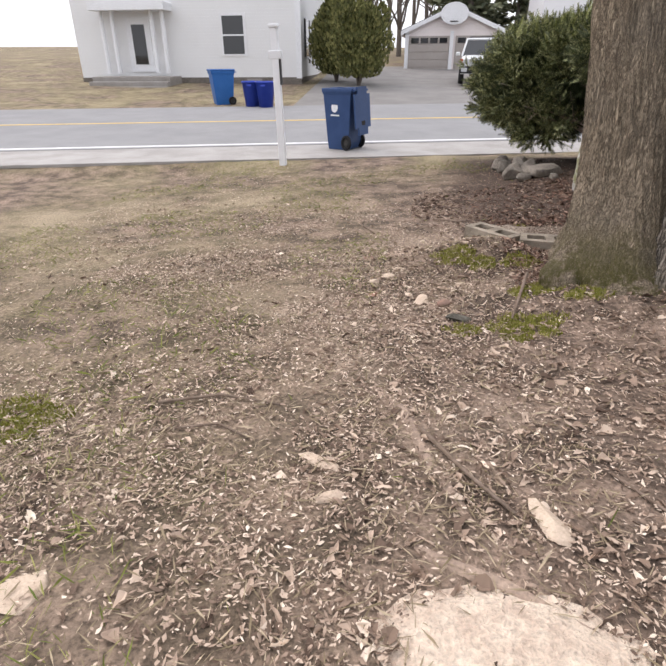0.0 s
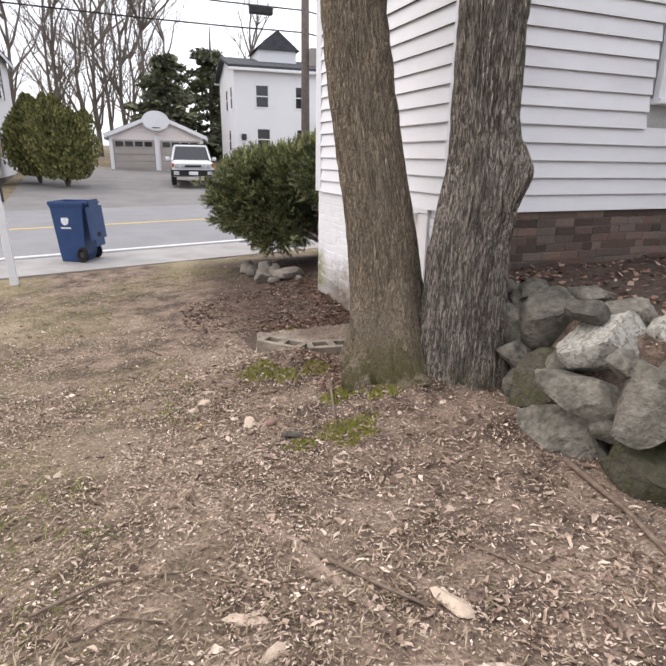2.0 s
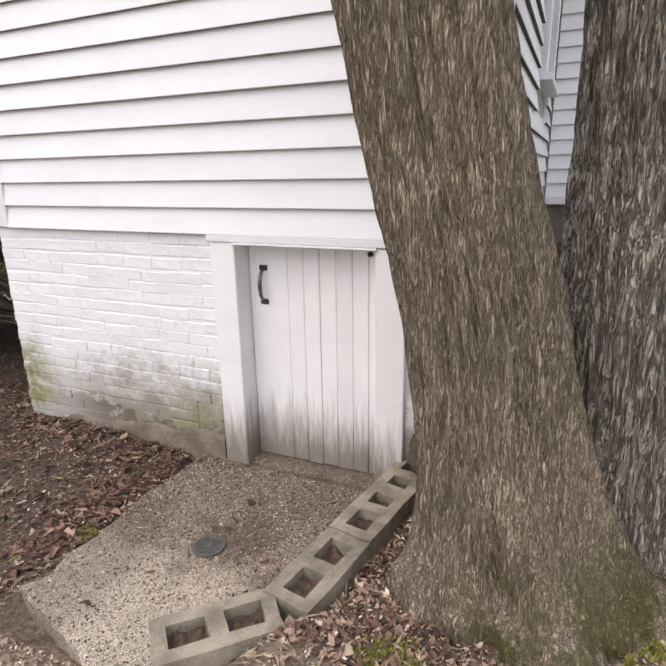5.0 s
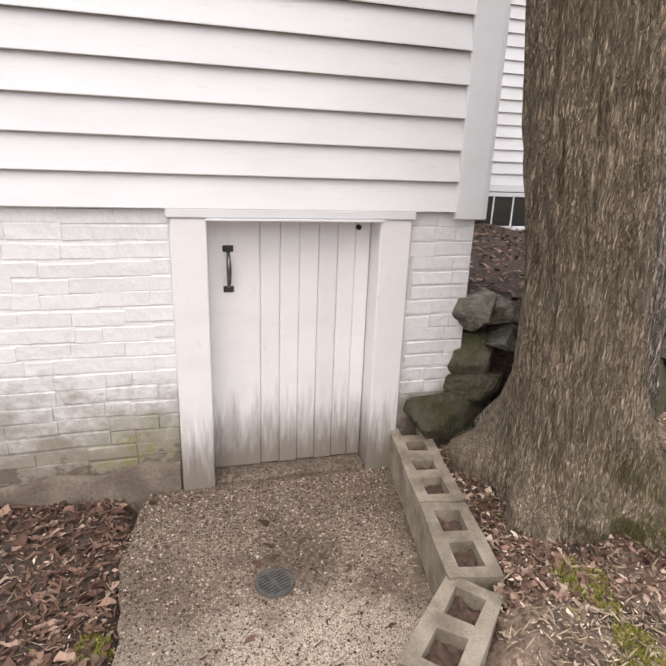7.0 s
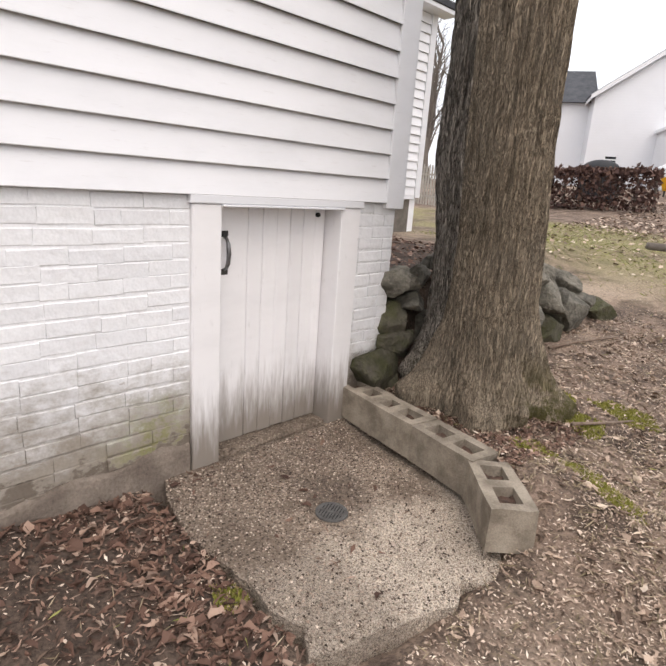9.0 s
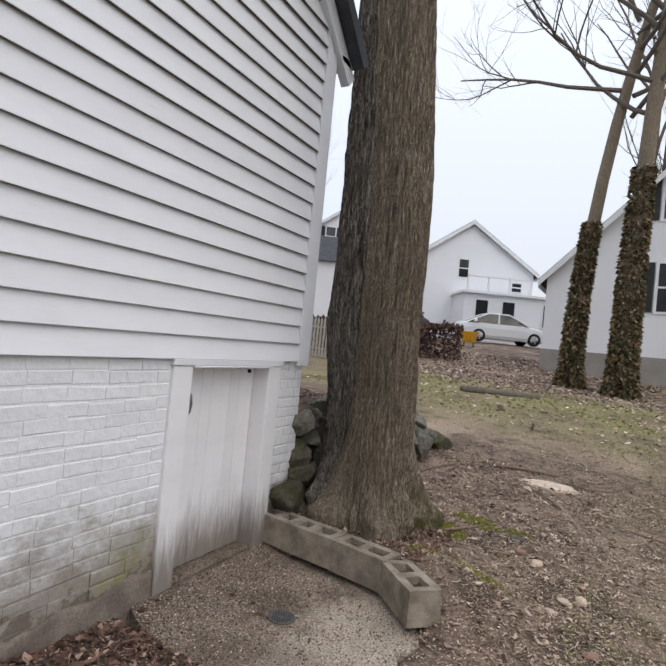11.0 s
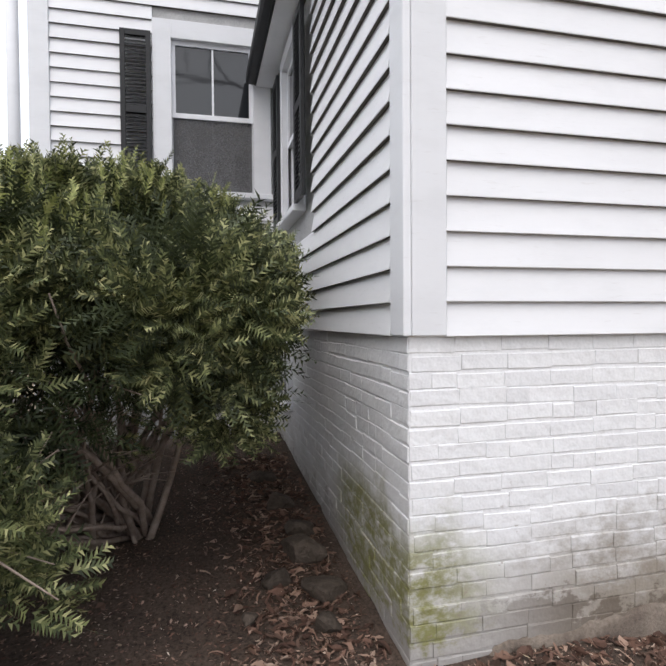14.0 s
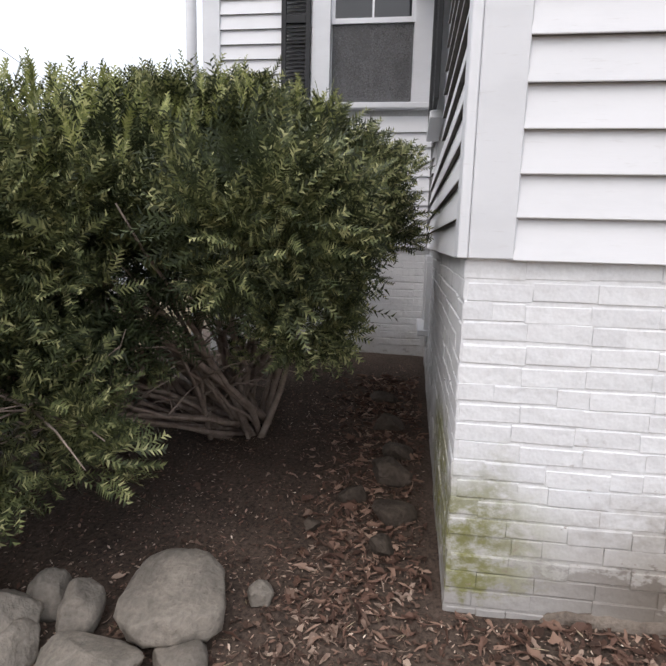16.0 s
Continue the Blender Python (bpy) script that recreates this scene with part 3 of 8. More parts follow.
def strip(name, s0, s1, lift, mat, label, x0=-26.0, x1=60.0, thick=0.05):
    """A band along the road between two distances from the lawn."""
    xs = steps((x0, -16, 6), (-16, 20, 1.0), (20, x1, 6))
    ss = [s0 + (s1 - s0) * k / 6 for k in range(7)]
    vs, fs = [], []
    for x in xs:
        for s in ss:
            px, py = x - SLOPE * s * 0.969 * 0.97, 0
            py = s / 0.969 + SLOPE * px
            vs.append((px, py, lerp_table(s, [(10.0, -0.43), (11.7, -0.41), (15.5, -0.31), (18.8, -0.26), (23, -0.05)]) + lift))
    w = len(ss)
    n0 = len(vs)
    vs += [(a, b, c - thick) for a, b, c in vs]
    for i in range(len(xs) - 1):
        for j in range(w - 1):
            a = i * w + j
            fs.append((a, a + w, a + w + 1, a + 1))
        a, b = i * w, i * w + w - 1
        fs.append((a, a + n0, a + w + n0, a + w))
        fs.append((b, b + w, b + w + n0, b + n0))
    ob = mesh_ob(name, vs, fs, mat)
    return tagged(ob, label, name.split("_")[0], kind="structure")


strip("pavement", 10.02, 11.55, 0.022, M_WALK, "pale gritty paved roadside strip beside the lawn")
strip("road", 11.55, 19.4, 0.030, M_ASPHALT, "grey worn asphalt two-lane road")
strip("trim_near_edge_line", 11.68, 11.82, 0.035, M_ROADWHITE, "white painted edge line on the road", thick=0.004)
strip("trim_centre_line", 15.36, 15.50, 0.035, M_ROADYELLOW, "yellow painted centre line on the road", thick=0.004)
strip("trim_far_edge_line", 18.75, 18.89, 0.035, M_ROADWHITE, "white painted edge line along the far side", thick=0.004)


# ---- the white house: wing with the cellar door ----
EXPO = 0.131


def gable_top(y):
    return 3.60 + 0.93 * (1.495 - abs(y - 5.265))


def clapboard_run(parent, axis, plane, out, a0, a1, z0, z1, top_at=None, skip=(), mat=None, expo=EXPO):
    """Lapped boards on a wall: each one thicker at its foot. out: +1 or -1, the way the wall faces. skip: openings (a, b, zlow, zhigh)."""
    z, k = z0, 0
    while z < z1 - 0.01:
        h = min(expo, z1 - z)
        lo, hi = a0, a1
        if top_at:
            half = (top_at - z - h * 0.4) / 0.93
            mid = (a0 + a1) / 2
            if half <= 0.05:
                break
            lo, hi = max(a0, mid - half), min(a1, mid + half)
        runs = [(lo, hi)]
        for sa, sb, sl, sh in skip:
            if z + h > sl + 0.01 and z < sh - 0.01:
                runs = [r for p, q in runs for r in ((p, min(q, sa)), (max(p, sb), q)) if r[1] - r[0] > 0.02]
        for p, q in runs:
            wob = 0.002 * math.sin(k * 7.3 + plane)
            f, t, bk = plane + out * (0.038 + wob), plane + out * 0.012, plane
            pts = []
            for a in (p, q):
                pts += [(f, a, z), (t, a, z + h + 0.012), (bk, a, z + h + 0.012), (bk, a, z + 0.001), (f - out * 0.002, a, z - 0.003)]
            vs = [(u, a, zz) if axis == "x" else (a, u, zz) for u, a, zz in pts]
            fs = [(0, 1, 6, 5), (1, 2, 7, 6), (2, 3, 8, 7), (3, 4, 9, 8), (4, 0, 5, 9), (0, 4, 3, 2, 1), (5, 6, 7, 8, 9)]
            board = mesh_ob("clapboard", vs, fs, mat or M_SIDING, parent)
            # underside face coloured dark to draw the shadow line below the board
            board.data.materials.append(M_LAPSHADE)
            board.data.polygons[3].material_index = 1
        z += h
        k += 1


BRICK_MESHES = []
for v in range(5):
    bm = bmesh.new()
    bmesh.ops.create_cube(bm, size=1.0)
    bmesh.ops.bevel(bm, geom=bm.edges[:], offset=0.06, segments=1, affect="EDGES")
    for q in bm.verts:
        if 0.4 < abs(q.co.y) < 0.47:
            q.co.y = math.copysign(0.498, q.co.y)
        q.co += Vector([random.uniform(-0.03, 0.03), random.uniform(-0.006, 0.006), random.uniform(-0.035, 0.035)])
    me = bpy.data.meshes.new("brick")
    bm.to_mesh(me)
    bm.free()
    BRICK_MESHES.append(me)


def brick_wall(parent, axis, plane, out, a0, a1, z_top, courses, mat, skip=(), floor_at=None, jitter=0.0022):
    """Bricks laid in running bond down from z_top, each its own piece, a few millimetres proud of the joints."""
    for me in BRICK_MESHES:
        if not me.materials:
            me.materials.append(None)
    for c in range(courses):
        z = z_top - 0.0685 * (c + 0.5)
        a = a0 - (0.105 if c % 2 else 0.0) - random.uniform(0.0, 0.02)
        while a < a1:
            ln = random.choice((0.2, 0.2, 0.2, 0.205, 0.195, 0.1))
            b = a + ln
            p, q = max(a, a0), min(b, a1)
            a = b + random.uniform(0.0, 0.004)
            if q - p < 0.03 or any(q > sa and p < sb and z > sl and z < sh for sa, sb, sl, sh in skip):
                continue
            mid = (p + q) / 2
            if floor_at and z < floor_at(mid) - 0.05:
                continue
            o = new("brick", random.choice(BRICK_MESHES))
            d = 0.05
            jit = jitter * (1 + 2.6 * sstep(z, 0.45, 0.10))
            depth = plane + out * (0.0036 + random.uniform(-jit * 0.35, jit * 0.6)) - out * d / 2
            zw = z + 0.012 * noise.noise((mid * 2.6, c * 0.5, 3)) + random.uniform(-0.003, 0.003)
            o.location = (depth, mid, zw) if axis == "x" else (mid, depth, zw)
            o.scale = (d, q - p, random.uniform(0.0585, 0.065))
            o.rotation_euler = (random.uniform(-0.012, 0.012), 0, random.uniform(-0.012, 0.012)) if axis == "x" else (random.uniform(-0.012, 0.012), 0, math.pi / 2 + random.uniform(-0.012, 0.012))
            o.material_slots[0].link = "OBJECT"
            o.material_slots[0].material = mat
            hang(o, parent)


# foundation walls
fw = mesh_ob("wall_cellar_west", *gather([
    (lambda b: ([v.co.copy() for v in b.verts], [tuple(v.index for v in f.verts) for f in b.faces]))(box_bm(*q)) for q in (
        (2.472, 2.78, 5.0, 6.745, -0.8, SILL), (2.472, 2.78, 3.785, 4.24, -0.8, SILL), (2.55, 2.78, 4.24, 5.0, 1.03, SILL))]), M_BRICK)
tagged(fw, "white-painted brick cellar wall with green algae at its foot", "wall", kind="structure")
fn = box("wall_cellar_north", 2.472, 5.95, 6.45, 6.752, -0.8, SILL, M_BRICK, None, "", 0)
tagged(fn, "white-painted brick cellar wall behind the yew", "wall", kind="structure")
fs_ = box("wall_cellar_south", 2.472, 5.95, 3.785, 4.1, -0.3, SILL, M_MORTAR, None, "", 0)
tagged(fs_, "bare soot-stained brick foundation wall under the siding", "wall", kind="structure")

def parge():
    """A rough cement skirting at the wall foot with a ragged top edge."""
    vs, fs = [], []
    n = 70
    for k in range(n + 1):
        y = 5.15 + (6.58 - 5.15) * k / n
        z = -0.055 - 0.07 * sstep(y, 5.3, 6.3) - 0.16 * sstep(y, 6.35, 6.58) + 0.035 * noise.noise((y * 5, 0, 2)) + 0.02 * noise.noise((y * 17, 0, 5))
        g = 0.004 * noise.noise((y * 9, 1, 1))
        vs += [(2.455 + g, y, -0.7), (2.452 + g, y, z - 0.03), (2.458 + g, y, z - 0.006), (2.478, y, z + 0.004), (2.478, y, -0.7)]
    for k in range(n):
        fs += [(5 * k + j, 5 * k + 5 + j, 5 * k + 6 + j, 5 * k + 1 + j) for j in range(4)]
    ob = mesh_ob("trim_cement_skirting", vs, fs, M_PARGE, None, "", True)
    tagged(ob, "crumbling brown-grey cement skirting at the wall foot", "trim", kind="structure")


M_PARGE = varied("dirty_cement_render", (0.27, 0.225, 0.185), (0.165, 0.132, 0.108), 7, 0.95, 0.8, 60, None, 0.35, 0, 0, 0.012)
parge()

# upper walls
gv = [(2.475, 3.785, SILL), (2.475, 6.745, SILL), (2.475, 6.745, gable_top(6.745)), (2.475, 5.265, gable_top(5.265)), (2.475, 3.785, gable_top(3.785))]
gv += [(2.62, y, z) for _, y, z in gv]
wall_w = mesh_ob("wall_wing_west", gv, [(0, 1, 2, 3, 4), (9, 8, 7, 6, 5), (0, 5, 6, 1), (1, 6, 7, 2), (2, 7, 8, 3), (3, 8, 9, 4), (4, 9, 5, 0)], M_SHEATH)
tagged(wall_w, "white clapboard gable wall over the cellar door", "wall", kind="structure")
clapboard_run(wall_w, "x", 2.475, -1, 3.90, 6.615, SILL, 5.0, gable_top(5.265) - 0.05)
wall_n = mesh_ob("wall_wing_north", *gather([
    (lambda b: ([v.co.copy() for v in b.verts], [tuple(v.index for v in f.verts) for f in b.faces]))(box_bm(*q)) for q in (
        (2.62, 4.5, 6.6, 6.745, SILL, 3.55), (5.32, 5.95, 6.6, 6.745, SILL, 3.55), (4.5, 5.32, 6.6, 6.745, SILL, 1.98), (4.5, 5.32, 6.6, 6.745, 3.3, 3.55))]), M_SHEATH)
tagged(wall_n, "white clapboard wing wall beside the yew", "wall", kind="structure")
clapboard_run(wall_n, "y", 6.745, 1, 2.60, 5.93, SILL, 3.5, None, [(4.14, 5.68, 1.86, 3.44)])
wall_s = mesh_ob("wall_wing_south", *gather([
    (lambda b: ([v.co.copy() for v in b.verts], [tuple(v.index for v in f.verts) for f in b.faces]))(box_bm(*q)) for q in (
        (2.62, 4.42, 3.785, 3.93, SILL, 3.55), (5.2, 5.95, 3.785, 3.93, SILL, 3.55), (4.42, 5.2, 3.785, 3.93, SILL, 1.98), (4.42, 5.2, 3.785, 3.93, 3.3, 3.55))]), M_SHEATH)
tagged(wall_s, "white clapboard back wall of the wing", "wall", kind="structure")
clapboard_run(wall_s, "y", 3.785, -1, 2.60, 5.93, SILL, 3.5, None, [(4.28, 5.34, 1.86, 3.44)])

# corner boards
for nm, q in (("trim_corner_north_west", (2.438, 2.476, 6.612, 6.752)), ("trim_corner_south_west", (2.438, 2.476, 3.76, 3.902))):
    low = SILL - 0.035 if "south" in nm else SILL
    t = box(nm, *q, low, 3.62, M_TRIM, None, "", 0.004)
    tagged(t, "white corner board on the wing", "trim", kind="structure")
for nm, q in (("trim_corner_north", (2.438, 2.58, 6.754, 6.786)), ("trim_corner_south", (2.441, 2.60, 3.742, 3.782))):
    t = box(nm, *q, SILL - (0.035 if nm.endswith("south") else 0), 3.62, M_TRIM, None, "", 0.004)
    tagged(t, "white corner board on the wing", "trim", kind="structure")


def roof_slab(name, y_eave, z_eave, y_ridge, z_ridge, x0, x1, thick, mat, label):
    d = Vector((0, y_ridge - y_eave, z_ridge - z_eave)).normalized()
    nrm = Vector((0, -d.z, d.y)) if d.y > 0 else Vector((0, d.z, -d.y))
    a, b = Vector((0, y_eave, z_eave)), Vector((0, y_ridge, z_ridge))
    q = [a, b, b + nrm * thick, a + nrm * thick]
    vs = [(x, p.y, p.z) for x in (x0, x1) for p in q]
    ob = mesh_ob(name, vs, [(3, 2, 1, 0), (4, 5, 6, 7), (0, 1, 5, 4), (1, 2, 6, 5), (2, 3, 7, 6), (3, 0, 4, 7)], mat)
    return tagged(ob, label, "roof", kind="structure")


roof_slab("roof_wing_south", 3.56, gable_top(3.56) + 0.02, 5.265, gable_top(5.265) + 0.02, 2.30, 5.95, 0.10, M_ROOF, "grey shingled roof slope of the wing")
roof_slab("roof_wing_north", 6.97, gable_top(6.97) + 0.02, 5.265, gable_top(5.265) + 0.02, 2.30, 5.95, 0.10, M_ROOF, "grey shingled roof slope of the wing")
roof_slab("trim_rake_south", 3.60, gable_top(3.60) - 0.16, 5.265, gable_top(5.265) - 0.16, 2.40, 2.470, 0.12, M_TRIM, "white rake board under the roof edge")
roof_slab("trim_rake_north", 6.93, gable_top(6.93) - 0.16, 5.265, gable_top(5.265) - 0.16, 2.40, 2.470, 0.12, M_TRIM, "white rake board under the roof edge")
for nm, y0, y1 in (("trim_eave_north", 6.79, 6.96), ("trim_eave_south", 3.57, 3.74)):
    t = box(nm, 2.40, 5.9, y0, y1, 3.42, 3.47, M_TRIM, None, "", 0.003)
    tagged(t, "white boxed eave soffit of the wing", "trim", kind="structure")
t = box("trim_gutter_north", 2.35, 5.88, 6.965, 7.06, 3.42, 3.53, M_SHUTTER, None, "", 0.02)
tagged(t, "dark metal gutter along the wing eave", "trim", kind="structure")
for nm, x, y in (("ceiling_wing", 2.63, 5.9),):
    t = box(nm, 2.63, 5.9, 3.95, 6.58, 3.3, 3.4, M_SHEATH, None, "", 0)
    tagged(t, "plain plaster ceiling inside the wing", "ceiling", kind="structure")


def cellar_door():
    d = thing("door_1", (2.5, 4.62, -0.18), "low white plank cellar door with grime at its foot, shut", "door", kind="structure")
    box("jamb", 2.446, 2.60, 4.995, 5.14, -0.25, 1.045, M_DOOR, d, "", 0.005)
    box("jamb", 2.446, 2.60, 4.105, 4.25, -0.23, 1.045, M_DOOR, d, "", 0.005)
    box("lintel", 2.436, 2.60, 4.09, 5.155, 1.047, 1.084, M_TRIM, d, "", 0.004)
    box("drip_edge", 2.43, 2.5, 4.24, 5.0, 1.036, 1.046, M_TRIM, d, "", 0.002)
    edges = [4.992, 4.765, 4.675, 4.586, 4.497, 4.408, 4.325, 4.253]
    for k, (a, b) in enumerate(zip(edges, edges[1:])):
        bm = box_bm(2.572 - 0.0015 * (k % 3), 2.60, b + 0.0008, a - 0.0008, -0.172 + 0.004 * (k % 2), 1.035, 0.0035)
        part("plank", bm, M_DOOR, d)
    box("threshold", 2.47, 2.62, 4.245, 5.0, -0.30, -0.175, M_SLAB, d, "worn brown concrete threshold", 0.015)
    bow = [(2.568, 4.905, 0.735), (2.545, 4.905, 0.745), (2.530, 4.905, 0.77), (2.524, 4.905, 0.815), (2.530, 4.905, 0.86), (2.545, 4.905, 0.885), (2.568, 4.905, 0.895)]
    h = mesh_ob("handle", *tube(bow, [0.007, 0.008, 0.010, 0.011, 0.010, 0.008, 0.007], 10), M_STEEL, d, "worn steel pull handle", True)
    for z in (0.725, 0.905):
        bm = box_bm(2.564, 2.573, 4.882, 4.928, z - 0.014, z + 0.014, 0.003)
        part("handle_foot", bm, M_IRON, h)
    # solid plug, its black colour stands for the shade in a latch hole
    bm = cyl_bm((2.556, 4.315, 1.0), (2.574, 4.315, 1.0), 0.012, 0.012, 10)
    part("latch_hole", bm, M_RUBBER, d, "black plug standing for the dark hole of an old latch")


cellar_door()


def sash_window(name, axis, plane, out, a0, a1, z0, z1, label, casing=0.12, shutters=(), muntins=1, frame_mat=None, rail=True, screen=False):
    """A double-hung window: casing, sill, two sashes with muntins and panes. shutters: spans beside it that carry a louvred shutter."""
    fm = frame_mat or M_TRIM
    mid = (a0 + a1) / 2

    def bx(nm, u0, u1, p, q, zl, zh, mat, par, lab="", bev=0.003):
        lo, hi = sorted((plane + out * u0, plane + out * u1))
        r = (lo, hi, p, q) if axis == "x" else (p, q, lo, hi)
        return box(nm, *r, zl, zh, mat, par, lab, bev)

    w = thing(name, (plane, mid, z0) if axis == "x" else (mid, plane, z0), label, "window", kind="structure")
    bx("casing", -0.02, 0.035, a0 - casing, a0, z0 - 0.02, z1 + casing, fm, w)
    bx("casing", -0.02, 0.035, a1, a1 + casing, z0 - 0.02, z1 + casing, fm, w)
    bx("casing", -0.02, 0.036, a0, a1, z1, z1 + casing, fm, w)
    bx("window_sill", -0.05, 0.075, a0 - casing - 0.02, a1 + casing + 0.02, z0 - 0.07, z0 - 0.022, fm, w, "", 0.006)
    zm = (z0 + z1) / 2
    for nm, zl, zh, dep in (("sash_lower", z0, zm + 0.02, -0.075), ("sash_upper", zm - 0.02, z1, -0.045)) if rail else (("sash", z0, z1, -0.05),):
        bm = bmesh.new()
        th = 0.03
        for p, q, l0, l1 in ((a0, a0 + 0.035, zl, zh), (a1 - 0.035, a1, zl, zh), (a0 + 0.035, a1 - 0.035, zl, zl + 0.045), (a0 + 0.035, a1 - 0.035, zh - 0.04, zh)):
            lo, hi = sorted((plane + out * dep, plane + out * (dep + th)))
            r = (lo, hi, p, q) if axis == "x" else (p, q, lo, hi)
            box_bm(*r, l0, l1, 0, None, bm)
        sash = part(nm, bm, fm, w)
        for k in range(muntins):
            c = a0 + (a1 - a0) * (k + 1) / (muntins + 1)
            bx("muntin", dep + 0.004, dep + 0.022, c - 0.009, c + 0.009, zl + 0.045, zh - 0.04, fm, sash, "", 0)
        bx("pane", dep + 0.008, dep + 0.013, a0 + 0.03, a1 - 0.03, zl + 0.04, zh - 0.035, M_GLASS, sash, "", 0)
    if screen:
        bx("insect_screen", -0.040, -0.036, a0 + 0.01, a1 - 0.01, z0 + 0.01, zm, M_SCREEN, w, "grey insect screen over the lower sash", 0)
    bx("room_blind", -0.16, -0.15, a0 - 0.01, a1 + 0.01, z0 - 0.01, z1 + 0.01, M_SHEATH, w, "drawn pale blind behind the glass", 0)
    for p, q in shutters:
        sh = thing("shutter", (plane + out * 0.03, (p + q) / 2, z0) if axis == "x" else ((p + q) / 2, plane + out * 0.03, z0), "black louvred shutter fixed beside the window", "shutter", "window shutters")
        zl, zh = z0 - 0.02, z1 + 0.03
        zmid = (zl + zh) / 2
        for u, v in ((p, p + 0.045), (q - 0.045, q)):
            bx("stile", 0.032, 0.062, u, v, zl, zh, M_SHUTTER, sh)
        for u, v in ((zl, zl + 0.07), (zmid - 0.035, zmid + 0.035), (zh - 0.055, zh)):
            bx("rail", 0.032, 0.0615, p + 0.045, q - 0.045, u, v, M_SHUTTER, sh)
        for u, v in ((zl + 0.07, zmid - 0.035), (zmid + 0.035, zh - 0.055)):
            k = max(3, int((v - u) / 0.033))
            for j in range(k):
                zc = u + (v - u) * (j + 0.5) / k
                f, b2 = plane + out * 0.058, plane + out * 0.034
                pts = []
                for a in (p + 0.046, q - 0.046):
                    pts += [(f, a, zc - 0.014), (f, a, zc - 0.008), (b2, a, zc + 0.016), (b2, a, zc + 0.010)]
                vs = [(u2, a, z) if axis == "x" else (a, u2, z) for u2, a, z in pts]
                mesh_ob("slat", vs, [(0, 1, 5, 4), (1, 2, 6, 5), (2, 3, 7, 6), (3, 0, 4, 7), (0, 3, 2, 1), (4, 5, 6, 7)], M_SHUTTER, sh)
    return w


sash_window("window_1", "y", 6.775, 1, 4.62, 5.24, 2.02, 3.28, "white sash window with black shutters on the wing", 0.10, ((4.20, 4.50), (5.36, 5.66)))
sash_window("window_2", "y", 3.755, -1, 4.44, 5.18, 2.0, 3.28, "white sash window on the back wall of the wing", 0.12)

# ---- main house ----
WIN_F = (6.99, 7.75, 2.40, 3.80)
main_front = mesh_ob("wall_main_west_front", *gather([
    (lambda b: ([v.co.copy() for v in b.verts], [tuple(v.index for v in f.verts) for f in b.faces]))(box_bm(*q)) for q in (
        (5.965, 6.12, 3.77, WIN_F[0], SILL, 6.4), (5.965, 6.12, WIN_F[1], 8.95, SILL, 6.4), (5.965, 6.12, WIN_F[0], WIN_F[1], SILL, WIN_F[2]), (5.965, 6.12, WIN_F[0], WIN_F[1], WIN_F[3], 6.4))]), M_SHEATH)
tagged(main_front, "white clapboard wall of the main house", "wall", kind="structure")
clapboard_run(main_front, "x", 5.965, -1, 6.79, 8.80, SILL, 6.3, None, [(6.80, 7.92, 2.30, 3.98)])
clapboard_run(main_front, "x", 5.965, -1, 3.78, 6.75, 3.7, 6.3, None)
sash_window("window_3", "x", 5.935, -1, WIN_F[0], WIN_F[1], WIN_F[2], WIN_F[3], "tall white sash window with a black shutter on the main house", 0.17, ((7.93, 8.20),), screen=True)
main_back = mesh_ob("wall_main_west_back", *gather([
    (lambda b: ([v.co.copy() for v in b.verts], [tuple(v.index for v in f.verts) for f in b.faces]))(box_bm(*q)) for q in (
        (5.965, 6.12, 0.78, 3.77, SILL, 3.8), (5.965, 6.12, -1.0, 0.08, SILL, 3.8), (5.965, 6.12, 0.08, 0.78, SILL, 2.3), (5.965, 6.12, 0.08, 0.78, 3.5, 3.8))]), M_SHEATH)
tagged(main_back, "white clapboard back wall of the main house", "wall", kind="structure")
clapboard_run(main_back, "x", 5.965, -1, -0.92, 3.74, SILL + 0.02, 3.72, None, [(-0.06, 0.92, 2.2, 3.66)])
sash_window("window_4", "x", 5.935, -1, 0.10, 0.76, 2.34, 3.5, "white sash window on the back of the main house", 0.12)
t = box("trim_corner_main_south", 5.915, 5.967, -1.05, -0.92, SILL - 0.02, 3.75, M_TRIM, None, "", 0.004)
tagged(t, "white corner board on the main house", "trim", kind="structure")
t = box("trim_corner_main_north", 5.915, 5.967, 8.80, 8.97, 0.4, 6.3, M_TRIM, None, "", 0.004)
tagged(t, "wide white corner board on the main house", "trim", kind="structure")
t = box("trim_main_sill", 5.93, 5.968, -0.92, 3.74, SILL - 0.05, SILL + 0.02, M_TRIM, None, "", 0.004)
tagged(t, "white water table board over the foundation", "trim", kind="structure")
t = box("wall_main_foundation_back", 5.97, 6.3, -1.0, 3.77, -0.2, SILL - 0.05, M_MORTAR, None, "", 0)
tagged(t, "dark mortared stone foundation of the main house", "wall", kind="structure")
mff = box("wall_main_foundation_front", 5.972, 6.3, 6.752, 8.95, -0.6, SILL, M_BRICK, None, "", 0)
tagged(mff, "white-painted brick foundation of the main house", "wall", kind="structure")
for nm, q in (("wall_main_north", (5.97, 13, 8.82, 8.95)), ("wall_main_south", (5.97, 13, -1.0, -0.86)), ("wall_main_east", (12.9, 13, -0.86, 8.82))):
    t = box(nm, *q, -0.2, 6.4 if nm != "wall_main_south" else 3.8, M_SIDING, None, "", 0)
    tagged(t, "white clapboard outer wall of the main house", "wall", kind="structure")
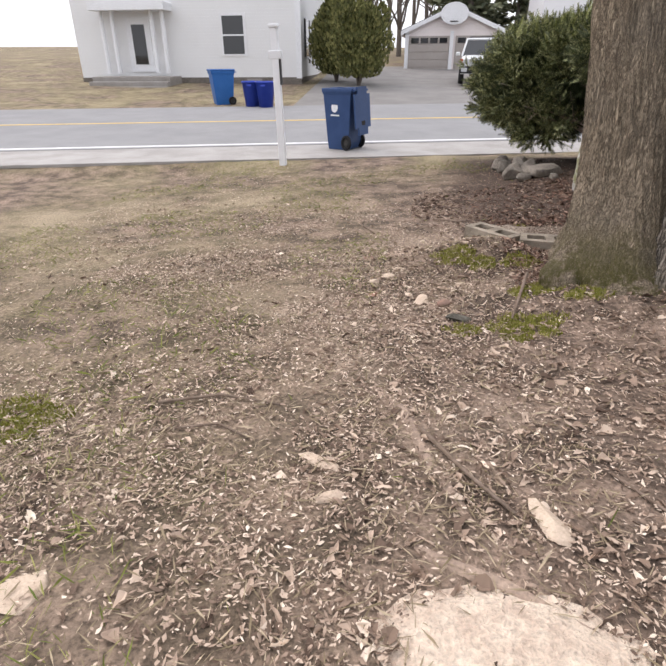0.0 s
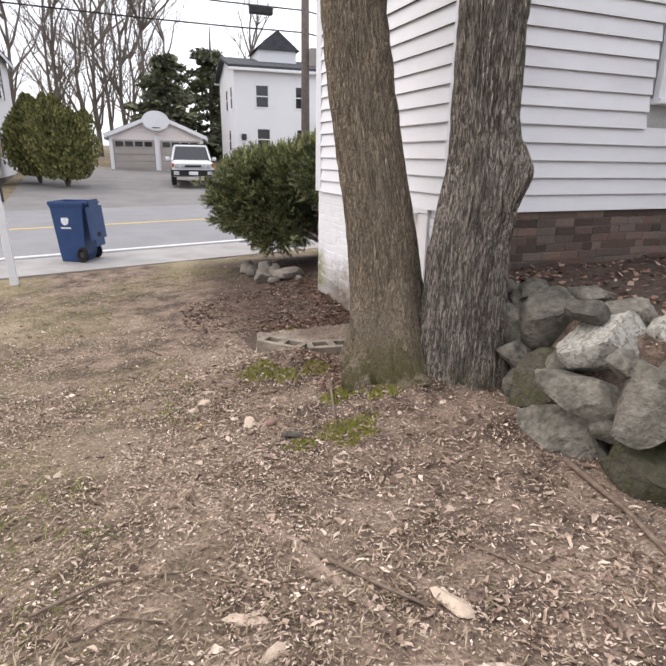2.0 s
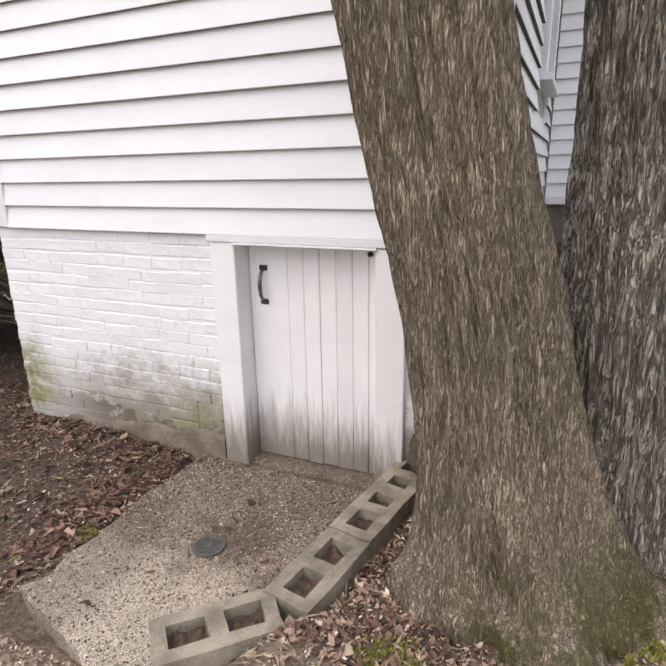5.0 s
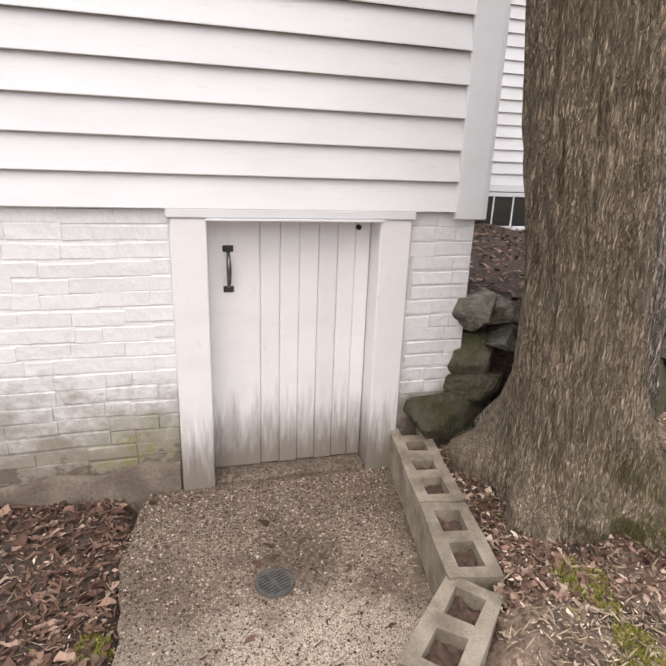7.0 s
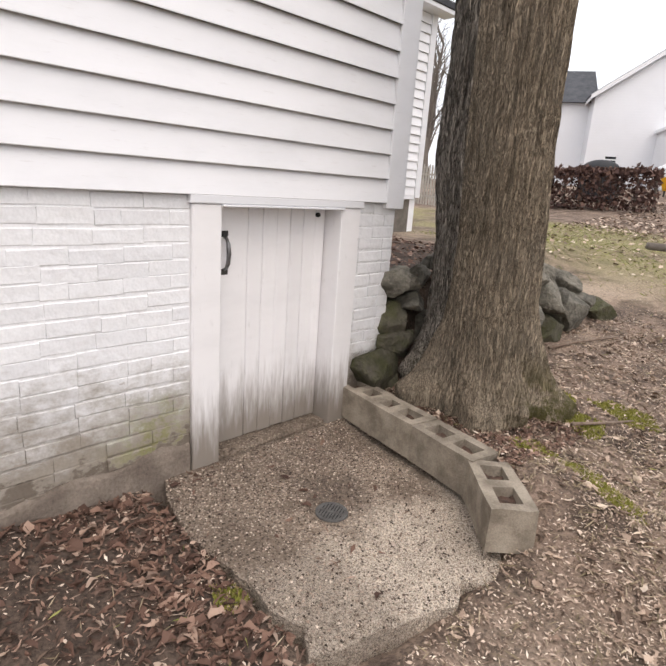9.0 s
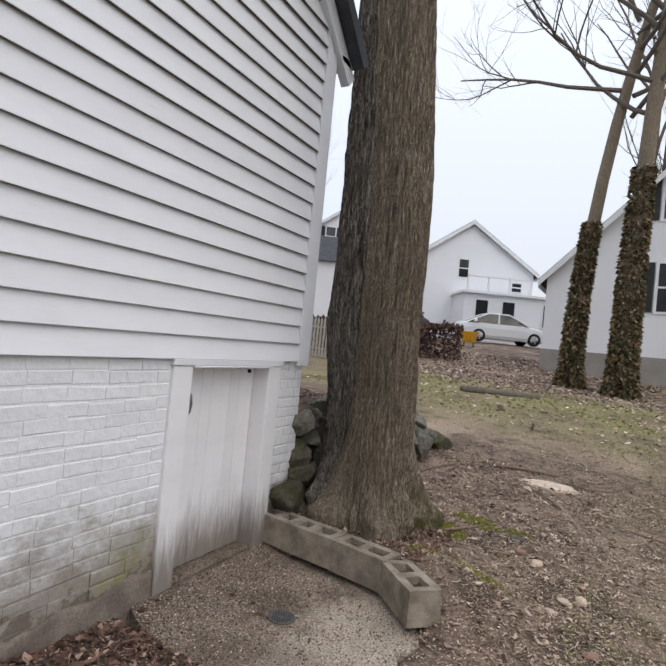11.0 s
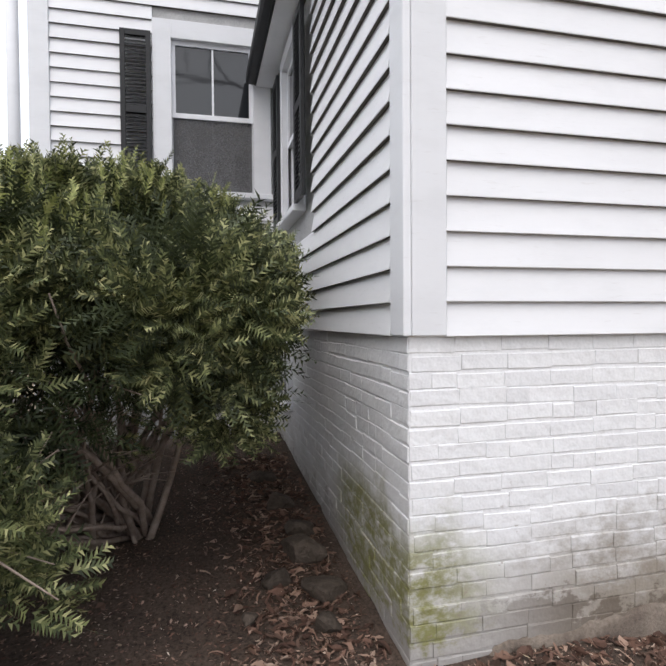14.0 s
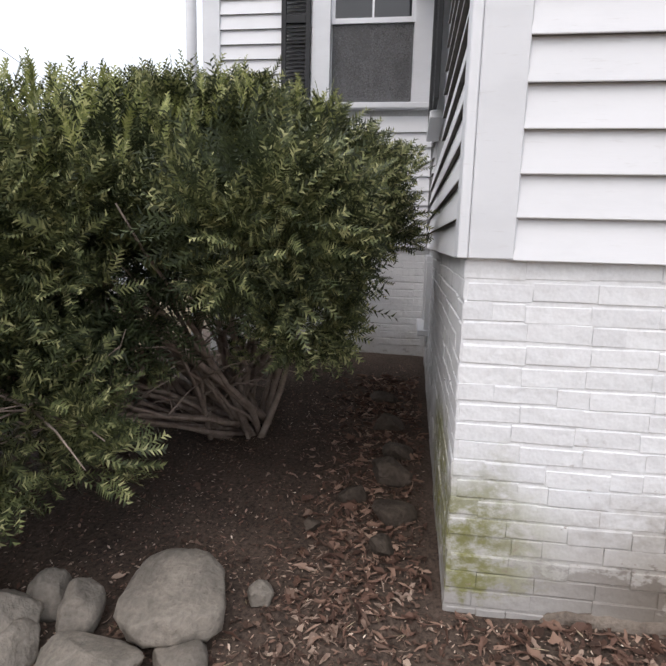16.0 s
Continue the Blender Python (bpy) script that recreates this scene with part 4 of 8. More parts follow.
t = box("roof_main_back", 5.68, 13.2, -1.28, 3.77, 3.80, 3.90, M_ROOF, None, "", 0.01)
tagged(t, "dark roof edge over the back of the main house", "roof", kind="structure")
t = box("trim_main_back_eave", 5.70, 5.96, -1.25, 3.76, 3.74, 3.80, M_TRIM, None, "", 0.004)
tagged(t, "white boxed eave of the main house", "trim", kind="structure")
t = box("roof_main_front", 5.6, 13.3, 3.6, 9.3, 6.4, 6.6, M_ROOF, None, "", 0.01)
tagged(t, "dark roof of the main house", "roof", kind="structure")
col = part("porch_post", cyl_bm((6.02, 9.12, -0.3), (6.02, 9.12, 6.2), 0.055, 0.05, 16), M_TRIM, None, "", True)
tagged(col, "slender white round porch post by the house corner", "post")


def cellar_window(name, axis, plane, out, a0, a1, z0, z1, label, panes=3):
    w = thing(name, (plane, (a0 + a1) / 2, z0) if axis == "x" else ((a0 + a1) / 2, plane, z0), label, "window", kind="structure")

    def bx(nm, u0, u1, p, q, zl, zh, mat, par, bev=0.003):
        lo, hi = sorted((plane + out * u0, plane + out * u1))
        r = (lo, hi, p, q) if axis == "x" else (p, q, lo, hi)
        return box(nm, *r, zl, zh, mat, par, "", bev)

    for p, q, l0, l1 in ((a0 - 0.05, a0, z0, z1), (a1, a1 + 0.05, z0, z1), (a0 - 0.05, a1 + 0.05, z1, z1 + 0.045)):
        bx("frame", -0.03, 0.03, p, q, l0, l1, M_TRIM, w)
    bx("window_sill", -0.03, 0.08, a0 - 0.07, a1 + 0.07, z0 - 0.05, z0, M_TRIM, w, 0.006)
    for k in range(panes):
        p, q = a0 + (a1 - a0) * k / panes, a0 + (a1 - a0) * (k + 1) / panes
        bx("pane", 0.004, 0.010, p + 0.008, q - 0.008, z0, z1, M_GLASS, w, 0)
        if k:
            bx("muntin", 0.004, 0.022, p - 0.008, p + 0.008, z0, z1, M_TRIM, w, 0)


cellar_window("window_5", "x", 5.96, -1, 1.08, 1.86, 0.64, 0.98, "low white cellar window with three dark panes")
cellar_window("window_6", "y", 6.765, 1, 5.2, 5.75, 0.42, 0.98, "white-framed cellar window low in the brick wall", 2)


# ---- the twin maple trunks ----
def trunk(name, spine, mat, label, seed, furrow=0.018, ridges=26, flare=0.16, flare_h=0.30, burl=None, root_dirs=(), rows=300, cols=230, oval=(0, 0.0)):
    """A trunk along a bent spine of (x, y, z, radius), with furrowed bark, a flared foot and root buttresses."""
    sp = [Vector(q[:3]) for q in spine]
    zs = [q[2] for q in spine]
    z0, z1 = zs[0], zs[-1]
    vs, fs = [], []
    for k in range(rows + 1):
        f = k / rows
        z = z0 + (z1 - z0) * (f ** 1.5)
        cx = lerp_table(z, [(q[2], q[0]) for q in spine])
        cy = lerp_table(z, [(q[2], q[1]) for q in spine])
        r = lerp_table(z, [(q[2], q[3]) for q in spine])
        hgt = z - ground_z(cx, cy)
        for j in range(cols):
            a = 2 * math.pi * j / cols
            ca, sa = math.cos(a), math.sin(a)
            n1 = noise.noise((ca * 1.6 + seed, sa * 1.6, z * 0.7))
            wob = 0.14 * noise.noise((ca * 3 + seed, sa * 3, z * 2.4))
            cell = abs(noise.noise((ca * ridges * 0.36 + wob * 6, sa * ridges * 0.36 + seed, z * 1.9)))
            cell2 = abs(noise.noise((ca * ridges * 0.8 + wob * 4, sa * ridges * 0.8 + seed, z * 4.2 + 7)))
            d = furrow * (min(cell * 2.4, 1.0) - 0.5) + furrow * 0.5 * (min(cell2 * 2.4, 1) - 0.5)
            fl = flare * math.exp(-max(hgt, 0) / flare_h)
            for rd, ra in root_dirs:
                fl += ra * max(0.0, math.cos(a - radians(rd))) ** 14 * math.exp(-max(hgt, 0) / 0.22)
            low = math.exp(-max(hgt, 0) / 0.20)
            rr = r * (1 + 0.07 * n1) + d + fl * (0.8 + 0.5 * n1) + 0.10 * low * noise.noise((ca * 3.2 + seed, sa * 3.2, z * 3.0))
            rr *= 1 - oval[1] * math.cos(a - radians(oval[0])) ** 2 * sstep(hgt, 0.1, 0.6)
            if burl:
                bz, ba, br = burl
                rr += br * math.exp(-((z - bz) / 0.16) ** 2) * max(0.0, math.cos(a - radians(ba))) ** 3
            vs.append((cx + ca * rr, cy + sa * rr, z))
        if k:
            b0, b1 = (k - 1) * cols, k * cols
            fs += [(b0 + j, b0 + (j + 1) % cols, b1 + (j + 1) % cols, b1 + j) for j in range(cols)]
    return vs, fs


def limb_pieces(base, heading, length, radius, rng, depth=0, pieces=None):
    """A limb that forks into thinner ones."""
    pieces = [] if pieces is None else pieces
    pts, rad = [Vector(base)], [radius]
    d = Vector(heading).normalized()
    k = 6
    for j in range(k):
        d = (d + Vector((rng.uniform(-1, 1), rng.uniform(-1, 1), rng.uniform(-0.5, 0.9))) * 0.20).normalized()
        pts.append(pts[-1] + d * length / k)
        rad.append(radius * (1 - 0.72 * (j + 1) / k))
    pieces.append(tube(pts, rad, 7 if depth < 2 else 4))
    if depth < 3:
        for _ in range(4 if depth else 5):
            q = rng.randint(2, k)
            nd = (d + Vector((rng.uniform(-1, 1), rng.uniform(-1, 1), rng.uniform(-0.5, 0.8))) * 0.9).normalized()
            limb_pieces(pts[q], nd, length * rng.uniform(0.45, 0.7), max(0.004, rad[q] * 0.65), rng, depth + 1, pieces)
    return pieces


def maple(name, spine, mat, label, seed, limbs, **kw):
    t = thing(name, (spine[1][0], spine[1][1], ground_z(spine[1][0], spine[1][1])), label, "tree", "twin maple trunks")
    v, f = trunk(name, spine, mat, label, seed, **kw)
    mesh_ob("trunk", v, f, mat, t, "", True)
    rng = random.Random(seed)
    for base, heading, ln, r in limbs:
        v, f = gather(limb_pieces(base, heading, ln, r, rng))
        mesh_ob("limb", v, f, M_DARKTWIG, t, "bare grey limb with fine twigs", True)


SPINE_A = [(1.90, 3.40, -0.35, 0.33), (1.88, 3.52, 0.15, 0.285), (1.85, 3.62, 0.6, 0.262), (1.82, 3.68, 0.95, 0.247), (1.78, 3.80, 1.4, 0.235), (1.73, 3.90, 1.9, 0.228), (1.70, 4.00, 2.4, 0.222), (1.74, 4.06, 3.2, 0.215), (1.80, 4.10, 4.2, 0.20), (1.75, 4.4, 6.0, 0.17), (1.6, 4.7, 7.5, 0.13)]
SPINE_B = [(2.20, 3.185, -0.35, 0.30), (2.22, 3.205, 0.15, 0.268), (2.23, 3.205, 0.6, 0.26), (2.23, 3.22, 0.9, 0.253), (2.28, 3.24, 1.2, 0.24), (2.315, 3.255, 1.45, 0.22), (2.305, 3.275, 1.8, 0.20), (2.305, 3.295, 2.4, 0.195), (2.315, 3.275, 3.2, 0.185), (2.37, 3.22, 4.4, 0.17), (2.49, 3.095, 6.2, 0.15), (2.6, 3.0, 7.6, 0.11)]
maple("maple_tree", SPINE_A, M_BARK_A, "leaning grey-brown maple trunk with a mossy flared foot", 11,
      [((1.74, 4.45, 6.2), (-1, 0.8, 0.8), 4.2, 0.10), ((1.65, 4.6, 7.0), (0.3, 1, 0.6), 4.0, 0.09), ((1.76, 4.35, 5.6), (-0.8, 1.4, 0.25), 4.5, 0.075), ((1.6, 4.7, 7.4), (-0.2, -0.4, 1), 3.5, 0.10)],
      furrow=0.017, ridges=62, flare=0.04, flare_h=0.14, root_dirs=((140, 0.17), (192, 0.14), (240, 0.15), (272, 0.10), (100, 0.21), (58, 0.24), (30, 0.12)), oval=(45, 0.17))
maple("maple_tree", SPINE_B, M_BARK_B, "dark furrowed maple trunk with a knobbly burl", 23,
      [((2.55, 3.05, 6.6), (1, -0.8, 0.8), 3.8, 0.09), ((2.5, 3.1, 6.0), (-0.6, -1.2, 0.5), 4.0, 0.08), ((2.6, 3.0, 7.5), (0.2, 0.3, 1), 3.2, 0.09)],
      furrow=0.025, ridges=44, flare=0.03, flare_h=0.14, burl=(1.40, -50, 0.085), root_dirs=((80, 0.2), (300, 0.1)))


# ---- slab, blocks, drain ----
SLAB_RIM = [(2.47, 5.27), (2.34, 5.33), (2.1, 5.38), (1.88, 5.37), (1.7, 5.345), (1.54, 5.375), (1.43, 5.33), (1.32, 5.40), (1.275, 5.25), (1.22, 5.02), (1.155, 4.86), (1.20, 4.74), (1.10, 4.62), (1.06, 4.50), (1.10, 4.42), (1.30, 4.22), (1.5, 4.1), (2.47, 3.98)]


def slab_top(x, y):
    return -0.238 + 0.035 * sstep(x, 2.15, 2.46) + 0.012 * sstep(math.hypot(x - 1.82, y - 4.82), 0.0, 0.5) - 0.010 * sstep(x, 1.6, 1.2) + 0.004 * noise.noise((x * 7, y * 7, 2))


def slab():
    rim, top = SLAB_RIM, slab_top
    fine = []
    for k, p in enumerate(rim):
        q = rim[(k + 1) % len(rim)]
        m = max(1, int(math.dist(p, q) / 0.035))
        for j in range(m):
            x, y = p[0] + (q[0] - p[0]) * j / m, p[1] + (q[1] - p[1]) * j / m
            amp = 0.016 if x < 2.38 and y > 4.4 else 0.0
            fine.append((x + amp * noise.noise((x * 14, y * 14, 1)), y + amp * noise.noise((x * 14, y * 14, 9))))
    cx, cy = 1.82, 4.82

    vs, fs, n = [], [], len(fine)
    rings = 16
    for r in range(rings + 1):
        f = 1 - r / (rings + 0.6)
        for x, y in fine:
            px, py = cx + (x - cx) * f, cy + (y - cy) * f
            vs.append((px, py, top(px, py) - (0.010 if r == 0 else 0)))
    for r in range(rings):
        fs += [(r * n + j, r * n + (j + 1) % n, (r + 1) * n + (j + 1) % n, (r + 1) * n + j) for j in range(n)]
    fs.append(tuple(rings * n + j for j in range(n)))
    o = len(vs)
    vs += [(x, y, -0.6) for x, y in fine]
    fs += [(j, o + j, o + (j + 1) % n, (j + 1) % n) for j in range(n)]
    ob = mesh_ob("concrete_slab", vs, fs, M_SLAB, None, "", False)
    tagged(ob, "cracked exposed-aggregate concrete slab before the cellar door", "slab", kind="structure")
    d = thing("floor_drain", (1.826, 4.815, -0.238), "round slotted iron floor drain set in the slab", "drain")
    m = Matrix.Translation((1.826, 4.815, top(1.826, 4.815) + 0.004)) @ Matrix.Rotation(radians(25), 4, "Z")
    # flat disc, coloured black for the shade below the grate
    bm = bmesh.new()
    bmesh.ops.create_cone(bm, cap_ends=True, segments=32, radius1=0.062, radius2=0.062, depth=0.002, matrix=m)
    part("well", bm, M_RUBBER, d, "flat black disc standing for the dark hollow under the grate")
    ring = []
    for k in range(32):
        a = 2 * math.pi * k / 32
        for rr, zz in ((0.060, 0.007), (0.072, 0.007), (0.074, 0.0), (0.060, 0.0)):
            ring.append(m @ Vector((rr * math.cos(a), rr * math.sin(a), zz)))
    fr = [(4 * k + j, 4 * k + (j + 1) % 4, (4 * ((k + 1) % 32)) + (j + 1) % 4, 4 * ((k + 1) % 32) + j) for k in range(32) for j in range(4)]
    mesh_ob("rim", ring, fr, M_GRATE, d)
    for k in range(-4, 5):
        u = k * 0.0135
        h = math.sqrt(max(0.0, 0.062 ** 2 - u * u))
        part("bar", box_bm(u - 0.0042, u + 0.0035, -h, h, 0.0015, 0.0065, 0, m), M_GRATE, d)
    part("bar", box_bm(-0.06, 0.06, -0.005, 0.005, 0.0018, 0.0062, 0, m), M_GRATE, d)


slab()


M_COREFILL = varied("leaf_debris", (0.16, 0.10, 0.075), (0.07, 0.05, 0.04), 45, 0.95, 1.0, 90, None, 0.4)


def cinder_block():
    """A hollow two-core concrete block, 0.40 x 0.195 x 0.19, cores upwards, its foot at the origin."""
    L, W, H, e, w = 0.40, 0.19, 0.19, 0.047, 0.06
    holes = [(-L / 2 + e, -w / 2), (w / 2, L / 2 - e)]
    xs = [-L / 2, -L / 2 + e, -w / 2, w / 2, L / 2 - e, L / 2]
    ys = [-W / 2, -W / 2 + e, W / 2 - e, W / 2]
    bm = bmesh.new()
    grid = {}
    for z in (0.0, H):
        for i, x in enumerate(xs):
            for j, y in enumerate(ys):
                c = 0.004 * math.sin(i * 5 + j * 3 + z * 40)
                grid[i, j, z] = bm.verts.new((x + c, y + c * 0.6, z))
    def core(i, j):
        return j == 1 and i in (1, 3)
    for i in range(5):
        for j in range(3):
            if core(i, j):
                q = [(i, j), (i + 1, j), (i + 1, j + 1), (i, j + 1)]
                for a, b in zip(q, q[1:] + q[:1]):
                    bm.faces.new((grid[(*a, H)], grid[(*b, H)], grid[(*b, 0.0)], grid[(*a, 0.0)]))
                continue
            for z, s in ((H, 1), (0.0, -1)):
                f = [grid[i, j, z], grid[i + 1, j, z], grid[i + 1, j + 1, z], grid[i, j + 1, z]]
                bm.faces.new(f if s > 0 else f[::-1])
    loop = [(i, 0) for i in range(5)] + [(5, j) for j in range(3)] + [(i, 3) for i in range(5, 0, -1)] + [(0, j) for j in range(3, 0, -1)]
    for a, b in zip(loop, loop[1:] + loop[:1]):
        bm.faces.new((grid[(*a, 0.0)], grid[(*b, 0.0)], grid[(*b, H)], grid[(*a, H)]))
    sharp = [e for e in bm.edges if len(e.link_faces) == 2 and e.calc_face_angle(0) > 0.8]
    bmesh.ops.bevel(bm, geom=sharp, offset=0.007, segments=2, affect="EDGES")
    me = bpy.data.meshes.new("concrete_block")
    bm.to_mesh(me)
    bm.free()
    me.materials.append(M_BLOCK)
    ob = new("concrete_block", me)
    tagged(ob, "weathered hollow concrete block edging the slab, leaves in its cores", "concrete block", "blocks edging the slab")
    for x0, x1 in holes:
        vs, fs = [], []
        for i in range(9):
            for j in range(7):
                u, v = x0 + (x1 - x0) * i / 8, -W / 2 + e + (W - 2 * e) * j / 6
                vs.append((u, v, 0.148 + 0.03 * noise.noise((u * 30, v * 30, 3))))
        fs = [(i * 7 + j, (i + 1) * 7 + j, (i + 1) * 7 + j + 1, i * 7 + j + 1) for i in range(8) for j in range(6)]
        q = mesh_ob("core_fill", vs, fs, M_COREFILL, None, "brown leaf debris packed in the core")
        q.parent = ob
    return ob


blk = cinder_block()
ang_a = math.degrees(math.atan2(-0.305, 0.304))
blk.matrix_basis = pose(1.285, 4.372, -0.19, 0, 1.0, ang_a)
copy_thing(blk, pose(1.648, 4.178, -0.185, 0.6, -0.5, -10))
copy_thing(blk, pose(2.045, 4.110, -0.180, 0, 0.5, -9))
copy_thing(blk, pose(2.355, 4.055, -0.180, 0, 0, -9))


# ---- stones ----
def boulder(name, at, size, rot, mat, seed, label, category="stone", group="", cuts=3, smooth=True, worn=0.0):
    bm = bmesh.new()
    bmesh.ops.create_icosphere(bm, subdivisions=cuts, radius=1.0)
    rng = random.Random(seed)
    planes = [(Vector((rng.gauss(0, 1), rng.gauss(0, 1), rng.gauss(0, 1))).normalized(), rng.uniform(0.50, 0.80) + worn) for _ in range(14)]
    for v in bm.verts:
        c = v.co.copy()
        for n, d in planes:
            e = c.dot(n) - d
            if e > 0:
                c -= n * e
        v.co = c * (1 + 0.07 * noise.noise(c * 2.2 + Vector((seed, 0, 0))) + 0.045 * noise.noise(c * 6 + Vector((0, seed, 0))) + 0.018 * noise.noise(c * 17))
    me = bpy.data.meshes.new(name)
    bm.to_mesh(me)
    bm.free()
    me.materials.append(mat)
    if smooth:
        me.polygons.foreach_set("use_smooth", [True] * len(me.polygons))
        if not worn:
            me.set_sharp_from_angle(angle=radians(38))
    ob = new(name, me)
    ob.matrix_basis = pose(*at, *rot) @ Matrix.Diagonal((*size, 1))
    return tagged(ob, label, category, group)


STONES = [
    # x, y, z, sx, sy, sz, rotation about x, y, z, look
    (2.47, 3.02, 0.43, 0.15, 0.17, 0.20, 10, 8, 20, 0), (2.62, 2.72, 0.50, 0.20, 0.23, 0.22, 15, -10, 40, 0), (2.55, 2.28, 0.50, 0.22, 0.27, 0.21, -8, 12, 10, 1),
    (2.45, 2.62, 0.14, 0.17, 0.20, 0.24, 12, 25, 15, 2), (2.38, 2.18, 0.26, 0.25, 0.46, 0.12, 14, 12, 30, 0), (2.36, 1.82, 0.37, 0.24, 0.25, 0.20, 0, -12, 70, 0),
    (2.32, 2.26, 0.02, 0.22, 0.30, 0.17, 0, 12, 20, 0), (2.34, 1.72, 0.04, 0.22, 0.30, 0.22, 6, 12, 15, 2), (2.72, 2.42, 0.62, 0.17, 0.20, 0.14, 0, 5, 60, 0),
    (2.56, 1.62, 0.46, 0.26, 0.28, 0.20, 10, 5, 30, 0), (2.36, 1.30, 0.18, 0.24, 0.32, 0.22, 5, 10, 10, 0), (2.44, 2.86, 0.28, 0.14, 0.13, 0.12, 0, 20, 0, 0),
    (2.66, 3.02, 0.58, 0.17, 0.15, 0.13, 10, 0, 50, 0), (2.44, 2.46, 0.36, 0.13, 0.12, 0.11, 0, 15, 20, 0), (2.75, 2.05, 0.64, 0.20, 0.22, 0.13, 0, 0, 0, 1),
    (2.42, 0.95, 0.20, 0.22, 0.26, 0.18, 0, 8, 30, 0), (2.30, 0.62, 0.12, 0.20, 0.22, 0.15, 0, 0, 70, 2), (2.52, 1.05, 0.38, 0.20, 0.20, 0.14, 12, 0, 0, 0),
    (2.52, 3.70, 0.36, 0.19, 0.15, 0.12, 8, -10, 15, 2), (2.56, 3.63, 0.12, 0.17, 0.23, 0.16, 14, 22, 30, 2), (2.49, 3.78, -0.08, 0.15, 0.18, 0.15, 0, 20, 10, 2),
    (2.62, 3.42, 0.50, 0.15, 0.17, 0.09, 5, 8, 60, 0), (2.42, 2.80, 0.12, 0.11, 0.10, 0.13, 0, 20, 0, 0), (2.50, 2.45, 0.66, 0.12, 0.13, 0.09, 5, 0, 30, 0), (2.36, 2.00, 0.50, 0.10, 0.11, 0.09, 0, 10, 0, 0), (2.60, 2.98, 0.64, 0.10, 0.12, 0.07, 0, 0, 20, 0), (2.40, 2.42, 0.20, 0.10, 0.10, 0.09, 0, 0, 70, 0), (2.33, 1.98, 0.16, 0.10, 0.12, 0.08, 0, 20, 0, 0), (2.68, 1.85, 0.62, 0.16, 0.18, 0.10, 4, 0, 10, 0), (2.34, 1.52, 0.34, 0.14, 0.12, 0.11, 0, 0, 45, 0), (2.82, 2.72, 0.66, 0.14, 0.16, 0.08, 0, 0, 0, 0), (2.60, 3.56, 0.58, 0.14, 0.20, 0.11, 0, 5, 80, 0), (2.55, 3.34, 0.27, 0.16, 0.18, 0.14, 10, 15, 0, 0), (2.70, 3.25, 0.55, 0.14, 0.16, 0.12, 0, 0, 30, 0),
    (2.44, 3.86, 0.06, 0.13, 0.20, 0.22, 8, 12, 10, 2), (2.47, 3.70, 0.24, 0.13, 0.16, 0.10, 0, 18, 25, 2), (2.46, 3.73, 0.62, 0.12, 0.12, 0.10, 0, 0, 10, 0), (2.47, 3.55, 0.46, 0.13, 0.15, 0.07, 0, 8, 30, 0),
]
for k, (x, y, z, a, b, c, p, q, r, kind_) in enumerate(STONES):
    boulder("wall_stone", (x, y, z), (a * 1.1, b * 1.1, c * 1.1), (p, q, r), (M_ROCK, M_LICHEN, M_MOSSROCK)[kind_], 40 + k,
            ("rough grey fieldstone in the dry retaining wall", "pale lichen-spotted granite stone in the retaining wall", "mossy dark stone in the retaining wall")[kind_], "stone", "dry-laid retaining wall stones", 4, True)
for k, (x, y, a, b, c, r) in enumerate(((2.34, 7.70, 0.27, 0.21, 0.12, 20), (2.23, 8.02, 0.10, 0.085, 0.11, 0), (2.28, 8.16, 0.08, 0.08, 0.10, 40), (2.16, 8.22, 0.12, 0.10, 0.12, 20), (2.02, 7.86, 0.20, 0.16, 0.12, 60), (2.08, 8.16, 0.10, 0.09, 0.09, 0), (1.98, 8.40, 0.11, 0.10, 0.11, 0),
                                         (2.12, 7.60, 0.12, 0.09, 0.07, 30), (2.42, 7.42, 0.06, 0.05, 0.05, 0), (2.2, 8.46, 0.14, 0.12, 0.12, 50), (1.95, 8.66, 0.12, 0.10, 0.10, 10), (2.02, 8.95, 0.12, 0.12, 0.11, 30))):
    boulder("border_stone", (x, y, ground_z(x, y) + c * 0.45), (a, b, c), (0, 6, r), M_BORDER, 90 + k, "smooth grey fieldstone half sunk in the bed by the yew", "stone", "stones edging the bed", 4, True, 0.14)


M_BEDSTONE = varied("dirty_sunken_stone", (0.135, 0.108, 0.087), (0.075, 0.058, 0.046), 8, 0.95, 0.9, 45, None, 0.4, 0, 0.3, 0.02)
for k, (x, y, a, b, c, r) in enumerate(((3.06, 6.95, 0.17, 0.11, 0.08, 10), (3.42, 6.96, 0.20, 0.13, 0.10, 50), (2.80, 7.0, 0.09, 0.07, 0.05, 0), (4.10, 7.02, 0.16, 0.13, 0.08, 0), (3.22, 7.16, 0.09, 0.08, 0.06, 30), (3.72, 6.94, 0.12, 0.10, 0.07, 15), (4.6, 7.05, 0.17, 0.12, 0.07, 40), (2.92, 7.32, 0.05, 0.045, 0.04, 0))):
    boulder("sunken_stone", (x, y, ground_z(x, y) + c * 0.2), (a, b, c), (4, 8, r), M_BEDSTONE, 120 + k, "dirty angular stone sunk in leaves beside the wall", "stone", "stones along the wall foot")


# ---- the yew ----
M_YEWTIP = island_leaf("young_yew_needles", [(0.0, (0.10, 0.12, 0.035)), (0.6, (0.22, 0.24, 0.07)), (1.0, (0.36, 0.36, 0.15))], 0.55)
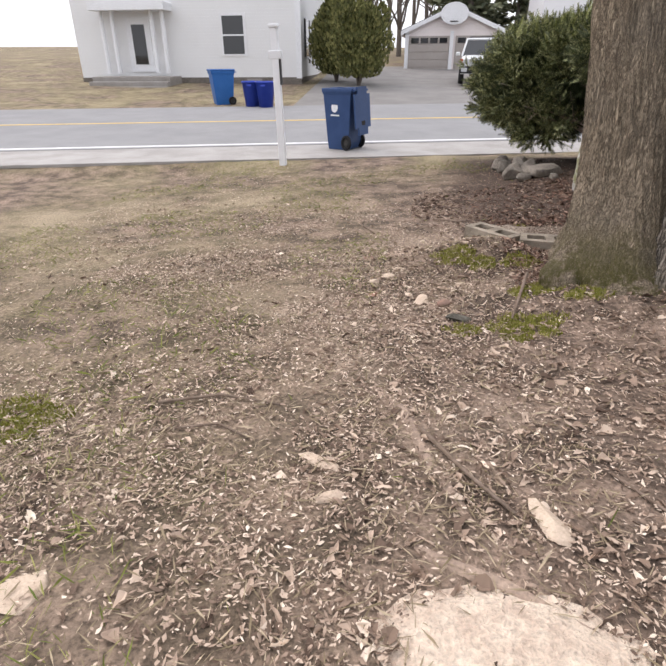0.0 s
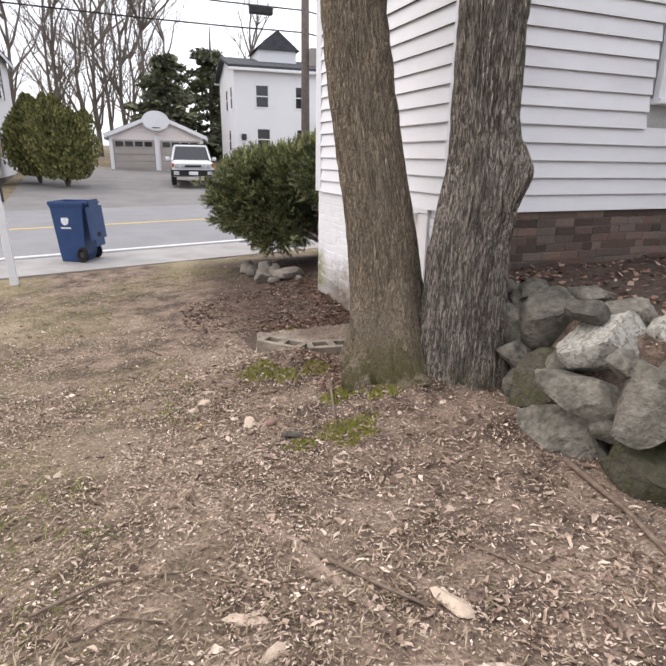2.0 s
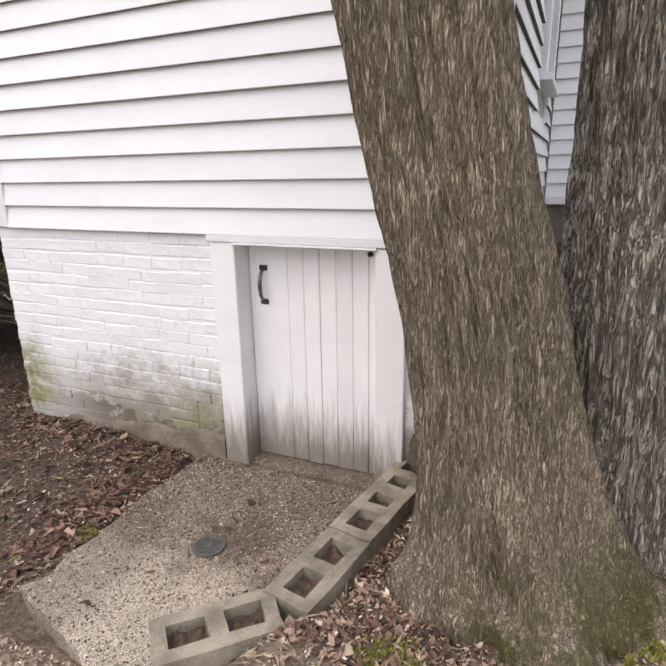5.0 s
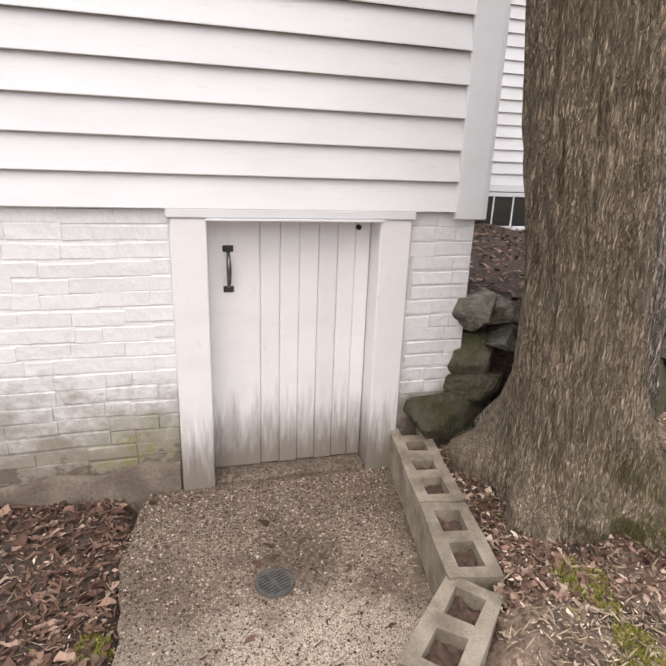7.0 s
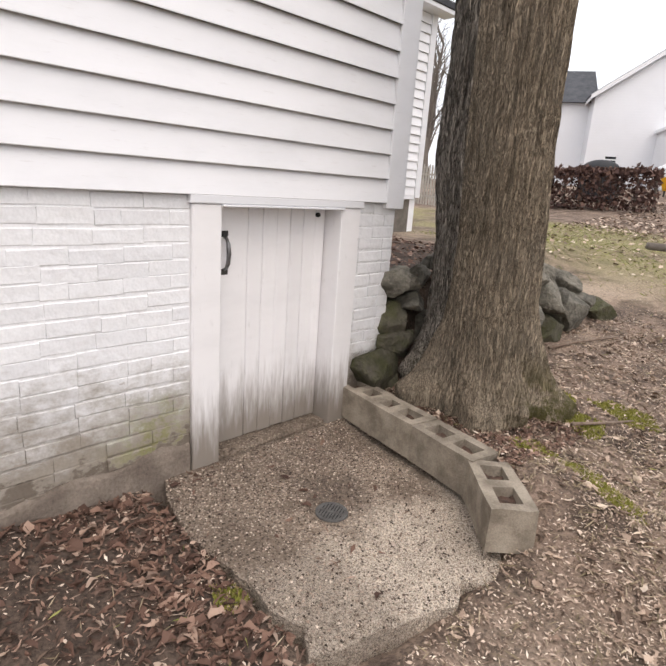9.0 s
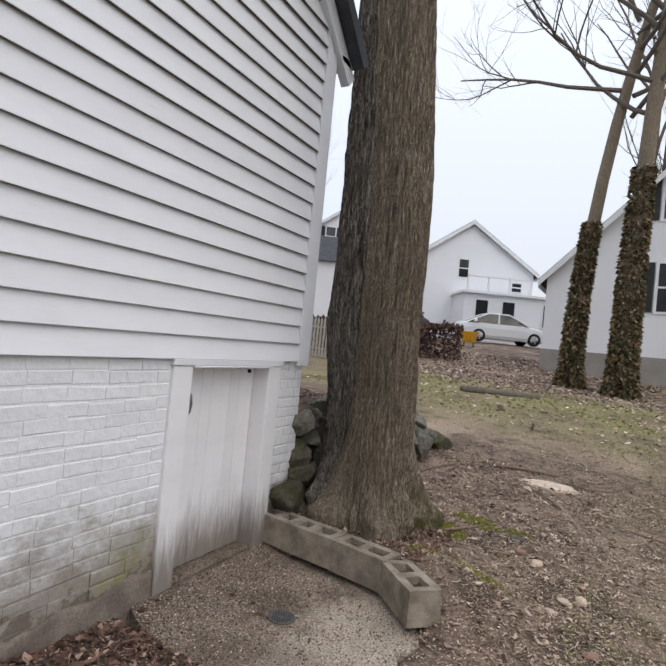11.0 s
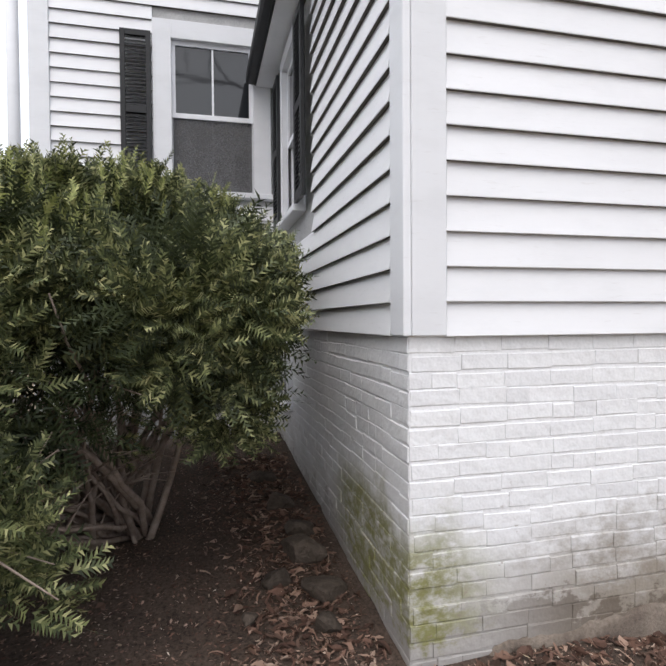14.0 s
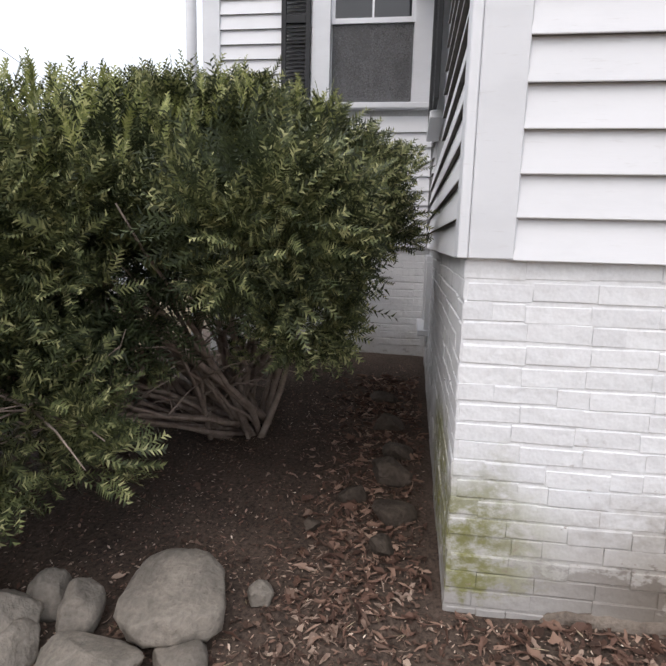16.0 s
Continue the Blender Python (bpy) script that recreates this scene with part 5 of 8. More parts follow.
# inner needles: a darker colour stands for the shade within the crown
M_YEWIN = island_leaf("shade_toned_needles", [(0.0, (0.022, 0.03, 0.014)), (1.0, (0.06, 0.075, 0.03))], 0.6)

M_STEM = varied("grey_tan_yew_bark", (0.40, 0.32, 0.27), (0.26, 0.20, 0.165), 20, 0.9, 0.4, 150)


def sprigs(rng, spots, needles=15, size=0.075):
    """Twig ends with flat rows of needles."""
    vs, fs = [], []
    for p, d in spots:
        d = (d + Vector((rng.uniform(-1, 1), rng.uniform(-1, 1), rng.uniform(-0.6, 0.9))) * 0.55).normalized()
        u = d.orthogonal().normalized()
        u.rotate(Matrix.Rotation(rng.uniform(0, 6.28), 3, d))
        ln = size * rng.uniform(1.2, 2.2)
        for j in range(needles):
            f = (j + 0.5) / needles
            s = 1 if j % 2 else -1
            b = p + d * ln * f
            t = b + (u * s + d * 0.7 + Vector((0, 0, rng.uniform(-0.15, 0.25)))).normalized() * size * (0.55 - 0.22 * f)
            w = d * 0.0075
            o = len(vs)
            vs += [b - w, t, b + w]
            fs.append((o, o + 1, o + 2))
    return vs, fs


def yew():
    rng = random.Random(5)
    t = thing("yew_bush", (3.95, 8.0, ground_z(3.95, 8.0)), "wide dark green yew bush with bare stems showing low down", "bush")
    blobs = [((2.72, 9.15, 0.84), (1.20, 1.12, 0.72)), ((4.05, 8.06, 1.32), (1.02, 1.02, 0.60)), ((3.35, 8.65, 1.04), (1.05, 1.05, 0.68)), ((4.6, 8.9, 1.0), (1.1, 1.0, 0.75)), ((3.4, 9.6, 0.85), (1.2, 0.9, 0.7)), ((2.40, 8.40, 0.40), (0.40, 0.46, 0.40)), ((3.25, 7.40, 0.86), (0.34, 0.22, 0.30)), ((2.95, 7.56, 1.20), (0.48, 0.42, 0.36))]
    spots = []
    while len(spots) < 31000:
        c, r = rng.choices(blobs, (30, 34, 28, 10, 10, 4.0, 2.2, 6.0))[0]
        d = Vector((rng.gauss(0, 1), rng.gauss(0, 1), rng.gauss(0, 1))).normalized()
        lump = 1 + 0.24 * noise.noise(d * 3.1 + Vector(c)) + 0.16 * noise.noise(d * 7.5 + Vector(c))
        f = lump * (1.03 - 0.45 * rng.random() ** 2)
        p = Vector((c[0] + d.x * r[0] * f, c[1] + d.y * r[1] * f, c[2] + d.z * r[2] * f))
        if p.y < 6.86 or p.z < 0.02 or p.z < ground_z(p.x, p.y) + 0.1:
            continue
        inside = any(sum(((p[i] - c2[i]) / (r2[i] * 0.62)) ** 2 for i in range(3)) < 1 for c2, r2 in blobs)
        if inside:
            continue
        if p.z < (1.10 if p.x > 2.7 and p.y < 8.5 else 0.92) and p.x > 2.05 and p.y < 9.0 and (c, r) not in blobs[5:] and rng.random() < 0.93:
            continue
        if noise.noise(p * 2.6) > 0.22 and rng.random() < 0.8:
            continue
        # a dark gap where old stems show through
        if math.hypot(p.y - 7.74 - 0.34 * (p.x - 3.1), p.z - 1.45) < 0.19 and p.x < 3.75:
            continue
        out_ = Vector((d.x, d.y, d.z + 0.35)).normalized()
        for _ in range(11):
            j = Vector((rng.gauss(0, 1), rng.gauss(0, 1), rng.gauss(0, 1)))
            spots.append((p - out_ * 0.05 + j * 0.026, (out_ + j * 0.42).normalized()))
    v, f = sprigs(rng, spots)
    mesh_ob("foliage", v, f, M_YEW, t, "dark green flat yew needles")
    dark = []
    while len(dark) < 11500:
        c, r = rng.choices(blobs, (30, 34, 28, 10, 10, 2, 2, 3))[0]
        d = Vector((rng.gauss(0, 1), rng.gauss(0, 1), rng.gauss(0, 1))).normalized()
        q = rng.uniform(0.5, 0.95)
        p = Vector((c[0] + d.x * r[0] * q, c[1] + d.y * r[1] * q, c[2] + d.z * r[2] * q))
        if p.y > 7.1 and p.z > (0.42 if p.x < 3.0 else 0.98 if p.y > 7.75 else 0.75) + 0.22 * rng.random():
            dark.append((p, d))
    # extra dark sprigs behind the low stems, as a shadowy backdrop
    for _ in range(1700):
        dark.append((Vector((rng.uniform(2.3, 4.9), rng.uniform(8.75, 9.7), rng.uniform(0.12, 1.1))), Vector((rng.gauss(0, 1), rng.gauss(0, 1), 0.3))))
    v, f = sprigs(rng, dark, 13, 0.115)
    mesh_ob("inner_foliage", v, f, M_YEWIN, t, "inner needles coloured dark for the shade inside the bush")
    # upright shoots on top
    sh = []
    for _ in range(420):
        c, r = rng.choice(blobs[:3])
        a, q = rng.uniform(0, 6.28), math.sqrt(rng.random())
        p = Vector((c[0] + math.cos(a) * r[0] * q * 0.9, c[1] + math.sin(a) * r[1] * q * 0.9, c[2] + r[2] * math.sqrt(max(0, 1 - q * q * 0.8)) * 0.97))
        if p.y < 6.95:
            continue
        for j in range(4):
            sh.append((p + Vector((0, 0, 0.045 * j)), Vector((rng.uniform(-0.3, 0.3), rng.uniform(-0.3, 0.3), 1.2))))
    v, f = sprigs(rng, sh, 12, 0.06)
    mesh_ob("shoot_tuft", v, f, M_YEWTIP, t, "pale green upright new shoots")
    # stems
    base = Vector((4.02, 8.0, ground_z(4.02, 8.0) - 0.05))
    for k in range(66):
        c, r = blobs[rng.choice((0, 0, 0, 1, 2, 2, 0, 1, 5, 0, 2))]
        goal = Vector((c[0] + rng.uniform(-0.85, 0.85) * r[0], c[1] + rng.uniform(-0.85, 0.6) * r[1], c[2] + rng.uniform(-0.75, 0.4) * r[2]))
        goal.y, goal.z = max(goal.y, 6.95), max(goal.z, 0.60)
        st = base + Vector((rng.uniform(-0.22, 0.22), rng.uniform(-0.2, 0.2), 0))
        m1 = st.lerp(goal, 0.35) + Vector((rng.uniform(-0.22, 0.22), rng.uniform(-0.22, 0.22), rng.uniform(-0.06, 0.10) if goal.z < 1.1 else 0.14))
        m2 = st.lerp(goal, 0.7) + Vector((rng.uniform(-0.2, 0.2), rng.uniform(-0.2, 0.2), rng.uniform(-0.12, 0.22)))
        pts = []
        for j in range(9):
            f = j / 8
            p = st * (1 - f) ** 3 + m1 * 3 * f * (1 - f) ** 2 + m2 * 3 * f * f * (1 - f) + goal * f ** 3
            pts.append(p + Vector((rng.uniform(-1, 1), rng.uniform(-1, 1), rng.uniform(-1, 1))) * 0.026)
        r0 = rng.uniform(0.014, 0.031)
        ps = [tube(pts, [r0 * (1 - 0.88 * j / 8) for j in range(9)], 6)]
        for _ in range(5):
            q = rng.randint(3, 7)
            d = Vector((rng.uniform(-1, 1), rng.uniform(-1, 1), rng.uniform(-0.3, 0.8))).normalized() * rng.uniform(0.2, 0.45)
            if (pts[q] + d).y > 6.9:
                ps.append(tube([pts[q], pts[q] + d * 0.5 + Vector((0, 0, 0.02)), pts[q] + d], [0.006, 0.004, 0.002], 4))
        v, f = gather(ps)
        mesh_ob("stem", v, f, M_STEM, t, "", True)


yew()


# ---- leaf litter, straw, grass ----
def clear_of_things(x, y):
    if x > 2.44 and y > 3.75 and y < 6.8:
        return False
    if 1.16 < x < 2.5 and 4.25 < y < 5.36:
        return False
    if math.hypot(x - 1.9, y - 3.5) < 0.36 or math.hypot(x - 2.25, y - 3.22) < 0.3:
        return False
    return road_s(x, y) < 10.0 and x < 5.8


def scatter(name, count, area, size, mat, label, seed, keep=None, tall=0.3, narrow=0.32, lift=0.004):
    """Loose dry leaves: bent slivers lying at odd angles on the ground."""
    rng = random.Random(seed)
    vs, fs = [], []
    x0, x1, y0, y1 = area
    tries = 0
    while len(fs) < count * 2 and tries < count * 12:
        tries += 1
        x, y = rng.uniform(x0, x1), rng.uniform(y0, y1)
        if not clear_of_things(x, y) or (keep and rng.random() > keep(x, y)):
            continue
        z = rough_ground(x, y) + lift + rng.random() * 0.006
        a, ln = rng.uniform(0, 6.28), size * rng.choice((0.5, 0.6, 0.7, 0.8, 1.0, 1.25))
        w = ln * narrow * rng.uniform(0.6, 1.5)
        d, s = Vector((math.cos(a), math.sin(a), rng.uniform(-tall, tall))), Vector((-math.sin(a), math.cos(a), rng.uniform(-tall, tall) * 1.6))
        c = Vector((x, y, z + ln * 0.10))
        up = Vector((0, 0, ln * rng.uniform(0.02, 0.22)))
        o = len(vs)
        e = [rng.uniform(0.55, 1.3) for _ in range(4)]
        vs += [c - d * ln / 2, c + s * w / 2 * e[0] + up * 0.3 - d * ln * 0.18, c + s * w / 2 * e[1] + up * 0.9 + d * ln * 0.16, c + d * ln / 2 * e[3] + up, c - s * w / 2 * e[2] + up * 0.5]
        fs += [(o, o + 1, o + 4), (o + 4, o + 1, o + 2, o + 3)]
    ob = mesh_ob(name, vs, fs, mat)
    tagged(ob, label, "leaf litter", kind="stuff")


def curled_leaves(name, count, area, size, mat, label, seed, keep=None, on=None):
    """Whole dry leaves: tapered blades folded along the midrib and curled end to end."""
    rng = random.Random(seed)
    vs, fs = [], []
    x0, x1, y0, y1 = area
    made = tries = 0
    while made < count and tries < count * 14:
        tries += 1
        x, y = rng.uniform(x0, x1), rng.uniform(y0, y1)
        if (not on and not clear_of_things(x, y)) or (keep and rng.random() > keep(x, y)):
            continue
        made += 1
        ln = size * rng.uniform(0.5, 1.35)
        w = ln * rng.choice((0.14, 0.18, 0.24, 0.34, 0.45, 0.6)) * rng.uniform(0.8, 1.2)
        fold, arc = rng.uniform(0.1, 1.2), rng.uniform(-1.6, 2.2)
        a = rng.uniform(0, 6.28)
        d, sd = Vector((math.cos(a), math.sin(a), rng.uniform(-0.3, 0.3))), Vector((-math.sin(a), math.cos(a), rng.uniform(-0.5, 0.5)))
        z = (on or rough_ground)(x, y) + 0.002 + rng.random() * 0.006
        bend = rng.uniform(-0.5, 0.5) * ln
        o = len(vs)
        for k, wk in enumerate((rng.uniform(0.1, 0.5), rng.uniform(0.5, 1.2), rng.uniform(0.6, 1.2), rng.uniform(0.3, 1.0), rng.uniform(0.04, 0.4))):
            u = k / 4 - 0.5
            mid = Vector((x, y, z)) + d * (ln * math.sin(u * arc) / arc if abs(arc) > 0.1 else ln * u) + sd * bend * u * u + Vector((0, 0, ln * (0.45 * abs(arc) * (u * u if arc > 0 else 0.25 - u * u))))
            for side in (-1, 0, 1):
                e = w * wk * 0.5 * rng.uniform(0.5, 1.45)
                crumple = Vector((rng.uniform(-1, 1), rng.uniform(-1, 1), rng.uniform(-0.4, 0.8))) * w * 0.13
                vs.append(mid + sd * (side * e * math.cos(fold)) + Vector((0, 0, abs(side) * e * math.sin(fold))) + crumple)
        for k in range(4):
            b0 = o + 3 * k
            fs += [(b0, b0 + 1, b0 + 4, b0 + 3), (b0 + 1, b0 + 2, b0 + 5, b0 + 4)]
    tagged(mesh_ob(name, vs, fs, mat), label, "leaf litter", kind="stuff")


def patchy(x, y):
    return min(1.0, max(0.14 + 0.3 * sstep(x, 0.2, 1.2), 0.5 + 1.5 * noise.noise((x * 0.9, y * 0.9, 5)) + 0.7 * noise.noise((x * 3, y * 3, 8)))) * (0.22 if x > 1.2 and y > 5.35 else 1.0)


def by_wall(x, y):
    k = math.exp(-max(0.0, 2.46 - x) / 0.22) * (1 if 5.2 < y < 6.7 else 0) + math.exp(-((x - 2.2) / 0.25) ** 2 - ((y - 5.5) / 0.16) ** 2)
    k += 0.8 * math.exp(-((y - 7.05) / 0.2) ** 2) * sstep(x, 2.2, 2.6) + math.exp(-((x - 1.75) / 0.3) ** 2 - ((y - 5.55) / 0.14) ** 2)
    k += 0.9 * math.exp(-((y - 5.50) / 0.11) ** 2) * sstep(x, 1.35, 1.6)
    return min(1.0, k + 0.06)


scatter("leaf_litter", 80000, (-1.7, 2.45, 0.3, 5.6), 0.018, M_LITTER, "small dry tan leaf scraps thick on the ground by the trees", 12, patchy, 0.3, 0.34)
scatter("leaf_litter", 75000, (-3.2, 2.6, -1.5, 9.6), 0.022, M_LITTER, "small dry tan leaf scraps strewn over the lawn", 1, patchy, 0.25, 0.30)
curled_leaves("leaf_litter", 5200, (-1.2, 2.4, 0.6, 4.6), 0.046, M_LITTER, "curled pale dry leaves lying thick near the trees", 13, lambda x, y: patchy(x, y) * (0.25 + 0.75 * sstep(x, 0.0, 1.4)))
curled_leaves("leaf_litter", 5000, (-2.6, 2.0, -0.5, 7.4), 0.040, M_LITTER, "curled pale dry leaves lying on the lawn", 2, patchy)
scatter("straw_thatch", 34000, (-3.2, 2.4, -1.5, 9.6), 0.06, M_STRAW, "dead straw-coloured grass lying flat on the lawn", 3, lambda x, y: patchy(x + 7, y) * (1 if x < 1.3 else 0.3), 0.22, 0.06)
curled_leaves("russet_leaves", 2100, (1.3, 5.2, 5.1, 7.5), 0.062, M_OAKLEAF, "damp russet leaves drifted against the cellar wall", 4, by_wall)
curled_leaves("bed_leaves", 2300, (0.7, 2.42, 5.38, 7.4), 0.045, M_BEDLEAF, "brown and tan dead leaves lying on the dark bed", 41, lambda x, y: min(1.0, 0.25 + 0.9 * max(0.0, noise.noise((x * 1.7, y * 1.7, 6)) + 0.25)))
curled_leaves("bed_leaves", 1100, (2.0, 5.2, 6.82, 8.0), 0.045, M_BEDLEAF, "brown and tan dead leaves lying beside the yew", 42, lambda x, y: min(1.0, 0.12 + math.exp(-((y - 7.1) / 0.28) ** 2) + 0.5 * sstep(x, 3.0, 2.3)))
scatter("leaf_litter", 3000, (1.2, 4.6, 5.5, 9.0), 0.017, M_LITTER, "thin pale dry scraps on the dark earth by the yew", 18, lambda x, y: max(0.05, 0.4 + 1.2 * noise.noise((x * 2.2, y * 2.2, 4))), 0.6, 0.3)
scatter("leaf_litter", 24000, (1.2, 5.6, 5.2, 10), 0.021, M_OAKLEAF, "small dry scraps on the dark earth by the yew", 6, lambda x, y: 0.6, 0.3, 0.35)
scatter("leaf_litter", 3600, (2.5, 5.7, 0.5, 3.75), 0.05, M_OAKLEAF, "brown leaves on the raised bed behind the stones", 7, None, 0.4, 0.5)
scatter("leaf_litter", 2600, (1.3, 2.45, 3.3, 4.2), 0.03, M_OAKLEAF, "brown leaves packed between the blocks and the trunks", 17, lambda x, y: 1.0 if y < 4.12 - 0.2 * (x - 1.8) else 0.0, 0.7, 0.42)
scatter("leaf_litter", 12000, (-2, 14, -14, -1.5), 0.10, M_LITTER, "dry leaves over the far yard and bank", 8, lambda x, y: 0.3 + 0.7 * sstep(y, -5, -7), 0.3, 0.45)
scatter("green_grass", 16000, (-3.4, 2.0, -1.5, 10.2), 0.06, M_GREEN, "thin green grass blades among the leaves", 9, lambda x, y: 1.0 if noise.noise((x * 0.8, y * 0.8, 21)) + 0.3 * noise.noise((x * 4, y * 4, 2)) > 0.06 and (x < 0.5 or y > 8.5) else 0.02, 0.9, 0.05)
scatter("green_grass", 9000, (-2, 14, -7, -0.5), 0.09, M_GREEN, "dull green grass of the far yard", 10, lambda x, y: 0.8 if noise.noise((x * 0.5, y * 0.5, 2)) > -0.1 else 0.2, 0.9, 0.06)


def on_slab(x, y, inset=0.02):
    inside = False
    for (ax, ay), (bx_, by_) in zip(SLAB_RIM, SLAB_RIM[1:] + SLAB_RIM[:1]):
        if (ay > y) != (by_ > y) and x < ax + (bx_ - ax) * (y - ay) / (by_ - ay):
            inside = not inside
    return inside and y > 4.36 - 0.19 * (x - 1.3) + inset and x < 2.44


def slab_grit():
    """Loose chips of stone and dirt lying on the slab, thicker by the door."""
    rng = random.Random(77)
    vs, fs = [], []
    while len(fs) < 9000 * 3:
        x, y = rng.uniform(1.06, 2.45), rng.uniform(4.05, 5.38)
        if not on_slab(x, y) or math.hypot(x - 1.826, y - 4.815) < 0.08 or rng.random() > 0.45 + 0.55 * sstep(x, 1.6, 2.3):
            continue
        r = 0.0022 + 0.0055 * rng.random() ** 2.5
        z, a, o = slab_top(x, y), rng.uniform(0, 6.28), len(vs)
        vs += [(x + r * math.cos(a + q) * rng.uniform(0.7, 1.4), y + r * math.sin(a + q) * rng.uniform(0.7, 1.4), z) for q in (0, 2.1, 4.2)] + [(x, y, z + r * rng.uniform(0.5, 1.1))]
        fs += [(o, o + 1, o + 3), (o + 1, o + 2, o + 3), (o + 2, o, o + 3)]
    tagged(mesh_ob("slab_grit", vs, fs, M_GRIT), "loose stone chips and dirt on the slab", "grit", kind="stuff")


slab_grit()
curled_leaves("slab_leaves", 70, (1.2, 2.42, 4.3, 5.34), 0.045, M_OAKLEAF, "few russet leaves blown on the slab", 43, lambda x, y: (0.08 + sstep(x, 2.2, 2.42) * (1.0 if y < 4.5 or y > 5.05 else 0.2)) if on_slab(x, y, 0.03) else 0.0, slab_top)


# ---- moss, roots, chips, sticks on the lawn ----
def moss_patch(x, y, r, seed):
    """A low cushion with a ragged rim."""
    rng = random.Random(seed)
    vs, fs = [], []
    for _ in range(int(3200 * r * r / 0.02)):
        a, q = rng.uniform(0, 6.28), rng.random() ** 0.5
        rr = r * q * (1 + 0.45 * noise.noise((math.cos(a) * 1.5 + seed, math.sin(a) * 1.5, 0)))
        px, py = x + math.cos(a) * rr, y + math.sin(a) * rr * 0.8
        if rng.random() < (q ** 3) * 0.9 or noise.noise((px * 22, py * 22, seed)) < -0.25:
            continue
        z = rough_ground(px, py)
        h, w, t = 0.012 + 0.012 * rng.random(), 0.005, rng.uniform(0, 6.28)
        o = len(vs)
        vs += [(px - w * math.cos(t), py - w * math.sin(t), z), (px + w * math.cos(t), py + w * math.sin(t), z), (px + rng.uniform(-0.008, 0.008), py + rng.uniform(-0.008, 0.008), z + h)]
        fs.append((o, o + 1, o + 2))
    ob = mesh_ob("moss_patch", vs, fs, M_MOSSLEAF)
    tagged(ob, "low bright green moss patch on the bare ground", "moss", kind="stuff")


M_MOSSLEAF = island_leaf("moss_tips", [(0.0, (0.15, 0.16, 0.03)), (0.5, (0.26, 0.26, 0.05)), (1.0, (0.40, 0.37, 0.11))], 0.95)
for k, (x, y, r) in enumerate(((1.25, 2.86, 0.20), (0.97, 3.95, 0.15), (0.95, 2.84, 0.10), (1.14, 3.82, 0.11), (1.40, 3.83, 0.13), (1.38, 3.30, 0.16), (1.62, 3.12, 0.12), (-0.9, 1.9, 0.22), (1.70, 5.43, 0.08))):
    moss_patch(x, y, r, 200 + k)
M_CHIP = varied("pale_split_wood", (0.62, 0.50, 0.39), (0.50, 0.39, 0.30), 12, 0.9, 0.4, 120)
M_ROOT = varied("worn_root_bark", (0.42, 0.315, 0.245), (0.27, 0.20, 0.155), 14, 0.9, 0.8, 70, None, 0.45)
M_SAW = varied("sawdust", (0.88, 0.74, 0.60), (0.68, 0.53, 0.42), 14, 1.0, 1.0, 70, None, 0.35, 0, 0, 0.02)
M_CLAY = varied("brick_bat", (0.33, 0.17, 0.12), (0.28, 0.19, 0.15), 14, 0.9, 0.4, 110)


def lying(name, pts, radii, mat, label, category):
    vs, fs = tube([(x, y, rough_ground(x, y) + h) for x, y, h in pts], radii, 7)
    return tagged(mesh_ob(name, vs, fs, mat, None, "", True), label, category)


lying("surface_root", [(0.50, 2.36, -0.03), (0.55, 2.23, -0.014), (0.66, 2.04, -0.016), (0.73, 1.80, -0.016), (0.845, 1.52, -0.016), (0.9, 1.36, -0.03)], [0.008, 0.026, 0.034, 0.028, 0.024, 0.006], M_ROOT, "worn pinkish tree root breaking the soil", "root")
lying("surface_root", [(0.62, 1.46, -0.02), (0.74, 1.36, -0.014), (0.92, 1.28, -0.016), (1.10, 1.16, -0.016), (1.25, 1.0, -0.02)], [0.008, 0.028, 0.034, 0.030, 0.008], M_ROOT, "worn pinkish tree root breaking the soil", "root")
for k, pts in enumerate(([(2.12, 2.06, 0.03), (2.08, 1.82, 0.025), (2.06, 1.62, 0.02), (1.98, 1.40, 0.03), (1.90, 1.16, 0.02)], [(1.36, 3.46, 0.06), (1.28, 3.2, 0.02), (1.20, 2.94, 0.015)], [(0.72, 1.92, 0.015), (0.86, 1.68, 0.02), (0.98, 1.52, 0.012)],
                         [(-0.35, 2.05, 0.02), (-0.1, 2.12, 0.02), (0.16, 2.06, 0.012)], [(-0.3, 1.86, 0.012), (-0.05, 1.92, 0.015), (0.1, 1.84, 0.01)], [(0.9, 5.75, 0.01), (1.1, 5.62, 0.02), (1.38, 5.56, 0.012)], [(1.9, 2.5, 0.012), (1.75, 2.32, 0.015), (1.62, 2.3, 0.01)],
                         [(0.3, 0.9, 0.012), (0.55, 0.98, 0.015), (0.8, 0.92, 0.01)], [(1.3, 4.92 - 3.2, 0.01), (1.42, 1.55, 0.012), (1.5, 1.42, 0.01)], [(0.35, 5.2, 0.01), (0.2, 5.5, 0.015), (0.22, 5.8, 0.01)])):
    r0 = (0.016, 0.010, 0.009, 0.007, 0.006, 0.006, 0.006, 0.006, 0.006, 0.007)[k]
    lying("fallen_stick", pts, [r0 * (1 - 0.5 * j / len(pts)) for j in range(len(pts))], M_TWIG, "bare brown stick lying on the ground", "stick")
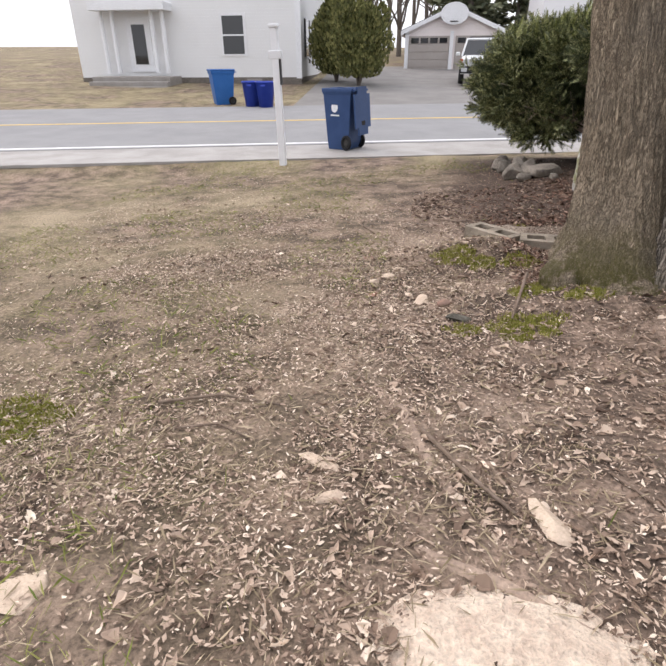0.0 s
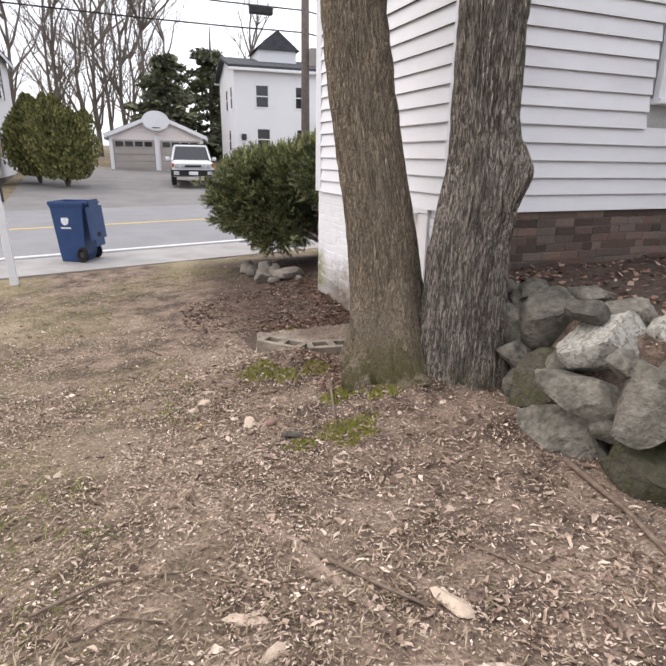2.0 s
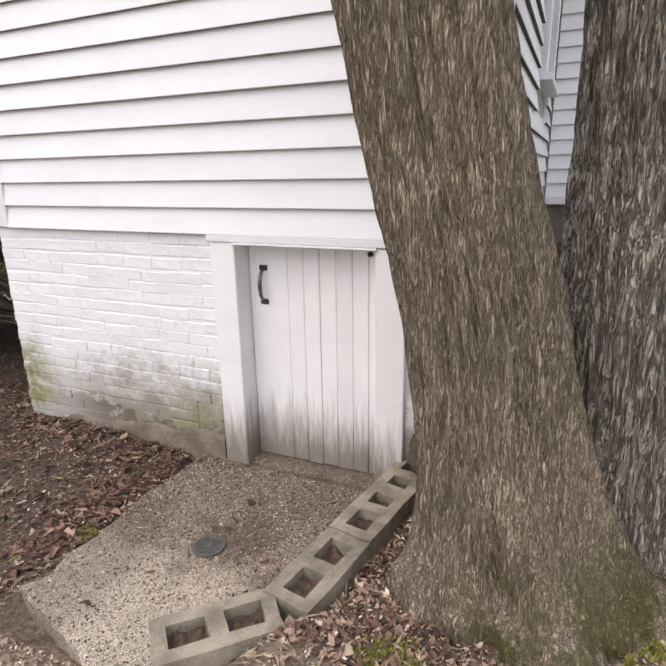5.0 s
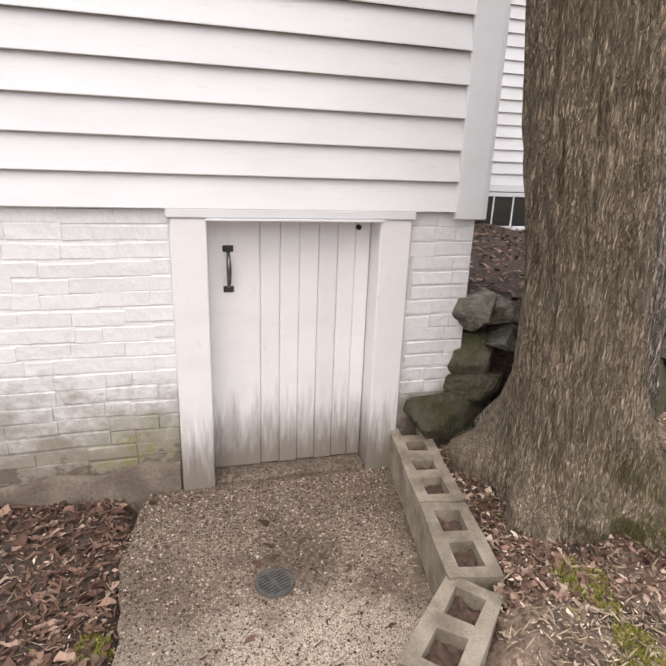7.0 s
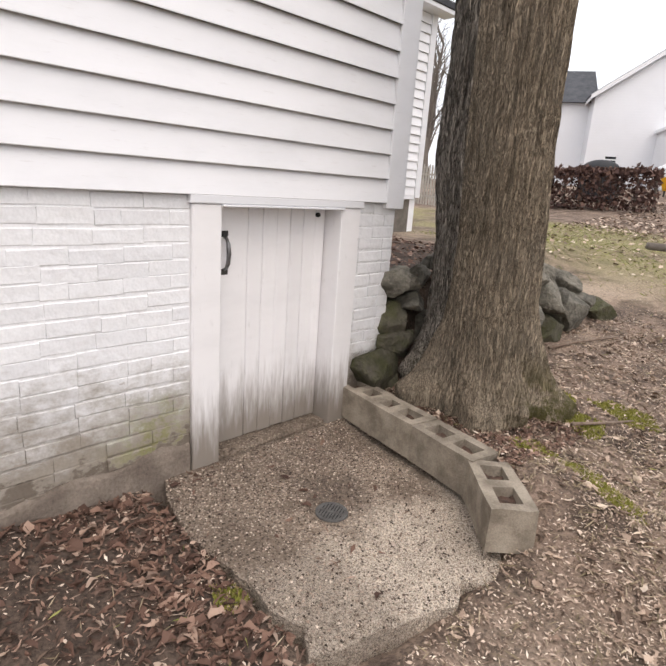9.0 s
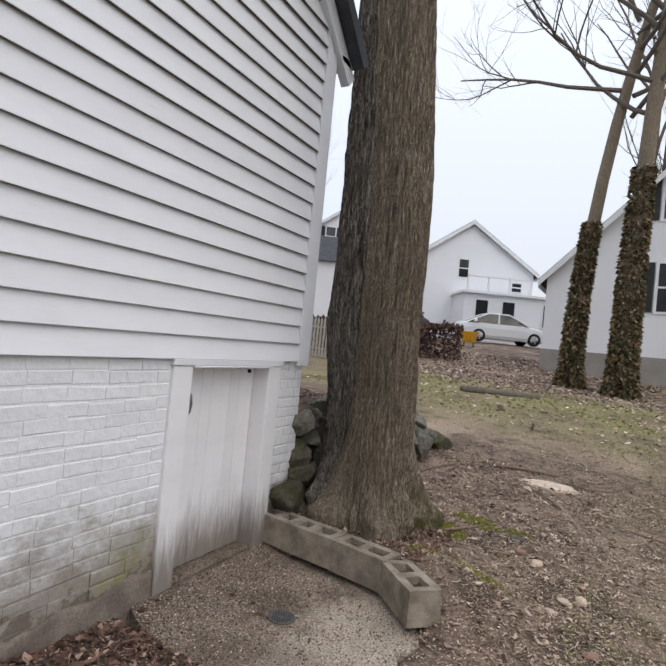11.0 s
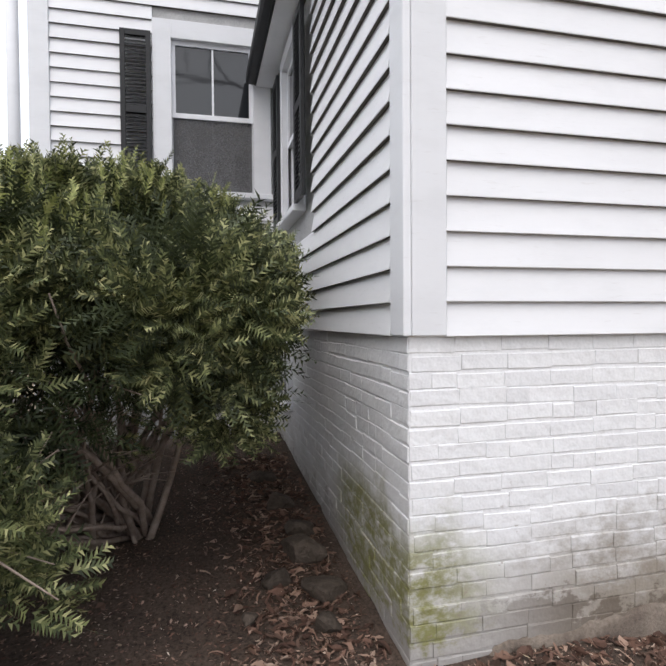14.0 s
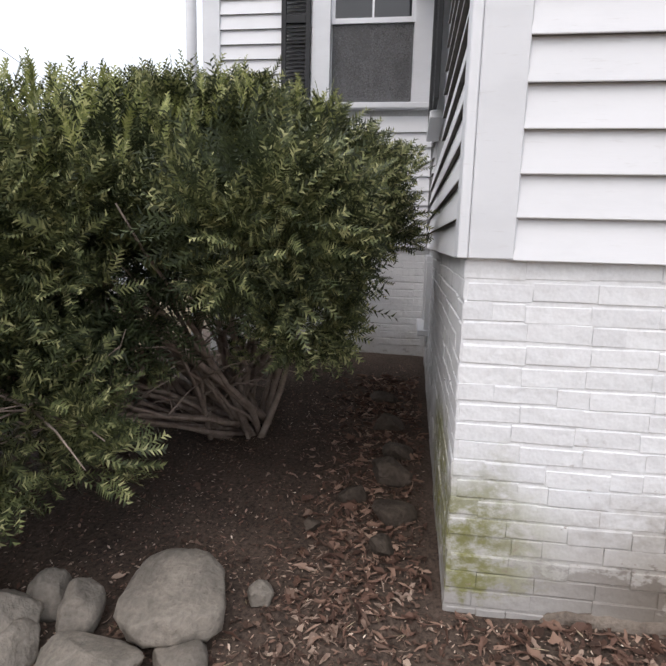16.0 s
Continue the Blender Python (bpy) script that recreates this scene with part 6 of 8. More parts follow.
for k, (x, y, a, b, c, r, mt, lab) in enumerate((
        (1.075, 1.48, 0.055, 0.115, 0.022, 25, M_CHIP, "pale split wood chip on the lawn"), (0.38, 1.73, 0.105, 0.03, 0.014, -25, M_CHIP, "long pale splinter of wood on the lawn"), (0.43, 1.57, 0.07, 0.035, 0.014, 30, M_CHIP, "pale wood chip on the lawn"),
        (0.75, 3.28, 0.055, 0.085, 0.035, 5, M_CHIP, "whitish broken stone on the lawn"), (0.45, 3.63, 0.045, 0.045, 0.03, 0, M_CHIP, "small whitish stone on the lawn"), (0.87, 3.2, 0.05, 0.045, 0.03, 40, M_CLAY, "reddish stone on the lawn"),
        (0.53, 3.72, 0.05, 0.06, 0.022, 60, M_CHIP, "flat pale stone on the lawn"), (0.36, 4.2, 0.05, 0.04, 0.02, 10, M_CLAY, "worn brick fragment in the soil"), (0.93, 2.97, 0.055, 0.10, 0.03, 80, M_ROCK, "half-buried flat grey stone"),
        (0.98, 3.55, 0.03, 0.025, 0.02, 0, M_CHIP, "small whitish stone on the lawn"), (-0.32, 1.12, 0.10, 0.09, 0.012, 15, M_CHIP, "pale flat piece of wood on the lawn"), (1.05, 4.05, 0.03, 0.025, 0.02, 0, M_CHIP, "small pale stone by the blocks"), (0.6, 3.9, 0.06, 0.04, 0.015, 0, M_CHIP, "pale wood chip on the lawn"), (0.45, 3.4, 0.05, 0.035, 0.015, 70, M_CLAY, "pinkish chip on the lawn"))):
    boulder("ground_chip", (x, y, rough_ground(x, y) + c * 0.35), (a, b, c), (0, 0, r), mt, 300 + k, lab, "chip", cuts=2)


def sawdust():
    vs, fs = [], []
    n, rings = 48, 10
    cx, cy = 0.90, 1.10
    for r in range(rings + 1):
        f = r / rings
        for k in range(n):
            a = 2 * math.pi * k / n
            rr = f * (1 + 0.22 * noise.noise((math.cos(a) * 2, math.sin(a) * 2, 4)))
            x, y = cx + 0.33 * rr * math.cos(a), cy + 0.20 * rr * math.sin(a)
            vs.append((x, y, rough_ground(x, y) + 0.035 * (1 - f ** 2) - 0.004 + 0.012 * (1 - f) * noise.noise((x * 20, y * 20, 0))))
    for r in range(rings):
        fs += [(r * n + j, r * n + (j + 1) % n, (r + 1) * n + (j + 1) % n, (r + 1) * n + j) for j in range(n)]
    tagged(mesh_ob("sawdust_pile", vs, fs, M_SAW, None, "", True), "low heap of pale pinkish sawdust on the lawn", "sawdust")


sawdust()


# ---- far building kit ----
def far_siding(name, base):
    m, n, l, b = node_mat(name, 0.6)
    g = n.new("ShaderNodeNewGeometry").outputs["Position"]
    w = n.new("ShaderNodeTexWave")
    w.wave_type, w.bands_direction, w.wave_profile = "BANDS", "Z", "SAW"
    w.inputs["Scale"].default_value = 2.4
    l.new(g, w.inputs["Vector"])
    a = noise_tex(n, l, g, 0.7, 4)
    l.new(mix_col(n, l, mapped(n, l, a.outputs["Fac"], 0.35, 0.7, 0, 0.5), base, tuple(c * 0.93 for c in base)), b.inputs["Base Color"])
    bump(n, l, b, w.outputs["Fac"], 0.35, 0.015)
    return m


M_FAR = far_siding("far_white_clapboard", (0.76, 0.77, 0.80))
M_FAR2 = far_siding("far_pale_clapboard", (0.72, 0.725, 0.73))
M_PINKISH = far_siding("garage_siding", (0.76, 0.70, 0.69))
M_GDOOR = varied("taupe_garage_door", (0.36, 0.325, 0.30), (0.39, 0.355, 0.33), 2, 0.6, 0.1, 40)
M_CONC = varied("pale_concrete", (0.33, 0.31, 0.29), (0.27, 0.25, 0.23), 2, 0.95, 0.3, 40)


def far_house(name, label, m, w, d, h, rise, windows, ridge="x", over=0.3, wall_mat=None, gables=True, base=0.0, category="house"):
    """A building in its own axes: x along the front, y back, z up. windows: (face, along, sill, width, height, shutters)."""
    t = new(name)
    t.matrix_basis = m
    tagged(t, label, category)
    wm = wall_mat or M_FAR

    def put(ob):
        ob.parent = t
        return ob

    if ridge == "x":
        v = [(0, 0, base), (w, 0, base), (w, d, base), (0, d, base), (0, 0, h), (w, 0, h), (w, d, h), (0, d, h), (0, d / 2, h + rise), (w, d / 2, h + rise)]
        f = [(0, 1, 5, 4), (2, 3, 7, 6), (1, 2, 6, 9, 5), (3, 0, 4, 8, 7), (3, 2, 1, 0)]
        rf = [[(-over, -over, h - over * 2 * rise / d), (w + over, -over, h - over * 2 * rise / d), (w + over, d / 2, h + rise), (-over, d / 2, h + rise)],
              [(-over, d + over, h - over * 2 * rise / d), (w + over, d + over, h - over * 2 * rise / d), (w + over, d / 2, h + rise), (-over, d / 2, h + rise)]]
    else:
        v = [(0, 0, base), (w, 0, base), (w, d, base), (0, d, base), (0, 0, h), (w, 0, h), (w, d, h), (0, d, h), (w / 2, 0, h + rise), (w / 2, d, h + rise)]
        f = [(0, 1, 5, 8, 4), (2, 3, 7, 9, 6), (1, 2, 6, 5), (3, 0, 4, 7), (3, 2, 1, 0)]
        rf = [[(-over, -over, h - over * 2 * rise / w), (-over, d + over, h - over * 2 * rise / w), (w / 2, d + over, h + rise), (w / 2, -over, h + rise)],
              [(w + over, -over, h - over * 2 * rise / w), (w + over, d + over, h - over * 2 * rise / w), (w / 2, d + over, h + rise), (w / 2, -over, h + rise)]]
    put(mesh_ob("wall", v, f, wm))
    for q in rf:
        vs = [(x, y, z + 0.02) for x, y, z in q] + [(x, y, z + 0.16) for x, y, z in q]
        fs = [(0, 1, 2, 3), (7, 6, 5, 4), (0, 4, 5, 1), (1, 5, 6, 2), (2, 6, 7, 3), (3, 7, 4, 0)]
        put(mesh_ob("roof", vs, fs, M_ROOF))
        vs = [(x, y, z - 0.14) for x, y, z in q[:2]] + [(x, y, z + 0.018) for x, y, z in q[:2]]
        sx = 0.03 if ridge != "x" else 0
        sy = 0.03 if ridge == "x" else 0
        vs += [(x + sx, y + sy, z) for x, y, z in vs]
        put(mesh_ob("fascia", vs, [(0, 1, 3, 2), (4, 6, 7, 5), (0, 4, 5, 1), (2, 3, 7, 6), (0, 2, 6, 4), (1, 5, 7, 3)], M_FARWHITE))
    if ridge != "x":
        for s in (0, 1):
            a, b = ((-over, h - over * 2 * rise / w) if s == 0 else (w + over, h - over * 2 * rise / w)), (w / 2, h + rise)
            vs = [(a[0], -over - 0.02, a[1] - 0.10), (a[0], -over - 0.02, a[1] + 0.13), (b[0], -over - 0.02, b[1] + 0.13), (b[0], -over - 0.02, b[1] - 0.10)]
            vs += [(x, y + 0.018, z) for x, y, z in vs]
            put(mesh_ob("rake_board", vs, [(0, 1, 2, 3), (7, 6, 5, 4), (0, 4, 5, 1), (1, 5, 6, 2), (2, 6, 7, 3), (3, 7, 4, 0)], M_FARWHITE))

    def on(face, u0, u1, z0, z1, o0, o1):
        if face == "front":
            return (u0, u1, -o1, -o0, z0, z1)
        if face == "left":
            return (-o1, -o0, u0, u1, z0, z1)
        return (w + o0, w + o1, u0, u1, z0, z1)

    for face, u, z, ww, hh, sh in windows:
        win = part("window", box_bm(*on(face, u - ww / 2 - 0.09, u + ww / 2 + 0.09, z - 0.08, z + hh + 0.10, -0.02, 0.035)), M_FARWHITE, None)
        put(win)
        pn = part("pane", box_bm(*on(face, u - ww / 2, u + ww / 2, z, z + hh, 0.02, 0.040)), M_GLASS, None)
        pn.parent = win
        rl = part("rail", box_bm(*on(face, u - ww / 2, u + ww / 2, z + hh / 2 - 0.03, z + hh / 2 + 0.03, 0.03, 0.055)), M_FARWHITE, None)
        rl.parent = win
        if sh:
            for a in (u - ww / 2 - 0.42, u + ww / 2 + 0.12):
                put(part("shutter", box_bm(*on(face, a, a + 0.30, z - 0.03, z + hh + 0.03, 0.0, 0.05)), M_SHUTTER, None))
    return t, put


def at_yaw(x, y, z, deg):
    return pose(x, y, z, 0, 0, deg)


# two-storey white house across the road
wh, put = far_house("white_house", "plain white two-storey clapboard house across the road", at_yaw(7.5, 35.6, 0.9, -4), 9.8, 7.5, 5.75, 0.9,
                    [("front", 1.7, 3.55, 0.72, 1.2, 0), ("front", 4.2, 3.55, 0.72, 1.2, 0), ("front", 1.75, 1.05, 0.75, 1.2, 0), ("front", 4.3, 1.05, 0.75, 1.2, 0), ("front", 8.6, 3.5, 0.6, 1.2, 0), ("front", 7.4, 1.0, 0.8, 1.1, 0),
                     ("left", 1.2, 3.5, 0.5, 1.2, 0), ("left", 3.4, 3.5, 0.6, 1.2, 0), ("left", 2.4, 1.0, 0.7, 1.2, 0)], "x", 0.35)
put(part("chimney", box_bm(6.6, 7.2, 2.6, 3.2, 6.0, 8.0), M_FARWHITE, None))
put(part("dormer", box_bm(1.9, 4.4, 2.2, 5.0, 5.9, 7.2), M_FAR, None))
dv = [(1.7, 2.0, 7.15), (4.6, 2.0, 7.15), (3.15, 2.0, 8.3), (1.7, 5.2, 7.15), (4.6, 5.2, 7.15), (3.15, 5.2, 8.3)]
put(mesh_ob("dormer_roof", dv, [(0, 1, 2), (5, 4, 3), (0, 3, 4, 1), (1, 4, 5, 2), (2, 5, 3, 0)], M_ROOF))
put(part("porch_roof", box_bm(5.3, 10.2, -1.9, 0.02, 2.6, 2.85), M_FARWHITE, None))
for x in (5.4, 7.6, 10.0):
    put(part("porch_column", box_bm(x - 0.08, x + 0.08, -1.8, -1.64, 0, 2.6), M_FARWHITE, None))
put(part("front_door", box_bm(8.6, 9.6, -0.06, 0.0, 0.2, 2.3), M_SHUTTER, None))
put(part("foundation", box_bm(-0.02, 9.82, -0.02, 7.52, -0.8, 0.35), M_CONC, None))
put(part("wall_lantern", box_bm(0.35, 0.65, -0.2, 0.0, 1.6, 1.95, 0.04), M_IRON, None))

# garage at the end of the drive
gar, put = far_house("garage", "two-bay garage with taupe doors and a white gable", at_yaw(0.12, 36.9, 0.32, -3.0), 5.5, 6.0, 2.30, 1.15, [], "y", 0.25, M_PINKISH, category="garage")
for x in (0.22, 2.92):
    dr = part("garage_door", box_bm(x, x + 2.36, -0.05, 0.0, 0.0, 2.05), M_GDOOR, None)
    put(dr)
    for k in range(4):
        p = part("panel", box_bm(x + 0.02, x + 2.34, -0.075, -0.05, 0.02 + 0.40 * k, 0.39 + 0.40 * k, 0.012), M_GDOOR, None)
        p.parent = dr
    for k in range(4):
        p = part("pane", box_bm(x + 0.14 + 0.55 * k, x + 0.58 + 0.55 * k, -0.085, -0.05, 1.68, 1.95), M_GLASS, None)
        p.parent = dr
for x in (0.0, 2.6, 5.3):
    put(part("post_trim", box_bm(x, x + 0.2, -0.09, 0.0, 0.0, 2.3), M_FARWHITE, None))
bm = bmesh.new()
bmesh.ops.create_cone(bm, cap_ends=True, segments=28, radius1=0.78, radius2=0.78, depth=0.05, matrix=Matrix.Translation((2.75, -0.4, 3.15)) @ Matrix.Rotation(radians(90), 4, "X") @ Matrix.Diagonal((1.0, 0.72, 1, 1)))
bb = put(part("backboard", bm, M_FARWHITE, None, "fan-shaped white basketball backboard"))
hp = mesh_ob("hoop", *tube([(2.75 + 0.23 * math.cos(a), -0.68 + 0.23 * math.sin(a), 2.75) for a in [k * math.pi / 6 for k in range(13)]], [0.02] * 13, 5), M_IRON)
hp.parent = bb
br = part("bracket", box_bm(2.70, 2.80, -0.38, 0.02, 2.95, 3.05), M_IRON, None)
br.parent = bb

# the house opposite with steps
lh, put = far_house("clapboard_house", "white clapboard house with stone front steps across the road", at_yaw(-14.75, 26.7, -0.1, 1.5), 10.4, 9.5, 6.2, 2.6,
                    [("front", 7.4, 1.5, 0.95, 1.5, 0), ("front", 7.4, 4.2, 0.9, 1.4, 0), ("front", 4.2, 4.2, 0.9, 1.4, 0), ("right", 2.0, 1.4, 0.8, 1.5, 1), ("right", 2.0, 4.1, 0.8, 1.4, 1), ("right", 5.5, 1.4, 0.8, 1.5, 1), ("right", 5.5, 4.1, 0.8, 1.4, 1)], "y", 0.3, M_FAR2)
put(part("foundation", box_bm(-0.02, 10.42, -0.02, 9.5, -0.6, 0.55), M_MORTAR, None))
put(part("corner_board", box_bm(10.2, 10.45, -0.06, 0.0, 0.5, 6.1), M_FARWHITE, None))
dr = put(part("front_door", box_bm(2.5, 3.6, -0.08, 0.0, 0.8, 3.0), M_FARWHITE, None))
p = part("pane", box_bm(2.75, 3.35, -0.1, -0.05, 1.1, 2.7), M_GLASS, None)
p.parent = dr
for x in (1.6, 2.1, 3.9, 4.4):
    put(part("porch_column", cyl_bm((x, -0.5, 0.75), (x, -0.5, 3.2), 0.10, 0.09, 14), M_FARWHITE, None))
put(part("porch_roof", box_bm(1.3, 4.7, -1.0, 0.0, 3.2, 3.5), M_FARWHITE, None))
for k in range(4):
    put(part("step", box_bm(1.2, 4.8, -1.1 - 0.36 * (4 - k), -1.1 - 0.36 * (3 - k) if k < 3 else 0.0, -0.5, 0.05 + 0.19 * k, 0.02), M_CONC, None))
put(part("lattice_vent", box_bm(7.9, 8.6, -0.06, 0.0, 0.1, 0.5), M_CONC, None))


# ---- road side things ----
def wheelie_bin(name, m, mat, label, open_lid=True):
    t = new(name)
    t.matrix_basis = m
    tagged(t, label, "trash bin", "wheeled bins at the road")
    v = []
    for z, hw, x0, x1 in ((0.0, 0.235, -0.26, 0.24), (0.12, 0.245, -0.28, 0.30), (0.92, 0.29, -0.36, 0.37), (0.98, 0.31, -0.39, 0.40), (1.03, 0.31, -0.39, 0.40)):
        v += [(x0, -hw, z), (x1, -hw, z), (x1, hw, z), (x0, hw, z)]
    f = [(4 * k + j, 4 * k + (j + 1) % 4, 4 * k + 4 + (j + 1) % 4, 4 * k + 4 + j) for k in range(4) for j in range(4)] + [(3, 2, 1, 0)]
    iv = [(x * 0.93, y * 0.93, z if z > 0.9 else z + 0.05) for x, y, z in v[-4:]] + [(x * 0.9, y * 0.9, 0.05) for x, y, z in v[:4]]
    o = len(v)
    v += iv
    f += [(16 + j, 16 + (j + 1) % 4, o + (j + 1) % 4, o + j) for j in range(4)] + [(o + j, o + (j + 1) % 4, o + 4 + (j + 1) % 4, o + 4 + j) for j in range(4)] + [(o + 4, o + 5, o + 6, o + 7)]
    body = mesh_ob("body", v, f, mat)
    bv = body.modifiers.new("soft", "BEVEL")
    bv.width, bv.segments, bv.limit_method = 0.018, 2, "ANGLE"
    body.parent = t
    if open_lid:
        bm = box_bm(-0.30, 0.30, -0.40, 0.40, -0.02, 0.02, 0.0)
        bmesh.ops.bevel(bm, geom=[e for e in bm.edges if abs(e.verts[0].co.z - e.verts[1].co.z) > 0.01], offset=0.12, segments=4, affect="EDGES")
        bmesh.ops.transform(bm, matrix=Matrix.Translation((0.49, 0, 0.66)) @ Matrix.Rotation(radians(84), 4, "Y") @ Matrix.Rotation(radians(90), 4, "Z"), verts=bm.verts)
        lid = part("lid", bm, mat, None, "open lid hanging down at the back")
        bm = box_bm(0.515, 0.535, -0.08, 0.08, 0.36, 0.50, 0.01)
        g = part("lid_grip", bm, M_RUBBER, None)
        g.parent = lid
    else:
        lid = part("lid", box_bm(-0.42, 0.42, -0.32, 0.32, 1.03, 1.09, 0.025), mat, None)
    lid.parent = t
    h = part("handle", cyl_bm((0.44, -0.27, 1.0), (0.44, 0.27, 1.0), 0.018, 0.018, 10), mat, None)
    h.parent = t
    ax = part("axle", cyl_bm((0.26, -0.26, 0.13), (0.26, 0.26, 0.13), 0.012, 0.012, 8), M_IRON, None)
    ax.parent = t
    for s in (-1, 1):
        wv, wf = [], []
        for k in range(20):
            a = 2 * math.pi * k / 20
            for rr, yy in ((0.075, -0.022), (0.115, -0.026), (0.13, -0.015), (0.13, 0.015), (0.115, 0.026), (0.075, 0.022)):
                wv.append((0.26 + rr * math.cos(a), s * 0.29 + yy, 0.13 + rr * math.sin(a)))
        wf = [(6 * k + j, 6 * k + (j + 1) % 6, 6 * ((k + 1) % 20) + (j + 1) % 6, 6 * ((k + 1) % 20) + j) for k in range(20) for j in range(6)]
        wh_ = mesh_ob("wheel", wv, wf, M_RUBBER, None, "", True)
        wh_.parent = t
        hb = part("rim", cyl_bm((0.26, s * 0.275, 0.13), (0.26, s * 0.305, 0.13), 0.076, 0.06, 16), M_IRON, None)
        hb.parent = wh_
    if open_lid:
        bm = bmesh.new()
        bmesh.ops.create_cone(bm, cap_ends=True, segments=24, radius1=0.085, radius2=0.085, depth=0.006, matrix=Matrix.Translation((-0.06, -0.281, 0.72)) @ Matrix.Rotation(radians(86), 4, "X"))
        e = part("emblem", bm, M_FARWHITE, None, "round white printed emblem")
        e.parent = t
        e = part("print_bar", box_bm(-0.17, 0.06, -0.277, -0.268, 0.575, 0.60), M_FARWHITE, None, "white line of unreadable print")
        e.parent = t
    return t


wheelie_bin("wheeled_bin", pose(-0.62, 11.25, ground_z(-0.62, 11.25) + 0.022, 0, 0, -24) @ Matrix.Diagonal((0.80, 0.95, 1.04, 1)), M_BINBLUE, "dark blue wheeled bin with its lid hanging open")
wheelie_bin("wheeled_bin", pose(-5.7, 19.6, -0.20, 0, 0, 30), M_BINLIGHT, "blue wheeled bin with its lid shut", False)


def tote(m):
    t = new("recycling_tote")
    t.matrix_basis = m
    tagged(t, "open royal blue plastic recycling tub", "tub", "recycling tubs across the road")
    v, f = [], []
    n = 20
    prof = ((0.0, 0.0), (0.22, 0.0), (0.30, 0.72), (0.325, 0.72), (0.325, 0.77), (0.29, 0.77), (0.21, 0.03), (0.0, 0.03))
    for r, z in prof:
        for k in range(n):
            a = 2 * math.pi * k / n
            v.append((r * math.cos(a), r * math.sin(a), z))
    for q in range(len(prof) - 1):
        f += [(q * n + k, q * n + (k + 1) % n, (q + 1) * n + (k + 1) % n, (q + 1) * n + k) for k in range(n)]
    b = mesh_ob("tub", v, f, M_BINBRIGHT, None, "", True)
    b.parent = t
    g = part("grip", box_bm(-0.08, 0.08, -0.34, -0.30, 0.62, 0.68, 0.01), M_BINBRIGHT, None)
    g.parent = t


tote(pose(-4.5, 18.95, -0.22))
tote(pose(-4.0, 18.75, -0.22))


def sign_post():
    t = thing("white_post", (-1.47, 9.6, ground_z(-1.47, 9.6)), "white painted wooden post leaning by the roadside", "post")
    z = ground_z(-1.47, 9.6)
    lean = Matrix.Translation((-1.47, 9.6, z)) @ Matrix.Rotation(radians(-1.6), 4, "Y")
    part("shaft", box_bm(-0.055, 0.055, -0.055, 0.055, -0.15, 2.05, 0.006, lean), M_TRIM, t)
    part("cap", box_bm(-0.075, 0.075, -0.075, 0.075, 2.05, 2.10, 0.01, lean), M_TRIM, t)
    part("bracket", box_bm(-0.10, 0.10, -0.065, 0.065, 1.62, 1.74, 0.008, lean), M_TRIM, t)
    part("number_plate", box_bm(0.056, 0.075, -0.05, 0.05, 1.25, 1.62, 0.003, lean), M_SHUTTER, t, "dark narrow plate on the post")


sign_post()


def utility_pole():
    t = thing("utility_pole", (6.95, 20.5, -0.1), "grey wooden utility pole with transformer box and wires", "pole")
    part("shaft", cyl_bm((6.95, 20.5, -0.4), (7.1, 21.0, 10.5), 0.17, 0.12, 14), M_DARKTWIG, t, "", True)
    part("cross_arm", box_bm(5.9, 8.2, 20.85, 20.97, 9.4, 9.52), M_DARKTWIG, t)
    part("meter_box", box_bm(7.1, 7.35, 20.35, 20.6, 4.6, 5.2, 0.02), M_CONC, t)
    part("splice_case", box_bm(4.9, 5.7, 20.2, 20.4, 6.05, 6.3, 0.03), M_SHUTTER, t)
    part("splice_case", box_bm(8.6, 9.6, 21.2, 21.4, 5.95, 6.15, 0.03), M_SHUTTER, t)
    for x in (6.1, 7.0, 8.0):
        part("insulator", cyl_bm((x, 20.9, 9.52), (x, 20.9, 9.68), 0.04, 0.03, 8), M_CONC, t)


utility_pole()


def wires():
    for k, (z, dy) in enumerate(((9.65, 0.0), (8.1, 0.0), (7.45, 0.05), (6.45, 0.0), (6.9, 0.02), (5.75, 0.0))):
        for s in (-1, 1):
            pts = []
            for j in range(13):
                f = j / 12
                x = 7.05 + s * 36 * f
                pts.append((x, 20.85 + dy + SLOPE * (x - 7.05), z - 2.6 * f * (1 - f) + 0.4 * f * s * 0))
            v, f_ = tube(pts, [0.022 if k > 1 else 0.014] * 13, 5)
            o = mesh_ob("overhead_wire", v, f_, M_RUBBER)
            tagged(o, "black overhead utility wire along the road", "wire", "overhead wires")
    v, f_ = tube([(7.05, 20.85, 8.4), (3.5, 16, 7.6), (-1, 9.5, 7.2)], [0.012] * 3, 5)
    tagged(mesh_ob("overhead_wire", v, f_, M_RUBBER), "thin service wire reaching over the lawn", "wire", "overhead wires")


wires()


